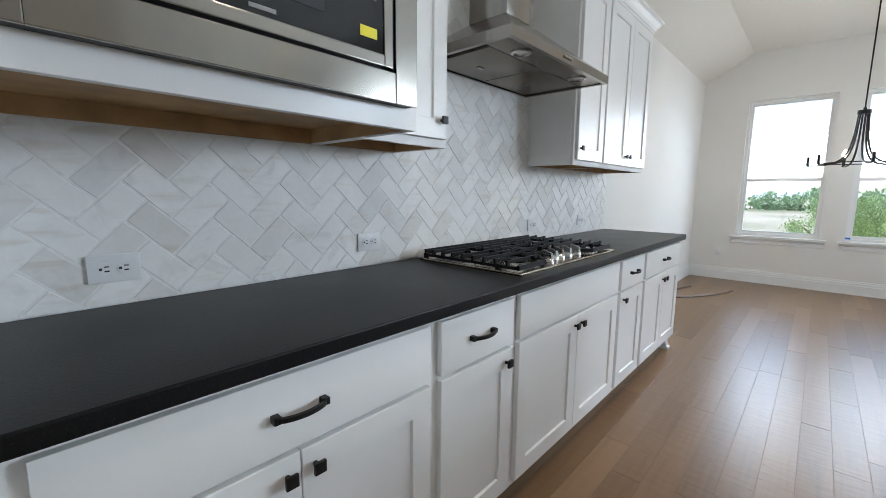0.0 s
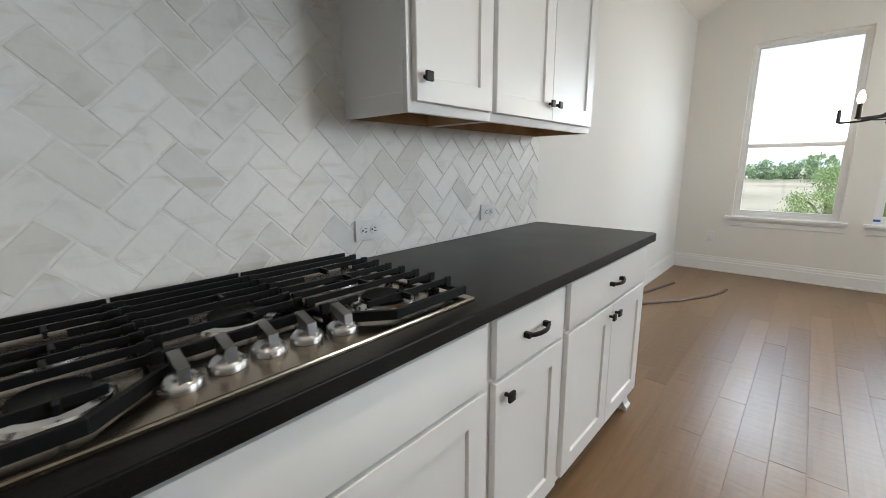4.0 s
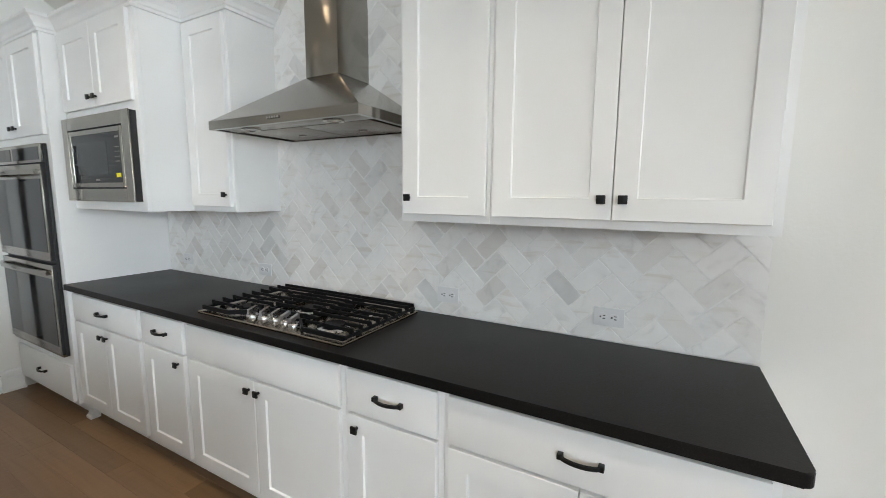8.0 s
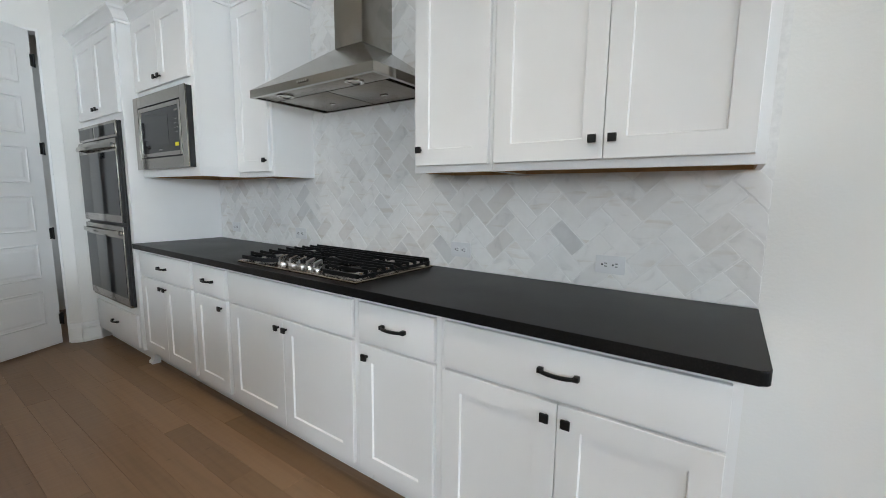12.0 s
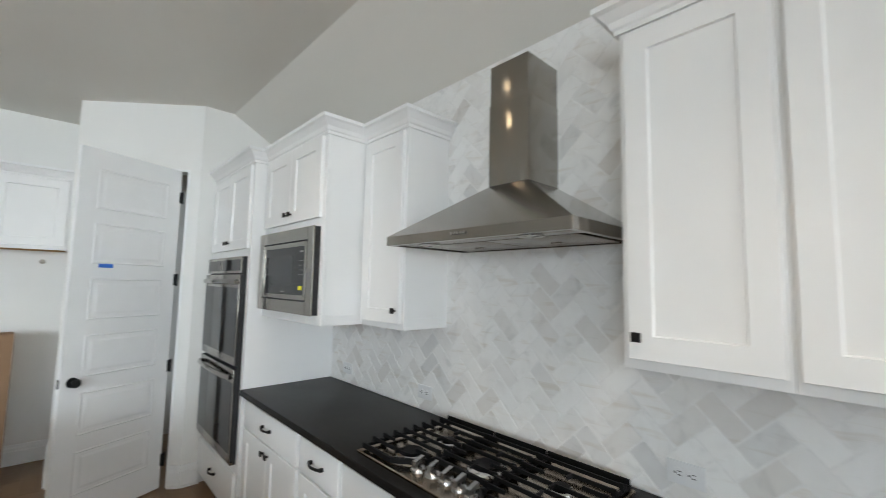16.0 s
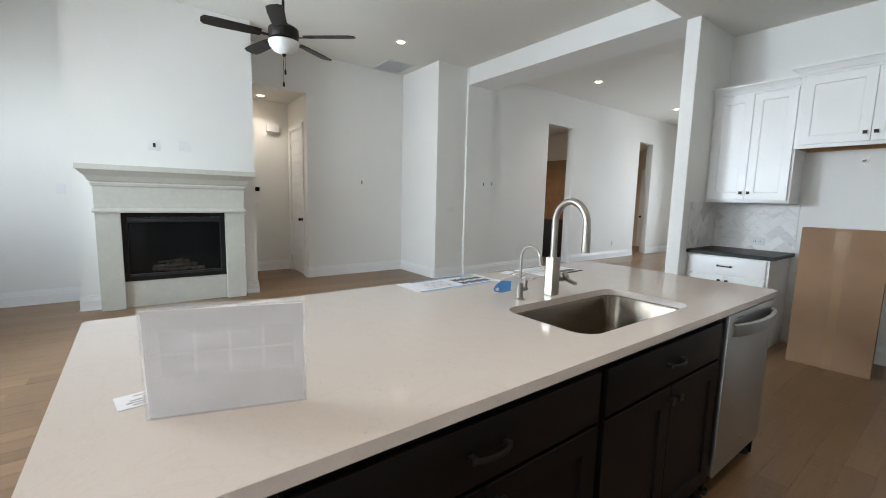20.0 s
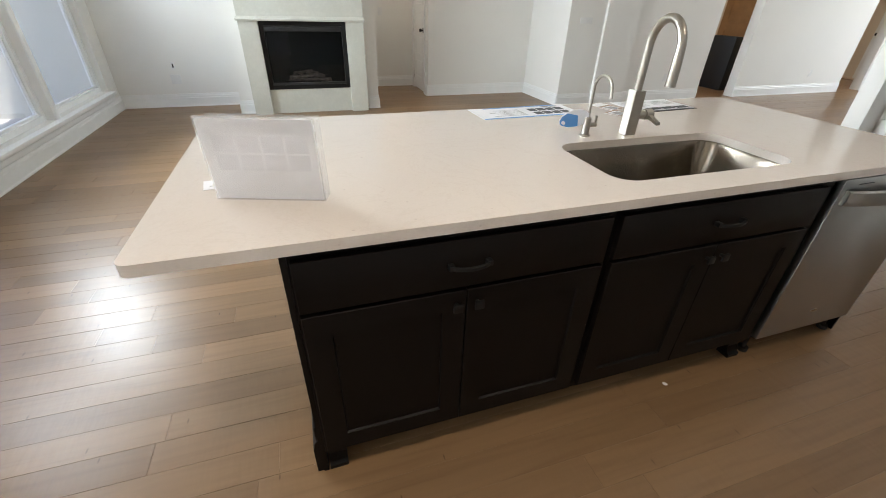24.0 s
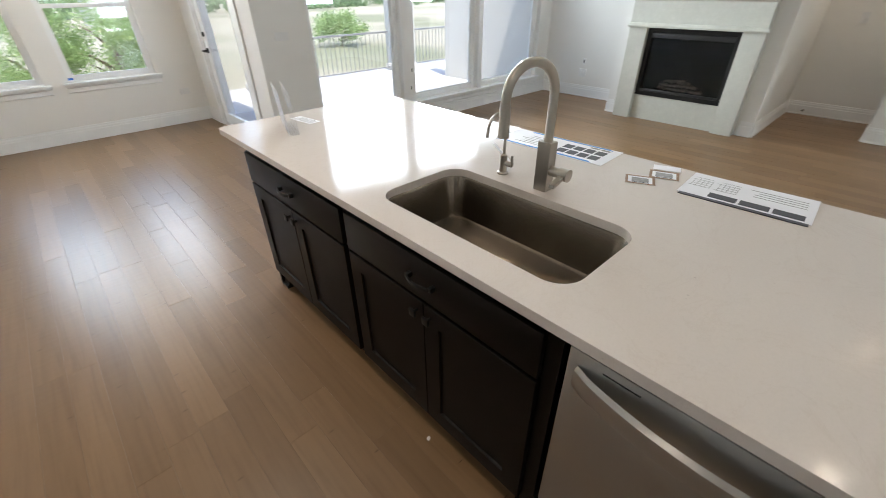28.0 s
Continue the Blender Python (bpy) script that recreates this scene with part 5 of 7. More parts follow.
def plan_sheet():
    root = sheet("floor_plan_leaflet", 3.018, 0.712, 0.225, 0.39, 3, "white folded leaflet with a floor plan and photographs", "leaflet")
    box("dark_edge", (-0.132, -0.188, 0), (-0.1135, 0.185, 0.0026), M_INK, root)
    for c in range(3):
        box("photo", (-0.098, -0.175 + c * 0.095, 0.0013), (-0.055, -0.175 + c * 0.095 + 0.086, 0.0018), M_INK, root)
    for c in range(2):
        for k in range(5):
            box("plan_line", (-0.02 + 0.022 * k, 0.03 + 0.085 * c, 0.0013), (-0.018 + 0.022 * k, 0.10 + 0.085 * c - 0.008 * (k % 3), 0.0016), M_GREYINK, root)
            box("plan_line", (-0.02, 0.03 + 0.085 * c + 0.015 * k, 0.0013), (0.05 + 0.012 * (k % 2), 0.0315 + 0.085 * c + 0.015 * k, 0.0016), M_GREYINK, root)
    bars(root, 0.0, 0.08, -0.17, 0.0, 4, M_GREYINK, 0.2)


plan_sheet()


def small_card(x, y, rz):
    root = sheet("small_card", x, y, 0.085, 0.105, rz, "small tan-bordered printed card on the island", "card", "cards on the island")
    for lo, hi in (((-0.0425, -0.0525), (-0.033, 0.0525)), ((0.033, -0.0525), (0.0425, 0.0525)), ((-0.033, -0.0525), (0.033, -0.043)), ((-0.033, 0.043), (0.033, 0.0525))):
        box("border", (*lo, 0.0013), (*hi, 0.0018), M_TAN, root)
    box("print", (-0.020, -0.030, 0.0013), (0.020, 0.030, 0.0017), M_GREYINK, root)
    box("print_line", (-0.028, -0.03, 0.0013), (-0.024, 0.03, 0.0017), M_INK, root)


small_card(2.895, 1.035, 24)
small_card(3.005, 0.990, 20)
sheet("small_card", 3.085, 1.01, 0.055, 0.1, 20, "small plain white card on the island", "card", "cards on the island")


def sign_holder():
    root = thing("sign_holder", (2.238, 2.658, ISL_Z), "clear acrylic sign holder with a blank pale sheet", "sign holder", rz=-17.5)
    def leaning(bm, x0, x1, y0, y1, z0, z1):
        bm_prism(bm, [(x0 - 0.075 * z0, z0), (x1 - 0.075 * z0, z0), (x1 - 0.075 * z1, z1), (x0 - 0.075 * z1, z1)], 1, y0, y1)
    bm = bmesh.new()
    leaning(bm, 0.0008, 0.0016, -0.137, 0.143, 0.004, 0.218)
    page = part("sheet", bm, M_SHEET, root, "pale lilac-white paper")
    for r in range(2):
        for c in range(4):
            bm = bmesh.new()
            leaning(bm, 0.0002, 0.0007, -0.118 + 0.060 * c, -0.064 + 0.060 * c, 0.085 + 0.048 * r, 0.128 + 0.048 * r)
            part("print", bm, M_GHOST, page, "faint grey print showing through")
    for x in (-0.0022, 0.0021):
        bm = bmesh.new()
        leaning(bm, x, x + 0.0016, -0.142, 0.148, 0.0, 0.223)
        part("sleeve", bm, M_CLEAR, root, "clear acrylic")
    box("foot", (0.006, -0.142, 0.0005), (0.048, 0.142, 0.003), M_CLEAR, root, 0.0008, "clear acrylic")
    bm = bmesh.new()
    leaning(bm, 0.0485, 0.0505, -0.142, 0.142, 0.0005, 0.218)
    part("back_pane", bm, M_CLEAR, root, "clear acrylic")


sign_holder()
_c = sheet("small_card", 2.40, 2.755, 0.07, 0.19, 8, "small white printed card beside the sign holder", "card", "cards on the island")
bars(_c, -0.028, 0.028, -0.088, 0.088, 5, M_GREYINK, 0.4)


def paper_scrap():
    root = thing("paper_scrap", (1.97, 1.25, 0.0005), "tiny crumpled white scrap of paper on the floor", "litter", rz=25)
    bm = bmesh.new()
    bm_prism(bm, [(-0.010, -0.006), (0.004, -0.008), (0.010, 0.001), (0.002, 0.007), (-0.007, 0.005)], 2, 0.0, 0.003)
    part("scrap", bm, M_PAPER, root)


paper_scrap()

# ---- pantry door ----
def panel_door(name, label, width, height, thick, panels, at, angle, knob_on, hinge_side, tape=False, both=True, gap=0.0):
    """A door leaf with stacked panels; local x runs from the hinge edge to the free edge, y is its thickness, the room is on +y."""
    root = thing(name, at, label, "door", rz=angle)
    bm = bmesh.new()
    bm_box(bm, (gap, -thick, 0.012), (width, 0, height))
    m = 0.115
    edges_z = []
    z, gapz = 0.21, 0.105
    ph = (height - 0.012 - z - 0.125 - gapz * (panels - 1)) / panels
    for i in range(panels):
        edges_z.append((z, z + ph))
        z += ph + gapz
    slab_ = part("leaf", bm, M_TRIM, root)
    for y, s in ((0.0, 1),) + (((-thick, -1),) if both else ()):
        for z0, z1 in edges_z:
            bm = bmesh.new()
            o = [(m, z0), (width - m, z0), (width - m, z1), (m, z1)]
            def ring(inset, d):
                return [bm.verts.new((x + (inset if k in (0, 3) else -inset), y + s * d, zz + (inset if k in (0, 1) else -inset))) for k, (x, zz) in enumerate(o)]
            rs = [ring(-0.004, 0.0008), ring(0.004, 0.006), ring(0.012, 0.001), ring(0.030, 0.0015), ring(0.046, 0.005)]
            for a, b in zip(rs, rs[1:]):
                for k in range(4):
                    bm.faces.new((a[k], a[(k + 1) % 4], b[(k + 1) % 4], b[k]))
            bm.faces.new(rs[-1])
            part("panel", bm, M_TRIM, root)
    if knob_on:
        for s, y in ((1, 0.0), (-1, -thick)):
            bm = bmesh.new()
            bm_cyl(bm, (width - 0.065, y, 0.94), (width - 0.065, y + s * 0.008, 0.94), 0.033, seg=20)
            bm_cyl(bm, (width - 0.065, y + s * 0.008, 0.94), (width - 0.065, y + s * 0.04, 0.94), 0.011, seg=12)
            bm_cyl(bm, (width - 0.065, y + s * 0.035, 0.94), (width - 0.065, y + s * 0.050, 0.94), 0.022, 0.029, 20)
            bm_cyl(bm, (width - 0.065, y + s * 0.050, 0.94), (width - 0.065, y + s * 0.066, 0.94), 0.029, 0.018, 20)
            part("door_knob", bm, M_BLACK, root, "round black door knob", True)
        box("latch_plate", (width, -thick + 0.006, 0.91), (width + 0.001, -0.006, 0.97), M_BLACK, root)
    for z in (0.22, 0.94, 1.62, height - 0.22):
        bm = bmesh.new()
        y, s = (0.0, 1) if hinge_side > 0 else (-thick, -1)
        bm_box(bm, (-0.006, min(y - s * 0.012, y + s * 0.004), z - 0.045), (0.008 + gap, max(y - s * 0.012, y + s * 0.004), z + 0.045))
        bm_cyl(bm, (-0.003, y + s * 0.005, z - 0.05), (-0.003, y + s * 0.005, z + 0.05), 0.007, seg=10)
        part("hinge", bm, M_BLACK, root, "black hinge")
    if tape:
        box("tape", (width - 0.245, 0.0012, 1.695), (width - 0.155, 0.002, 1.722), M_BLUE, root, label="strip of blue tape")
    return root


HINGE, FREE = Vector((0.876, -1.020)), Vector((1.505, -0.722))
_dd = FREE - HINGE
panel_door("pantry_door", "white six-panel pantry door standing open with blue tape", 0.712, 2.512, 0.035, 6, (HINGE.x, HINGE.y, 0), math.degrees(math.atan2(_dd.y, _dd.x)), True, 1, True, gap=0.014)


def casing(name, at, angle, width, height, label, moulded=True):
    """White jambs of a doorway, moulded or flush; local x across it, +y into the room."""
    root = thing(name, at, label, "door frame", rz=angle, kind="structure")
    prof = [(0, 0.0), (0, 0.010), (0.018, 0.013), (0.050, 0.015), (0.062, 0.019), (0.070, 0.019), (0.070, 0.0)]
    for s in (-1, 1):
        if moulded:
            bm = bmesh.new()
            bm_prism(bm, [((s * (width / 2 + o)), d + 0.0005) for o, d in prof], 2, 0, height + 0.07)
            part("casing", bm, M_TRIM, root)
        box("jamb", (min(s * width / 2, s * (width / 2 - 0.018)), -0.115, 0), (max(s * width / 2, s * (width / 2 - 0.018)), 0.002, height), M_TRIM, root)
    if moulded:
        box("head_casing", (-width / 2, 0.0005, height), (width / 2, 0.017, height + 0.07), M_TRIM, root, 0.003)
    box("head_jamb", (-width / 2 + 0.018, -0.115, height - 0.018), (width / 2 - 0.018, 0.002, height), M_TRIM, root)


_c = PAN_A + _d * 0.4675
casing("door_frame_pantry", (_c.x, _c.y, 0), PAN_ANGLE, 0.765, 2.535, "flush white jambs of the pantry doorway", False)

# ---- refrigerator niche ----
NG = "white cabinets round the refrigerator niche"
base_cabinet((SOFF_X - 0.002, NICHE_Y, 0), 90, 0.685, "drawer_doors", M_CAB, "white shaker base cabinet beside the refrigerator niche", NG, 0.615, 0.862, z_split=0.672, drawer_top=0.845)
countertop("countertop", "short honed black granite countertop in the niche", M_GRANITE, (2.462, NICHE_Y + 0.004), (SOFF_X - 0.002, NICHE_Y + 0.66), 0.01, (), 0.863, 0.898)
wall_cabinet((SOFF_X - 0.002, NICHE_Y, 0), 90, 0.694, 1.372, 2.43, 2, "white two-door wall cabinet in the niche", 0.322, NG)
wall_cabinet((2.483, NICHE_Y, 0), 90, 0.956, 1.853, 2.482, 2, "white two-door cabinet over the refrigerator space", 0.40, NG, reveal=0.03)
crown([(SOFF_X - 0.002, NICHE_Y + 0.323), (2.484, NICHE_Y + 0.323)], 2.405)
crown([(2.484, NICHE_Y + 0.005), (2.484, NICHE_Y + 0.401), (1.527, NICHE_Y + 0.401)], 2.458)
outlet((2.77, NICHE_Y + 0.011, 0.985), pose(0, 0, 0, 0, 0, 90), "white outlet on the niche backsplash")
for x in (2.07, 1.69):
    root = thing("wall_hook", (x, NICHE_Y, 1.76), "small metal bracket on the niche wall", "bracket", "brackets on the niche wall")
    bm = bmesh.new()
    bm_cyl(bm, (0, 0, 0), (0, 0.012, 0), 0.022, seg=14)
    part("plate", bm, M_NICKEL, root, smooth=True)
    bm = bmesh.new()
    bm_tube(bm, [(0, 0.012, 0), (0.0, 0.03, 0.0), (0.015, 0.035, -0.01)], 0.006, 8)
    part("stub", bm, M_NICKEL, root, smooth=True)


def cardboard_box():
    root = thing("cardboard_box", (2.06, -1.865, 0), "tall brown cardboard box with packing tape, standing upright", "box", rz=4)
    hw, hd, H = 0.262, 0.105, 1.172
    bm = bmesh.new()
    bm_box(bm, (-hw, -hd, 0), (hw, hd, H - 0.006), 0.004)
    part("carton", bm, M_CARD, root)
    for s in (-1, 1):
        box("flap", (-hw + 0.002, min(s * 0.002, s * (hd + 0.001)), H - 0.006), (hw - 0.002, max(s * 0.002, s * (hd + 0.001)), H - 0.001 + 0.001 * s), M_CARD, root, 0.001)
    box("tape", (-0.03, hd + 0.0008, 0.0), (0.03, hd + 0.0014, H - 0.16), M_TAPE, root, label="brown packing tape")
    box("tape", (-0.045, hd + 0.0016, H - 0.19), (0.05, hd + 0.0022, H - 0.02), M_TAPE, root, label="shiny packing tape")
    box("tape", (-0.045, -0.03, H + 0.0005), (0.05, hd + 0.002, H + 0.0012), M_TAPE, root, label="shiny packing tape")


cardboard_box()

# ---- ceiling lamps and vents ----
def can_light(x, y, z, watts=0.0, cone=125, tone=(1.0, 0.87, 0.72)):
    root = thing("recessed_light", (x, y, z), "round white recessed ceiling light, switched on", "ceiling light", "recessed ceiling lights")
    bm = bmesh.new()
    bm_lathe(bm, [(0.092, -0.0006), (0.092, -0.007), (0.085, -0.010), (0.0735, -0.0085), (0.073, -0.0006)], (0, 0, 0), 28)
    part("trim", bm, M_TRIM, root, smooth=True)
    bm = bmesh.new()
    bm_lathe(bm, [(0.0745, -0.0008), (0.0725, -0.008), (0.062, -0.004), (0.053, -0.0008)], (0, 0, 0), 28)
    part("baffle", bm, M_BAFFLE, root, "warm ribbed reflector", True)
    bm = bmesh.new()
    bm_lathe(bm, [(0.052, -0.002), (0.048, -0.004), (0.02, -0.005)], (0, 0, 0), 24)
    part("lens", bm, M_BULB, root, "glowing warm lens", True)
    if watts:
        data = bpy.data.lights.new("recessed_lamp", "SPOT")
        data.energy, data.spot_size, data.spot_blend, data.shadow_soft_size, data.color = watts, radians(cone), 1.0, 0.055, tone
        lamp = new("recessed_lamp", data)
        lamp.matrix_world = pose(x, y, z - 0.03)


# the two at x 1.34 are unseen, added to light the aisle warmly
for cx, cy, cz, cw in ((2.48, -0.785, CEIL, 1.6), (1.34, 0.95, CEIL, 9), (1.34, 2.75, CEIL, 16), (4.69, -0.29, LIV_CEIL, 3), (6.64, -0.34, LIV_CEIL, 3), (6.40, 3.50, LIV_CEIL, 3), (5.93, -4.10, LIV_CEIL, 9), (5.98, -7.33, LIV_CEIL, 6), (8.66, 1.08, 2.93, 8), (8.1, -4.3, 3.0, 17), (8.1, -8.3, 3.0, 17)):
    can_light(cx, cy, cz, cw, 102 if cx == 1.34 else 125)


def vent(x, y, z, w, l, rz, n, label, rim=0.022, side=0.0, shade=None):
    root = thing("ceiling_vent", (x, y, z), label, "vent", rz=rz)
    bm = bmesh.new()
    for lo, hi in (((-w / 2, -l / 2), (-w / 2 + rim, l / 2)), ((w / 2 - rim, -l / 2), (w / 2, l / 2)), ((-w / 2 + rim, -l / 2), (w / 2 - rim, -l / 2 + rim)), ((-w / 2 + rim, l / 2 - rim), (w / 2 - rim, l / 2))):
        bm_box(bm, (*lo, -0.009), (*hi, -0.001), 0.002)
    part("frame", bm, M_TRIM, root)
    box("backing", (-w / 2 + rim, -l / 2 + rim, -0.003), (w / 2 - rim, l / 2 - rim, -0.001), shade or M_VENT, root)
    for i in range(n):
        u = -l / 2 + rim + (l - 2 * rim) * (i + 0.5) / n
        bm = bmesh.new()
        bm_prism(bm, [(u - 0.006, -0.0035), (u - 0.004, -0.0035), (u + 0.007, -0.010), (u + 0.005, -0.010)], 0, -w / 2 + rim + side, w / 2 - rim - side)
        part("slat", bm, M_TRIM, root)
    for s in (-1, 1) if side else ():
        box("divider", (s * (w / 2 - rim - side) - 0.003, -l / 2 + rim, -0.010), (s * (w / 2 - rim - side) + 0.003, l / 2 - rim, -0.0035), M_TRIM, root)
        for i in range(4):
            u = w / 2 - rim - side * (i + 0.6) / 4.4
            bm = bmesh.new()
            bm_prism(bm, [(s * (u - 0.006), -0.0035), (s * (u - 0.004), -0.0035), (s * (u + 0.007), -0.010), (s * (u + 0.005), -0.010)][::s], 1, -l / 2 + rim, l / 2 - rim)
            part("slat", bm, M_TRIM, root)


vent(2.41, -0.41, CEIL, 0.36, 0.20, 0, 9, "white metal three-way ceiling air register", side=0.075)
vent(4.0, -0.585, LIV_CEIL, 0.30, 0.20, 0, 9, "white metal three-way ceiling air register", side=0.06)
vent(7.665, -0.81, LIV_CEIL, 0.58, 0.50, 0, 24, "large white return air grille in the ceiling", shade=M_TRIM)


# ---- ceiling fan ----
def ceiling_fan():
    x, y = 5.58, 1.58
    root = thing("ceiling_fan", (x, y, LIV_CEIL), "dark bronze five-blade ceiling fan with a frosted bowl light", "ceiling fan")
    bm = bmesh.new()
    bm_lathe(bm, [(0.075, -0.001), (0.075, -0.02), (0.055, -0.055), (0.03, -0.075)], (0, 0, 0))
    part("canopy", bm, M_BRONZE, root, smooth=True)
    bm = bmesh.new()
    bm_cyl(bm, (0, 0, -0.07), (0, 0, -0.60), 0.0125, seg=14)
    part("downrod", bm, M_BRONZE, root, smooth=True)
    bm = bmesh.new()
    bm_lathe(bm, [(0.03, -0.585), (0.09, -0.60), (0.135, -0.63), (0.14, -0.68), (0.13, -0.72), (0.085, -0.745)], (0, 0, 0))
    part("motor", bm, M_BRONZE, root, smooth=True)
    bm = bmesh.new()
    bm_lathe(bm, [(0.135, -0.742), (0.142, -0.75), (0.13, -0.79), (0.095, -0.83), (0.04, -0.852), (0.008, -0.856)], (0, 0, 0))
    part("bowl", bm, M_FROST, root, "white frosted glass bowl", True)
    bm = bmesh.new()
    bm_lathe(bm, [(0.018, -0.852), (0.02, -0.862), (0.008, -0.88)], (0, 0, 0), 14)
    part("finial", bm, M_BRONZE, root, smooth=True)
    for i in range(5):
        a = radians(72 * i + 14)
        m = pose(0, 0, -0.70, 0, 0, math.degrees(a)) @ pose(0, 0, 0, 11)
        bm = bmesh.new()
        out = [(0.20, -0.052), (0.30, -0.062), (0.56, -0.070), (0.66, -0.064), (0.685, -0.03), (0.685, 0.03), (0.66, 0.064), (0.56, 0.070), (0.30, 0.062), (0.20, 0.052)]
        bm_prism(bm, out, 2, -0.004, 0.004)
        bm.transform(m)
        b = part("blade", bm, M_BRONZE, root, "dark wooden blade")
        bm = bmesh.new()
        bm_prism(bm, [(0.10, -0.02), (0.20, -0.016), (0.27, -0.045), (0.29, 0.0), (0.27, 0.045), (0.20, 0.016), (0.10, 0.02)], 2, -0.010, -0.0045)
        bm.transform(m)
        part("blade_arm", bm, M_BRONZE, b)
    for dx, l in ((0.03, 0.30), (-0.03, 0.20)):
        bm = bmesh.new()
        bm_cyl(bm, (dx, 0, -0.80), (dx, 0, -0.80 - l), 0.002, seg=6)
        bm_lathe(bm, [(0.004, -0.80 - l), (0.010, -0.815 - l), (0.011, -0.84 - l), (0.005, -0.85 - l)], (dx, 0, 0), 10)
        part("pull_chain", bm, M_BRONZE, root)


ceiling_fan()


# ---- chandelier over the nook ----
def chandelier():
    x, y, zr = 1.603, 5.48, 1.515
    root = thing("chandelier", (x, y, CEIL), "black iron chandelier with curved arms and candle bulbs", "chandelier")
    d = zr - CEIL
    bm = bmesh.new()
    bm_lathe(bm, [(0.065, -0.001), (0.065, -0.015), (0.02, -0.03)], (0, 0, 0), 20)
    part("canopy", bm, M_BLACK, root, smooth=True)
    bm = bmesh.new()
    bm_cyl(bm, (0, 0, -0.03), (0, 0, d + 0.47), 0.006, seg=10)
    part("rod", bm, M_BLACK, root, smooth=True)
    bm = bmesh.new()
    bm_cyl(bm, (0, 0, d + 0.44), (0, 0, d + 0.475), 0.048, seg=20)
    bm_cyl(bm, (0, 0, d + 0.475), (0, 0, d + 0.50), 0.012, seg=12)
    part("hub", bm, M_BLACK, root, smooth=True)
    for i in range(6):
        a = radians(60 * i + 43)
        ca, sa = math.cos(a), math.sin(a)
        pts = []
        for k in range(13):
            u = k / 12
            r = 0.035 + 0.327 * (0.14 * u + 0.86 * u ** 2.6)
            z = d + 0.46 - 0.47 * (1 - (1 - u) ** 2.8)
            pts.append((ca * r, sa * r, z))
        bm = bmesh.new()
        bm_tube(bm, pts, 0.008, 8)
        arm = part("arm", bm, M_BLACK, root, smooth=True)
        bm = bmesh.new()
        bm_lathe(bm, [(0.016, d - 0.012), (0.016, d - 0.004), (0.0125, d), (0.0125, d + 0.075), (0.010, d + 0.08)], (ca * 0.362, sa * 0.362, 0), 14)
        part("candle_sleeve", bm, M_BLACK, arm, smooth=True)
        bm = bmesh.new()
        bm_lathe(bm, [(0.010, d + 0.08), (0.019, d + 0.10), (0.018, d + 0.120), (0.008, d + 0.150), (0.001, d + 0.158)], (ca * 0.362, sa * 0.362, 0), 14)
        part("bulb", bm, M_CANDLE, arm, "glowing candle bulb", True)
        if i % 2 == 0:
            data = bpy.data.lights.new("candle_lamp", "POINT")
            data.energy, data.shadow_soft_size, data.color = 0.6, 0.02, (1.0, 0.80, 0.58)
            new("candle_lamp", data).matrix_world = pose(x + ca * 0.362, y + sa * 0.362, zr + 0.182)
    bm = bmesh.new()
    n = 40
    bm_tube(bm, [(0.24 * math.cos(math.tau * k / n), 0.24 * math.sin(math.tau * k / n), d + 0.005) for k in range(n + 1)], 0.005, 8)
    part("ring", bm, M_BLACK, root, smooth=True)


chandelier()


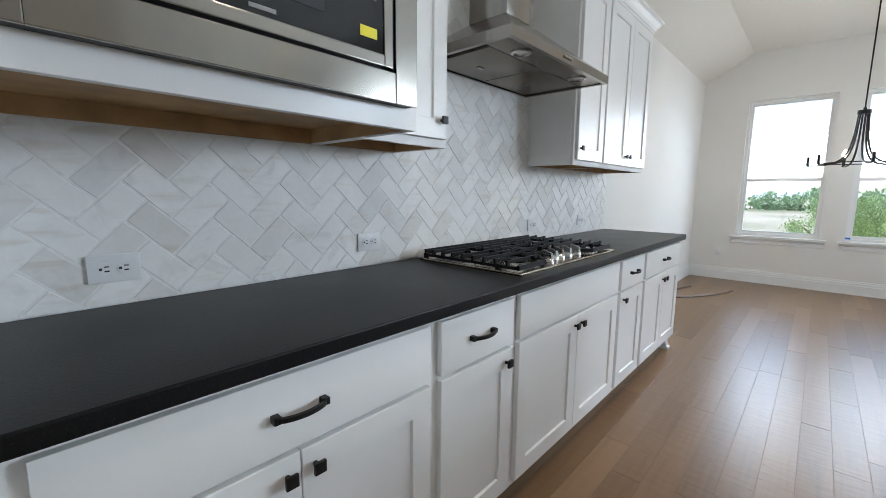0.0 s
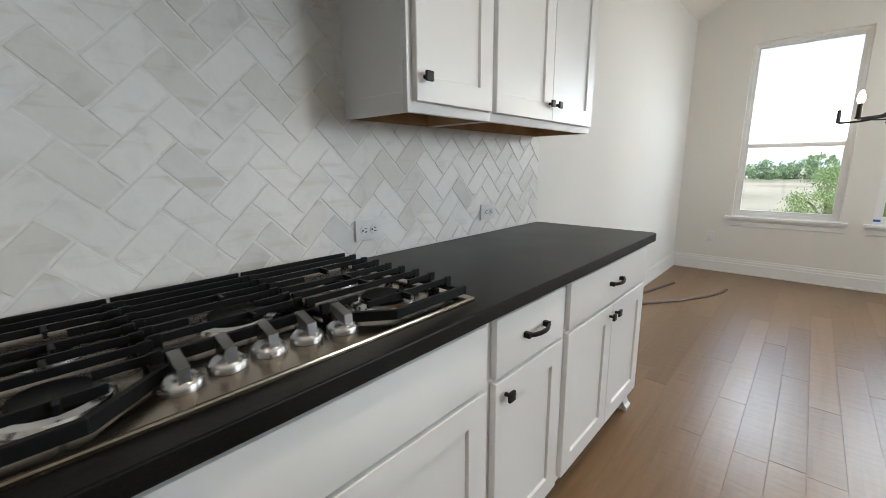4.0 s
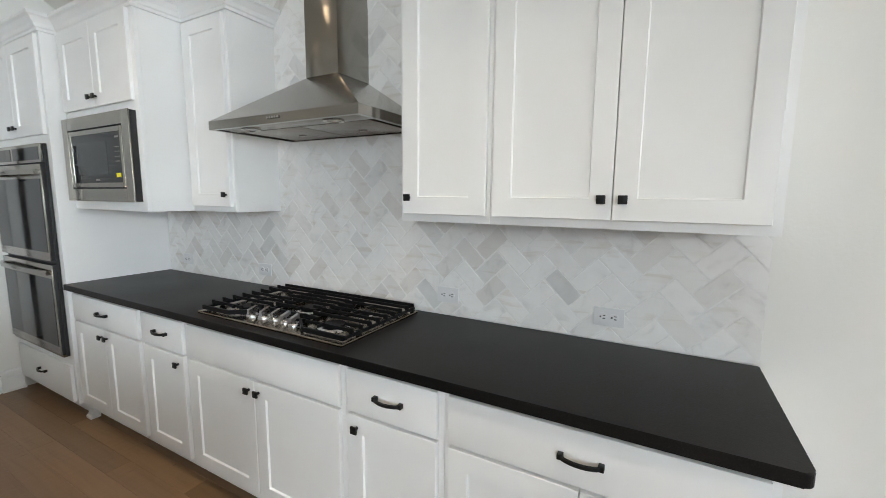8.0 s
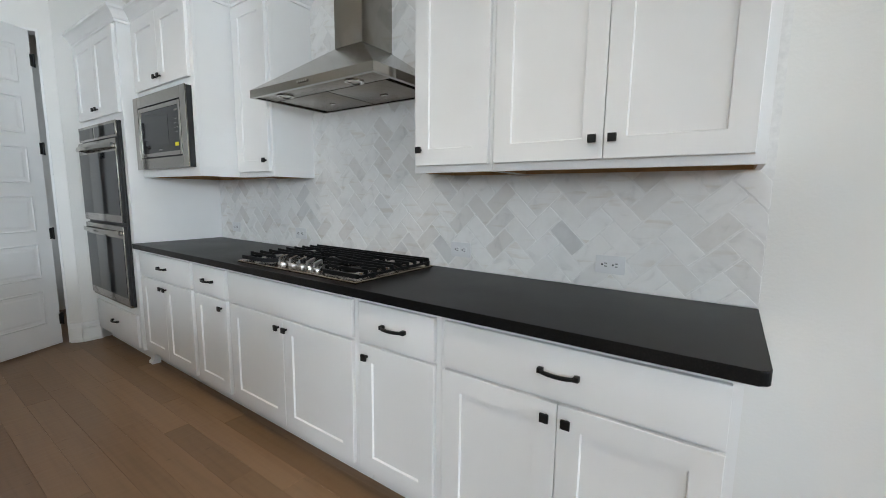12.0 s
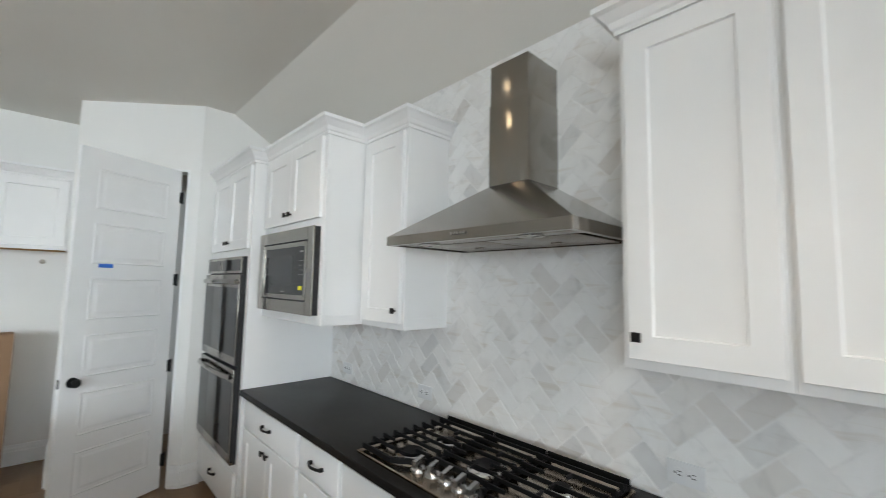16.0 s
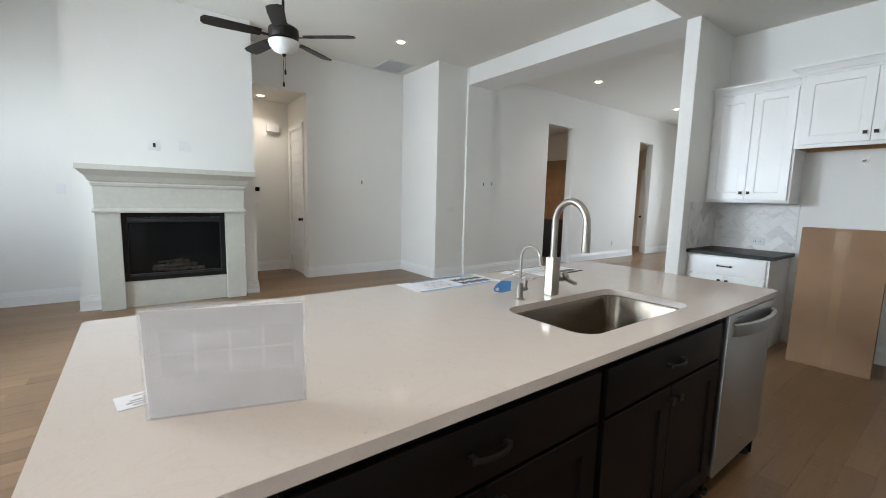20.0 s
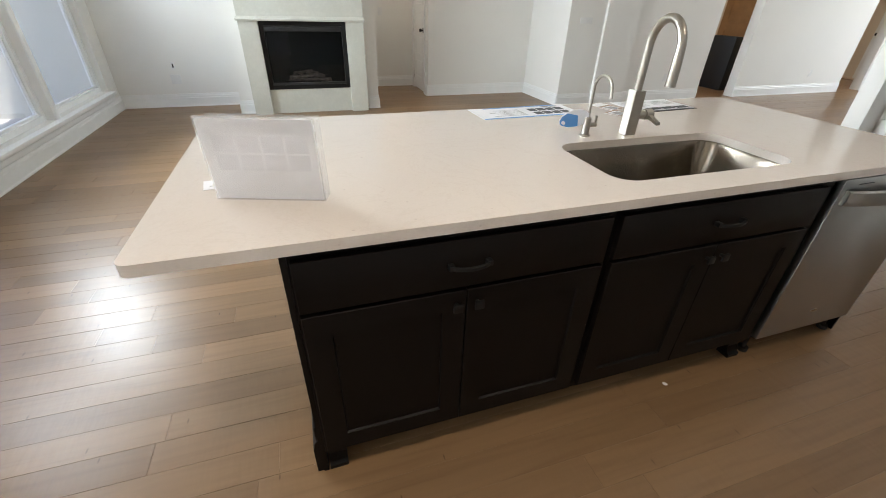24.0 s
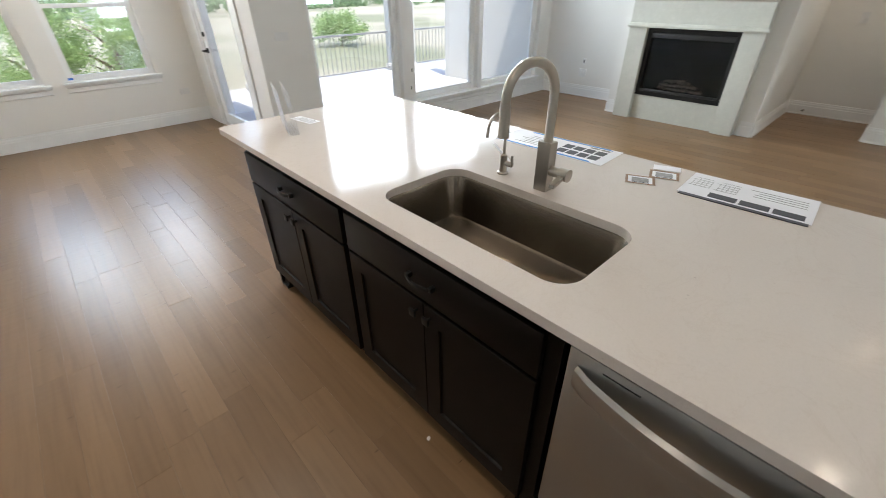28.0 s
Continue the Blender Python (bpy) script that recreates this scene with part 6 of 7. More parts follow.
# ---- fireplace ----
def fireplace():
    root = thing("fireplace", (7.30, 2.415, 0), "cream cast-stone fireplace surround with a black gas firebox", "fireplace")
    # local y: positive towards the windows
    for s in (-1, 1):
        bm = bmesh.new()
        a, b = (0.522, 0.742) if s > 0 else (-0.742, -0.522)
        bm_box(bm, (-0.14, a, 0.0), (-0.001, b, 1.10), 0.004)
        part("leg", bm, M_STONE, root)
    box("hearth_panel", (-0.075, -0.5215, 0.0), (-0.001, 0.5215, 0.304), M_STONE, root)
    bm = bmesh.new()
    prof = [(-0.001, 1.10), (-0.165, 1.10), (-0.17, 1.12), (-0.155, 1.145), (-0.145, 1.15), (-0.145, 1.385), (-0.16, 1.395), (-0.168, 1.42), (-0.16, 1.435), (-0.18, 1.445), (-0.215, 1.50), (-0.265, 1.545), (-0.285, 1.56), (-0.285, 1.615), (-0.001, 1.622)]
    n = len(prof)
    rows = []
    for sgn in (-1, 1):
        rows.append([bm.verts.new((px, sgn * (0.742 + max(0.0, -px - 0.145) * 0.9), pz)) for px, pz in prof])
    for k in range(n):
        bm.faces.new((rows[0][k], rows[0][(k + 1) % n], rows[1][(k + 1) % n], rows[1][k]))
    bm.faces.new(rows[0])
    bm.faces.new(rows[1][::-1])
    part("mantel", bm, M_STONE, root)
    bm = bmesh.new()
    rect_frame(bm, 0, -0.085, -0.001, -0.521, 0.521, 0.306, 1.098, 0.052, 0.004)
    fr = part("firebox_frame", bm, M_BLACK, root)
    box("louvre", (-0.082, -0.468, 0.985), (-0.05, 0.468, 1.04), M_DARK, fr, 0.003)
    box("sill_bar", (-0.084, -0.468, 0.359), (-0.05, 0.468, 0.385), M_DARK, fr, 0.003)
    box("firebox_back", (-0.012, -0.468, 0.359), (-0.003, 0.468, 1.04), M_SOOT, root)
    g = box("fire_glass", (-0.060, -0.466, 0.387), (-0.056, 0.466, 0.983), M_FIREGLASS, root, label="dark fireplace glass")
    rnd = random.Random(4)
    for i, (ya, yb, za, zb, r) in enumerate(((-0.28, 0.26, 0.415, 0.42, 0.033), (-0.20, 0.03, 0.455, 0.468, 0.030), (0.02, 0.25, 0.462, 0.452, 0.030), (-0.12, 0.15, 0.498, 0.508, 0.027), (-0.05, 0.20, 0.53, 0.50, 0.020))):
        bm = bmesh.new()
        pts = [(-0.036 + 0.004 * (i % 2), ya + (yb - ya) * u / 6, za + (zb - za) * u / 6 + 0.006 * rnd.uniform(-1, 1)) for u in range(7)]
        bm_tube(bm, pts, [r * 0.72 * rnd.uniform(0.8, 1.1) for _ in pts], 9)
        part("log", bm, M_LOG, root, "ceramic gas log", True)


M_FIREGLASS = glass("smoked_glass", (0.70, 0.74, 0.78))
M_FIREGLASS.node_tree.nodes["Principled BSDF"].inputs["IOR"].default_value = 1.2
fireplace()


# ---- wall plates, thermostat, chime ----
def plate(name, at, rz, w, h, label, category, dark=False, slots=True, hole=(0.18, 0.3)):
    root = thing(name, at, label, category, rz=rz)
    box("plate", (0.0005, -w / 2, -h / 2), (0.007, w / 2, h / 2), M_PLASTIC, root, 0.002)
    if dark:
        box("opening", (0.0072, -w * hole[0], -h * hole[1]), (0.0085, w * hole[0], h * hole[1]), M_DARK, root)
    elif slots:
        box("rocker", (0.0068, -w * 0.22, -h * 0.28), (0.010, w * 0.22, h * 0.28), M_PLASTIC, root, 0.001)


plate("wall_plate", (7.30, 2.583, 1.88), 180, 0.12, 0.12, "white wall plate with a dark cable opening", "wall plate", True, hole=(0.11, 0.2))
plate("light_switch", (7.30, 2.28, 1.895), 180, 0.12, 0.12, "white blank wall plate over the mantel", "wall plate")
plate("wall_plate", (8.0, -0.387, 1.595), 180, 0.05, 0.09, "small open cable box in the wall", "wall plate", True)
plate("wall_plate", (6.90, -2.44, 1.636), 180, 0.05, 0.09, "small open cable box in the wall", "wall plate", True)
plate("wall_plate", (6.85, -2.19, 1.615), 180, 0.05, 0.09, "small open cable box in the wall", "wall plate", True)
plate("light_switch", (6.90, -1.484, 1.165), 180, 0.20, 0.075, "white wide switch plate", "light switch")
plate("light_switch", (9.0, 1.11, 1.18), 180, 0.075, 0.12, "white switch plate in the hall", "light switch")
plate("wall_outlet", (7.92, 4.146, 0.355), 180, 0.12, 0.12, "white low wall outlet", "outlet")
plate("wall_plate", (7.92, 4.141, 0.525), 180, 0.045, 0.09, "open cable slot in the wall", "wall plate", True)
plate("wall_plate", (7.92, 3.487, 1.35), 180, 0.075, 0.12, "white blank wall plate", "wall plate")
plate("wall_outlet", (6.90, -3.2, 0.36), 180, 0.075, 0.12, "white low wall outlet", "outlet")
plate("wall_outlet", (6.90, -6.6, 0.36), 180, 0.075, 0.12, "white low wall outlet", "outlet")
plate("wall_outlet", (0.36, NOOK_Y, 0.40), -90, 0.075, 0.12, "white low wall outlet", "outlet")
plate("wall_outlet", (2.80, NOOK_Y, 0.40), -90, 0.12, 0.075, "white low wall outlet with blue tape", "outlet")
plate("light_switch", (3.30, LIV_Y, 1.15), -90, 0.14, 0.075, "white switch plate on the shaded wall", "light switch")
plate("wall_plate", (3.45, LIV_Y, 0.38), -90, 0.075, 0.12, "white low wall outlet", "outlet")


def thermostat():
    root = thing("thermostat", (9.0, 1.104, 1.43), "small dark wall thermostat", "thermostat", rz=180)
    box("case", (0.001, -0.055, -0.045), (0.022, 0.055, 0.045), M_PLASTIC, root, 0.004)
    box("screen", (0.0222, -0.04, -0.034), (0.0232, 0.04, 0.034), M_OVEN_GLASS, root)
    root = thing("door_chime", (9.0, 0.825, 2.48), "white door chime box high on the hall wall", "chime", rz=180)
    box("case", (0.001, -0.10, -0.065), (0.055, 0.10, 0.065), M_PLASTIC, root, 0.008)
    box("grille", (0.0552, -0.09, -0.055), (0.0565, 0.09, -0.03), M_TRIM, root)


thermostat()


def door_stop():
    root = thing("door_stop", (8.983, 1.30, 0.060), "small dark door stop on the hall baseboard", "door stop", rz=180)
    bm = bmesh.new()
    bm_lathe(bm, [(0.014, 0.0), (0.014, 0.004), (0.006, 0.008), (0.006, 0.048)], (0, 0, 0), 14)
    bm.transform(pose(0, 0, 0, 0, 90, 0))
    part("stem", bm, M_NICKEL, root, smooth=True)
    bm = bmesh.new()
    bm_cyl(bm, (0.048, 0, 0), (0.064, 0, 0), 0.011, seg=14)
    part("tip", bm, M_RUBBER, root, "black rubber tip", True)


door_stop()
_tp = box("painters_tape", (0, 0, 0), (0.05, 0.0012, 0.022), M_BLUE)
_tp.matrix_world = pose(1.655, NOOK_Y - 0.0015, 0.68)
tagged(_tp, "scrap of blue painter's tape on the nook wall", "tape")


# ---- hall, foyer ----
panel_door("hall_door", "white panel door at the side of the hall", 0.62, 2.42, 0.035, 6, (8.855, 0.518, 0), 180, True, -1)
casing("door_frame_hall", (8.54, 0.5615, 0), 0, 0.64, 2.44, "white moulded frame of the hall door")
struct("room_floor", (7.06, -10.6, -0.15), (10.5, -1.35, -0.003), M_TILEFLOOR, "beige floor of the side rooms", "floor")
struct("wall_side_room_back", (9.4, -10.0, 0), (9.5, -1.4, 3.2), M_WARMWALL, "warm beige wall of the side room", "wall")
struct("wall_side_room_south", (7.06, -5.75, 0), (9.4, -5.65, 3.2), M_WARMWALL, "warm beige wall of the side room", "wall")
struct("wall_side_room_end", (7.06, -10.1, 0), (9.4, -10.0, 3.2), M_WARMWALL, "warm beige wall of the side room", "wall")
struct("ceiling_side_room", (7.06, -10.1, 3.0), (9.5, -1.4, 3.2), M_CEIL, "white ceiling of the side room", "ceiling")


def wood_door(at, rz, w, h):
    root = thing("wooden_door", at, "brown stained wooden door in the side room", "door", rz=rz)
    box("leaf", (0, -0.02, 0.01), (w, 0.02, h), M_TANDOOR, root, 0.003)
    for z0, z1 in ((0.2, 1.0), (1.12, h - 0.15)):
        bm = bmesh.new()
        rect_frame(bm, 1, 0.0205, 0.027, 0.12, w - 0.12, z0, z1, 0.02, 0.002)
        part("moulding", bm, M_TANDOOR, root)


wood_door((7.35, -5.62, 0), 0, 0.95, 2.35)
panel_door("closet_door", "white six-panel door in the warmly lit side room", 0.90, 2.40, 0.035, 6, (7.16, -9.95, 0), 0, True, 1)


def black_cabinet():
    root = thing("cabinet", (7.42, -5.28, 0), "low black cabinet in the side room", "cabinet", rz=0)
    box("body", (0, 0, 0.06), (0.5, 0.18, 0.92), M_DARK, root, 0.005)
    box("plinth", (0.02, 0.01, 0), (0.48, 0.16, 0.06), M_DARK, root)


black_cabinet()

# ---- patio door ----
def patio_door():
    y0, y1, z0, z1 = PATIO_DOOR
    root = thing("patio_door", (3.05, (y0 + y1) / 2, 0), "white full-glass patio door with a dark handle", "door", kind="structure")
    h = (y1 - y0) / 2
    bm = bmesh.new()
    rect_frame(bm, 0, -0.004, 0.15, -h, h, 0, z1, 0.045, 0.002)
    part("door_frame", bm, M_TRIM, root)
    bm = bmesh.new()
    rect_frame(bm, 0, 0.012, 0.056, -h + 0.047, h - 0.047, 0.046, z1 - 0.047, 0.13, 0.003)
    part("leaf", bm, M_TRIM, root)
    g = box("pane", (0.030, -h + 0.177, 0.176), (0.036, h - 0.177, z1 - 0.177), M_GLASS, root)
    g.visible_shadow = False
    for z, r in ((0.92, 0.03), (1.10, 0.026)):
        bm = bmesh.new()
        bm_cyl(bm, (0.012, h - 0.11, z), (-0.004, h - 0.11, z), r, seg=18)
        if z < 1:
            bm_cyl(bm, (-0.004, h - 0.11, z), (-0.05, h - 0.11, z), 0.010, seg=10)
            bm_box(bm, (-0.058, h - 0.21, z - 0.009), (-0.042, h - 0.10, z + 0.009), 0.003)
        part("handle", bm, M_BLACK, root, "dark lever and deadbolt", True)
    bm = bmesh.new()
    for a, b in ((-h - 0.07, -h), (h, h + 0.07)):
        bm_box(bm, (-0.018, a, 0), (-0.0005, b, z1 + 0.07), 0.004)
    bm_box(bm, (-0.018, -h, z1), (-0.0005, h, z1 + 0.07), 0.004)
    part("casing", bm, M_TRIM, root)


patio_door()


# ---- loose trim strips on the nook floor ----
def trim_strip(pts, label):
    root = thing("floor_trim", (0, 0, 0), label, "trim strip", "loose trim strips")
    bm = bmesh.new()
    rows = []
    n = len(pts)
    for i, p in enumerate(pts):
        dv = (Vector(pts[min(i + 1, n - 1)]) - Vector(pts[max(i - 1, 0)])).normalized()
        s = Vector((-dv.y, dv.x))
        rows.append([bm.verts.new((p[0] + s.x * o, p[1] + s.y * o, z)) for o, z in ((-0.02, 0.0005), (-0.02, 0.012), (-0.008, 0.018), (0.010, 0.014), (0.02, 0.006), (0.02, 0.0005))])
    for a, b in zip(rows, rows[1:]):
        for k in range(6):
            bm.faces.new((a[k], a[(k + 1) % 6], b[(k + 1) % 6], b[k]))
    bm.faces.new(rows[0])
    bm.faces.new(rows[-1][::-1])
    part("strip", bm, M_DARKTRIM, root)


trim_strip([(0.03 + 0.64 * (1 - (1 - u / 12) ** 1.6), 5.15 + 1.15 * (u / 12)) for u in range(13)], "dark brown flexible floor trim lying on the floor")
trim_strip([(0.03 + 0.19 * (u / 8), 5.45 + 0.78 * (u / 8)) for u in range(9)], "short dark brown floor trim lying on the floor")


# ---- patio and land ----
GROUND = -0.75
bm = bmesh.new()
bm_box(bm, (-400, -400, GROUND - 0.5), (400, 400, GROUND))
tagged(part("ground", bm, M_FIELD), "dry tan grassland reaching the horizon", "ground", kind="structure")
struct("patio_slab", (3.25, LIV_Y + 0.16, -0.75), (11.5, 9.45, -0.10), M_CONCRETE, "pale concrete patio floor", "patio")
struct("patio_beam", (3.25, 8.76, 3.0), (11.5, 9.24, 3.3), M_STUCCO, "cream stucco beam on the patio columns", "beam")
struct("wall_patio_side", (8.07, LIV_Y, -0.1), (8.3, 7.55, 3.0), M_STUCCO, "cream stucco wall at the side of the patio", "wall")


def column(x, y):
    root = thing("patio_column", (x, y, -0.10), "square cream stucco patio column", "column", "patio columns")
    box("shaft", (-0.24, -0.24, 0.0), (0.24, 0.24, 3.1), M_STUCCO, root, 0.01)
    box("plinth", (-0.27, -0.27, 0.0), (0.27, 0.27, 0.14), M_STUCCO, root, 0.01)


column(8.0, 9.0)
column(4.6, 9.0)
column(11.2, 9.0)


def railing(x0, x1, y):
    root = thing("railing", ((x0 + x1) / 2, y, -0.10), "grey iron patio railing with thin balusters", "railing", "patio railings")
    h = (x1 - x0) / 2
    box("top_rail", (-h, -0.02, 0.80), (h, 0.02, 0.835), M_RAIL, root)
    box("bottom_rail", (-h, -0.015, 0.06), (h, 0.015, 0.085), M_RAIL, root)
    n = int((x1 - x0) / 0.11)
    bm = bmesh.new()
    bm_box(bm, (-0.006, -0.006, 0.085), (0.006, 0.006, 0.80))
    me = finish(bm)
    me.materials.append(M_RAIL)
    for i in range(n):
        b = new("baluster", me)
        b.parent = root
        b.location = (-h + (i + 0.5) * 2 * h / n, 0, 0)


railing(4.88, 7.72, 9.1)
railing(8.28, 10.92, 9.1)


def leaf_cloud(rnd, centre, radii, count, size, clumps):
    """Vertices and faces of many small leaves gathered in clumps inside an uneven ellipsoid."""
    vs, fs = [], []
    cs = []
    for _ in range(clumps):
        while True:
            p = Vector((rnd.uniform(-1, 1), rnd.uniform(-1, 1), rnd.uniform(-1, 1)))
            if 0.25 < p.length < 1:
                break
        cs.append((Vector((centre[0] + p.x * radii[0], centre[1] + p.y * radii[1], centre[2] + p.z * radii[2])), rnd.uniform(0.22, 0.42)))
    for _ in range(count):
        c, k = cs[rnd.randrange(clumps)]
        p = c + Vector((rnd.gauss(0, 0.5), rnd.gauss(0, 0.5), rnd.gauss(0, 0.42))) * k * max(radii)
        a = Euler((rnd.uniform(0, 6.3), rnd.uniform(0, 6.3), rnd.uniform(0, 6.3))).to_matrix()
        s = size * rnd.uniform(0.6, 1.4)
        i = len(vs)
        for q in ((-s, 0, 0), (0, -s * 0.45, 0.1 * s), (s, 0, 0), (0, s * 0.45, 0.1 * s)):
            vs.append(p + a @ Vector(q))
        fs.append((i, i + 1, i + 2, i + 3))
    return vs, fs


def tree(x, y, h, r, seed, leaves, size, label, material):
    rnd = random.Random(seed)
    root = thing("tree", (x, y, GROUND), label, "tree", "trees outside the windows")
    bm = bmesh.new()
    bm_tube(bm, [(0, 0, 0), (0.03 * h, 0.01 * h, 0.35 * h), (0.0, 0.03 * h, 0.8 * h)], [0.035 * h, 0.025 * h, 0.008 * h], 9)
    part("trunk", bm, M_BARK, root)
    for i in range(7):
        a = rnd.uniform(0, 6.28)
        z = h * rnd.uniform(0.1, 0.6)
        l = r * rnd.uniform(0.5, 0.95)
        bm = bmesh.new()
        bm_tube(bm, [(0, 0, z), (math.cos(a) * l * 0.5, math.sin(a) * l * 0.5, z + 0.18 * h), (math.cos(a) * l, math.sin(a) * l, z + 0.26 * h)], [0.014 * h, 0.009 * h, 0.003 * h], 6)
        part("limb", bm, M_BARK, root)
    vs, fs = leaf_cloud(rnd, (0, 0, h * 0.56), (r, r, h * 0.44), leaves, size, 26)
    me = bpy.data.meshes.new("mesh")
    me.from_pydata(vs, [], fs)
    me.materials.append(material)
    c = new("crown", me)
    c.parent = root


tree(1.42, 13.0, 1.85, 0.72, 3, 13000, 0.026, "bushy green cedar outside the nook", M_LEAF2)
tree(3.0, 13.6, 2.25, 1.1, 7, 20000, 0.028, "bushy green cedar outside the nook", M_LEAF2)
tree(4.6, 16.5, 2.3, 1.3, 12, 15000, 0.032, "bushy green cedar outside the nook", M_LEAF)
tree(13.0, 20.0, 1.4, 1.3, 15, 6000, 0.05, "low green shrub beyond the patio", M_LEAF2)


def far_woods():
    rnd = random.Random(21)
    vs, fs = [], []
    for i in range(150):
        x = -70 + i * 1.0 + rnd.uniform(-0.7, 0.7)
        y = 62 + rnd.uniform(-4, 10) + 0.15 * abs(x)
        h = rnd.uniform(2.2, 4.0)
        v, f = leaf_cloud(rnd, (x, y, GROUND - 0.8 + h * 0.5), (1.5, 1.3, h * 0.5), 190, 0.30, 9)
        k = len(vs)
        vs += v
        fs += [tuple(a + k for a in q) for q in f]
    me = bpy.data.meshes.new("mesh")
    me.from_pydata(vs, [], fs)
    me.materials.append(M_WOODS)
    tagged(new("far_woods", me), "dense line of dark green trees beyond the field", "woods", kind="stuff")


far_woods()


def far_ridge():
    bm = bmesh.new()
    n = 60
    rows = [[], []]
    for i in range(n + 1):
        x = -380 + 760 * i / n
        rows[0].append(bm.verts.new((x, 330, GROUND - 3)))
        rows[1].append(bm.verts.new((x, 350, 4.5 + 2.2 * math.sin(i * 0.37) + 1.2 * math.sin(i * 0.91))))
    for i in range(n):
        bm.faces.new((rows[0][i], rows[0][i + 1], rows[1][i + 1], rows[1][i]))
    tagged(part("backdrop", bm, M_RIDGE), "wooded ridge on the horizon with haze in its pale blue-grey colour", "hills", kind="structure")


far_ridge()


def far_house():
    root = thing("farm_building", (9.5, 48, GROUND), "pale grey building far behind the trees", "house")
    box("wall", (-3, -3, 0), (3, 3, 3.2), M_STUCCO, root)
    bm = bmesh.new()
    bm_prism(bm, [(-3.3, 3.2), (3.3, 3.2), (0, 4.4)], 0, -3.2, 3.2)
    part("roof", bm, M_GREYINK, root)
    w = box("window", (-1.6, -3.03, 1.2), (-0.6, -3.001, 2.3), M_OVEN_GLASS, root)


far_house()


# ---- marble herringbone tiles ----
def clip(poly, inside, cross):
    out = []
    for i, p in enumerate(poly):
        q = poly[(i + 1) % len(poly)]
        a, b = inside(p), inside(q)
        if a:
            out.append(p)
        if a != b:
            out.append(cross(p, q))
    return out


def clip_rect(poly, u0, u1, v0, v1):
    for k, lim, s in ((0, u0, 1), (0, u1, -1), (1, v0, 1), (1, v1, -1)):
        def cross(p, q):
            t = (lim - p[k]) / (q[k] - p[k])
            return tuple(p[j] + (q[j] - p[j]) * t for j in (0, 1))
        poly = clip(poly, lambda p: s * (p[k] - lim) >= 0, cross)
        if len(poly) < 3:
            return []
    return poly


def herringbone(u0, u1, v0, v1, w, ou, ov, keep=None):
    """Outlines of 2:1 tiles laid at 45 degrees inside a rectangle."""
    g = 0.0013
    r = math.sqrt(0.5)
    tiles = []
    span = int((max(u1 - u0, v1 - v0) / w) * 1.6) + 6
    for m in range(-span, span):
        for n in range(-span, span):
            bx_, by_ = m + 2 * n, m - 2 * n
            for x0, y0, x1, y1 in ((bx_, by_, bx_ + 2, by_ + 1), (bx_, by_ + 1, bx_ + 1, by_ + 3)):
                c = [(x0 * w + g, y0 * w + g), (x1 * w - g, y0 * w + g), (x1 * w - g, y1 * w - g), (x0 * w + g, y1 * w - g)]
                p = [((x - y) * r + ou, (x + y) * r + ov) for x, y in c]
                cu, cv = sum(a for a, _ in p) / 4, sum(b for _, b in p) / 4
                if not (u0 - 0.12 < cu < u1 + 0.12 and v0 - 0.12 < cv < v1 + 0.12):
                    continue
                if keep and not keep(cu, cv):
                    continue
                p = clip_rect(p, u0, u1, v0, v1)
                if len(p) >= 3:
                    tiles.append(p)
    return tiles


def tile_mesh(bm, poly, place, rnd, base=0.004, top=0.0098):
    """One tumbled tile: a low block with worn, uneven edges."""
    n = len(poly)
    cu, cv = sum(p[0] for p in poly) / n, sum(p[1] for p in poly) / n
    pts = []
    for i, p in enumerate(poly):
        q = poly[(i + 1) % n]
        pts.append((p, 1))
        if math.dist(p, q) > 0.05:
            for t in (0.33, 0.67):
                pts.append(((p[0] + (q[0] - p[0]) * t, p[1] + (q[1] - p[1]) * t), 0))
    lo, hi = [], []
    lift = rnd.uniform(-0.0006, 0.0010)
    for (u, v), corner in pts:
        d = math.hypot(u - cu, v - cv) or 1
        j = rnd.uniform(0, 0.0013) + (0.0020 if corner else 0)
        u1_, v1_ = u - (u - cu) / d * j, v - (v - cv) / d * j
        k = 0.0012 + rnd.uniform(0, 0.0020)
        lo.append(bm.verts.new(place(u1_, v1_, base)))
        hi.append(bm.verts.new(place(u1_ - (u1_ - cu) / d * k, v1_ - (v1_ - cv) / d * k, top + lift + rnd.uniform(-0.0004, 0.0004))))
    m = len(lo)
    for i in range(m):
        bm.faces.new((lo[i], lo[(i + 1) % m], hi[(i + 1) % m], hi[i]))
    bm.faces.new(hi)


def backsplash():
    root = tagged(new("backsplash"), "white tumbled marble herringbone tile backsplash", "backsplash", kind="structure")
    bm = bmesh.new()
    bm_box(bm, (0.0005, 0.0, 0.9145), (0.0083, 3.644, WALLTOP - 0.002))
    part("grout", bm, M_GROUT, root)
    rnd = random.Random(8)
    keep = lambda u, v: v < 1.41 or (1.22 < u < 2.40)
    for poly in herringbone(0.002, 3.643, 0.9155, WALLTOP - 0.004, 0.0765, 0.2303, 0.9795, keep):
        bm = bmesh.new()
        tile_mesh(bm, poly, lambda u, v, d: (d, u, v), rnd)
        part("tile", bm, M_MARBLE, root, smooth=False)


backsplash()


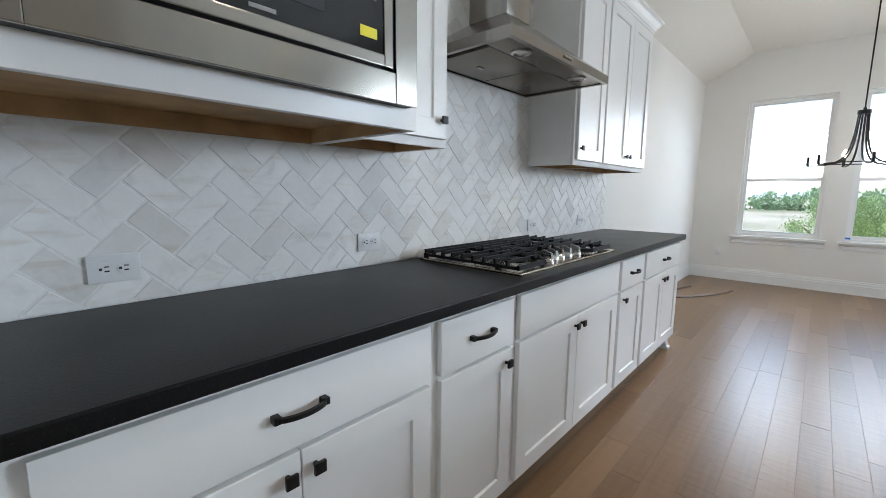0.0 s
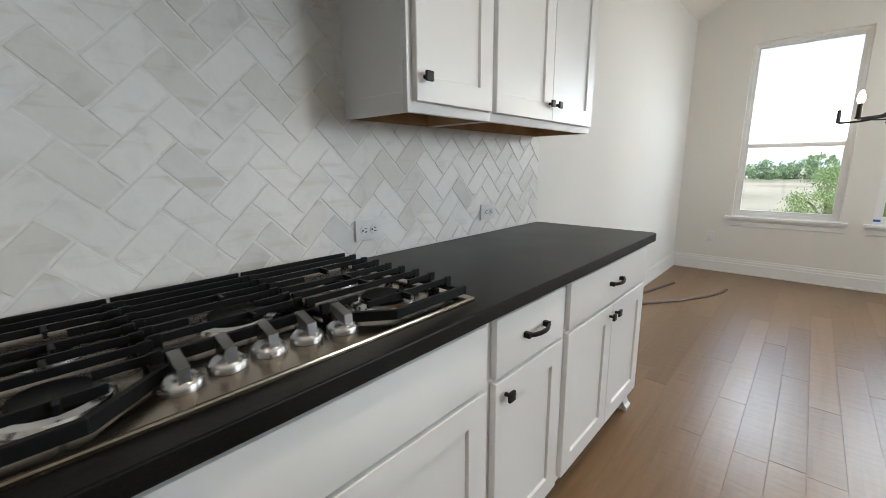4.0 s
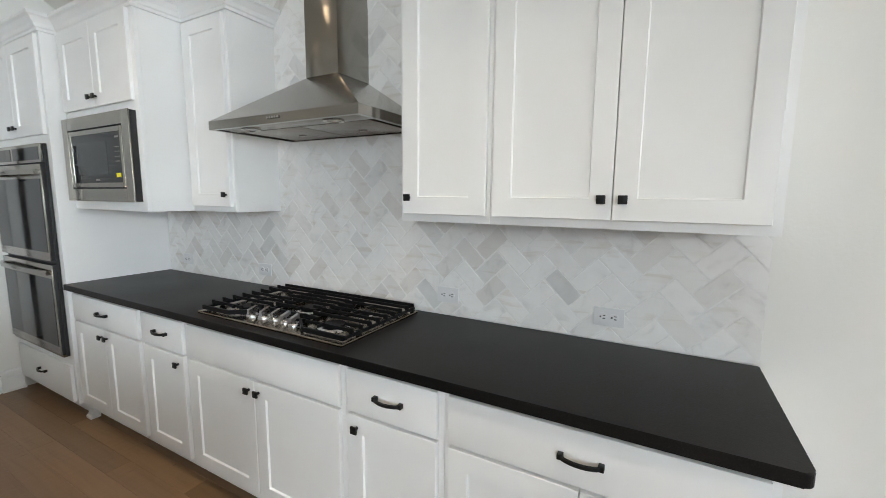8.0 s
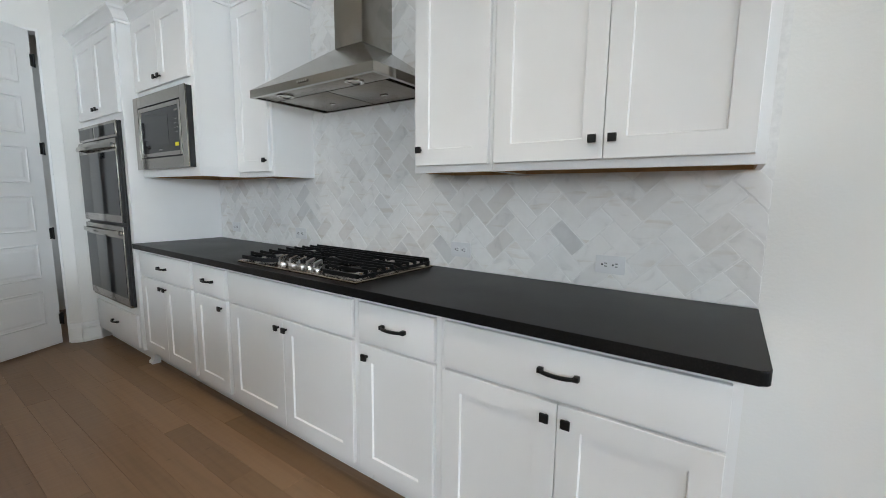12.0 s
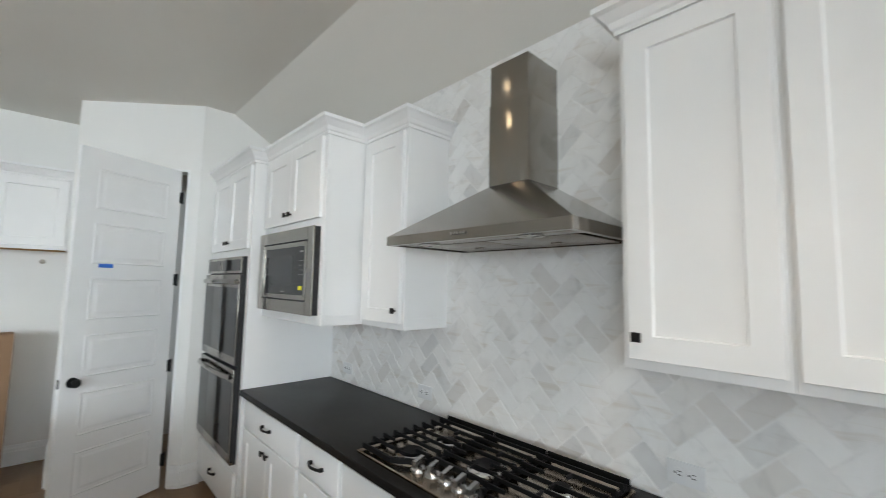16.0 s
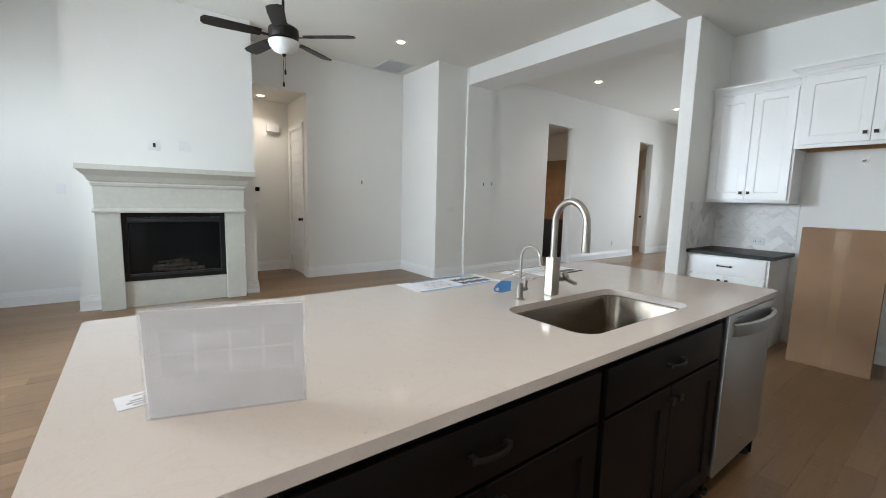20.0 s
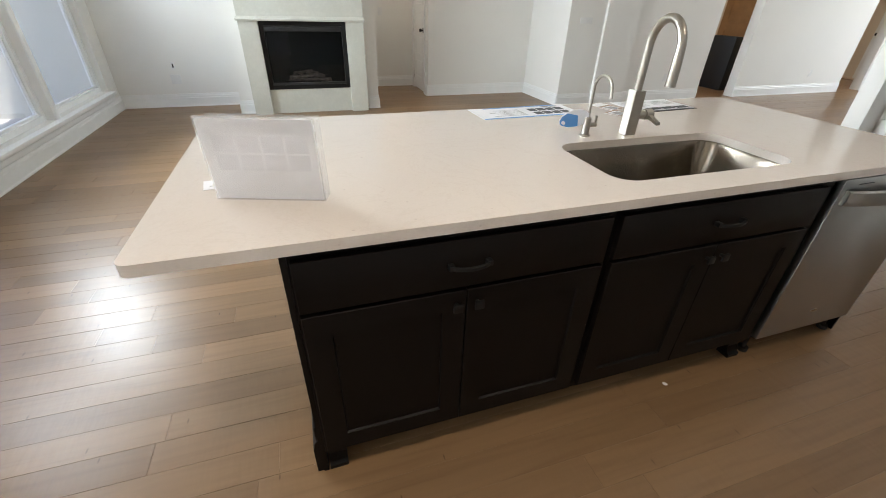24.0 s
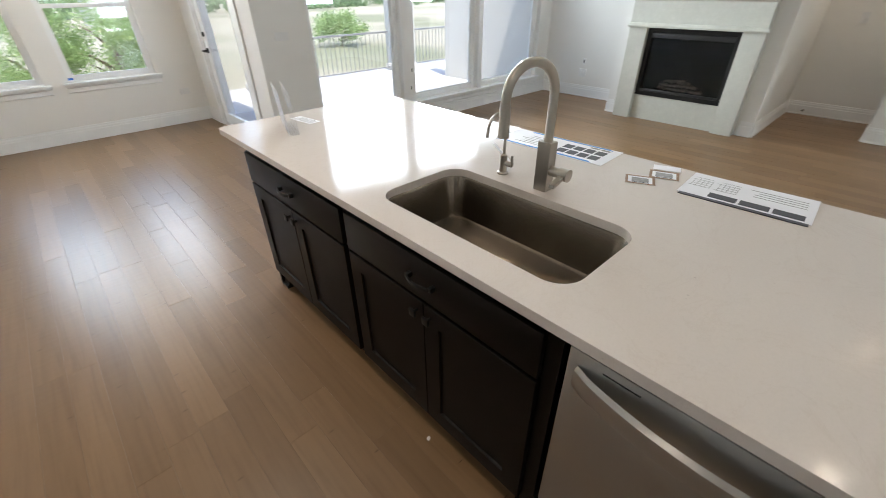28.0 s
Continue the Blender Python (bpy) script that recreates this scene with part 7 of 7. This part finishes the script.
def niche_splash():
    root = tagged(new("niche_backsplash"), "white marble herringbone tile in the niche", "backsplash", kind="structure")
    rnd = random.Random(9)
    for nm, u0, u1, place in (("back", 2.468, SOFF_X - 0.001, lambda u, v, d: (u, NICHE_Y + d, v)), ("side", NICHE_Y + 0.012, NICHE_Y + 0.64, lambda u, v, d: (SOFF_X - d, u, v))):
        bm = bmesh.new()
        if nm == "back":
            bm_box(bm, (u0, NICHE_Y + 0.0005, 0.899), (u1, NICHE_Y + 0.0077, 1.367))
        else:
            bm_box(bm, (SOFF_X - 0.0077, u0, 0.899), (SOFF_X - 0.0005, u1, 1.367))
        part("grout", bm, M_GROUT, root)
        for poly in herringbone(u0, u1, 0.90, 1.367, 0.0765, 2.5 if nm == "back" else -2.2, 0.948):
            bm = bmesh.new()
            tile_mesh(bm, poly, place, rnd)
            part("tile", bm, M_MARBLE, root)


niche_splash()


# ---- floor planks ----
def planks():
    root = bpy.data.objects["floor"]
    rnd = random.Random(5)
    w = 0.1217
    off = 0.947 - 8 * w
    near, far = [], []
    k = 0
    x = off
    while x < 9.0:
        y = -9.6 - rnd.uniform(0, 1.5)
        while y < NOOK_Y:
            l = rnd.choice((0.6, 0.95, 1.25, 1.55, 1.85)) * rnd.uniform(0.9, 1.1)
            a, b = max(y, -9.6), min(y + l, NOOK_Y)
            x0, x1 = max(x, 0.0), min(x + w, 8.98)
            if b - a > 0.03 and x1 - x0 > 0.02 and not (x0 > 3.05 and a > LIV_Y):
                if x0 > 3.0 and b > LIV_Y:
                    b = LIV_Y
                (near if x < 3.2 and b > -1.2 and a < 5.5 else far).append((x0, x1, a, b))
            y += l
        x += w
    def plank(bm, x0, x1, y0, y1):
        g, e = 0.0002, 0.0009
        lo = [bm.verts.new(p) for p in ((x0 + g, y0 + g, -0.0010), (x1 - g, y0 + g, -0.0010), (x1 - g, y1 - g, -0.0010), (x0 + g, y1 - g, -0.0010))]
        dz = rnd.uniform(-0.0004, 0.0003)
        hi = [bm.verts.new(p) for p in ((x0 + g + e, y0 + g + e, dz), (x1 - g - e, y0 + g + e, dz), (x1 - g - e, y1 - g - e, dz), (x0 + g + e, y1 - g - e, dz))]
        bm.faces.new(hi)
        for i in range(4):
            bm.faces.new((lo[i], lo[(i + 1) % 4], hi[(i + 1) % 4], hi[i]))
    for q in near[:300]:
        bm = bmesh.new()
        plank(bm, *q)
        part("plank", bm, M_FLOOR, root)
    bm = bmesh.new()
    for q in far + near[300:]:
        plank(bm, *q)
    o = part("plank_field", bm, M_FLOOR, root)
    o["kind"] = "stuff"


planks()
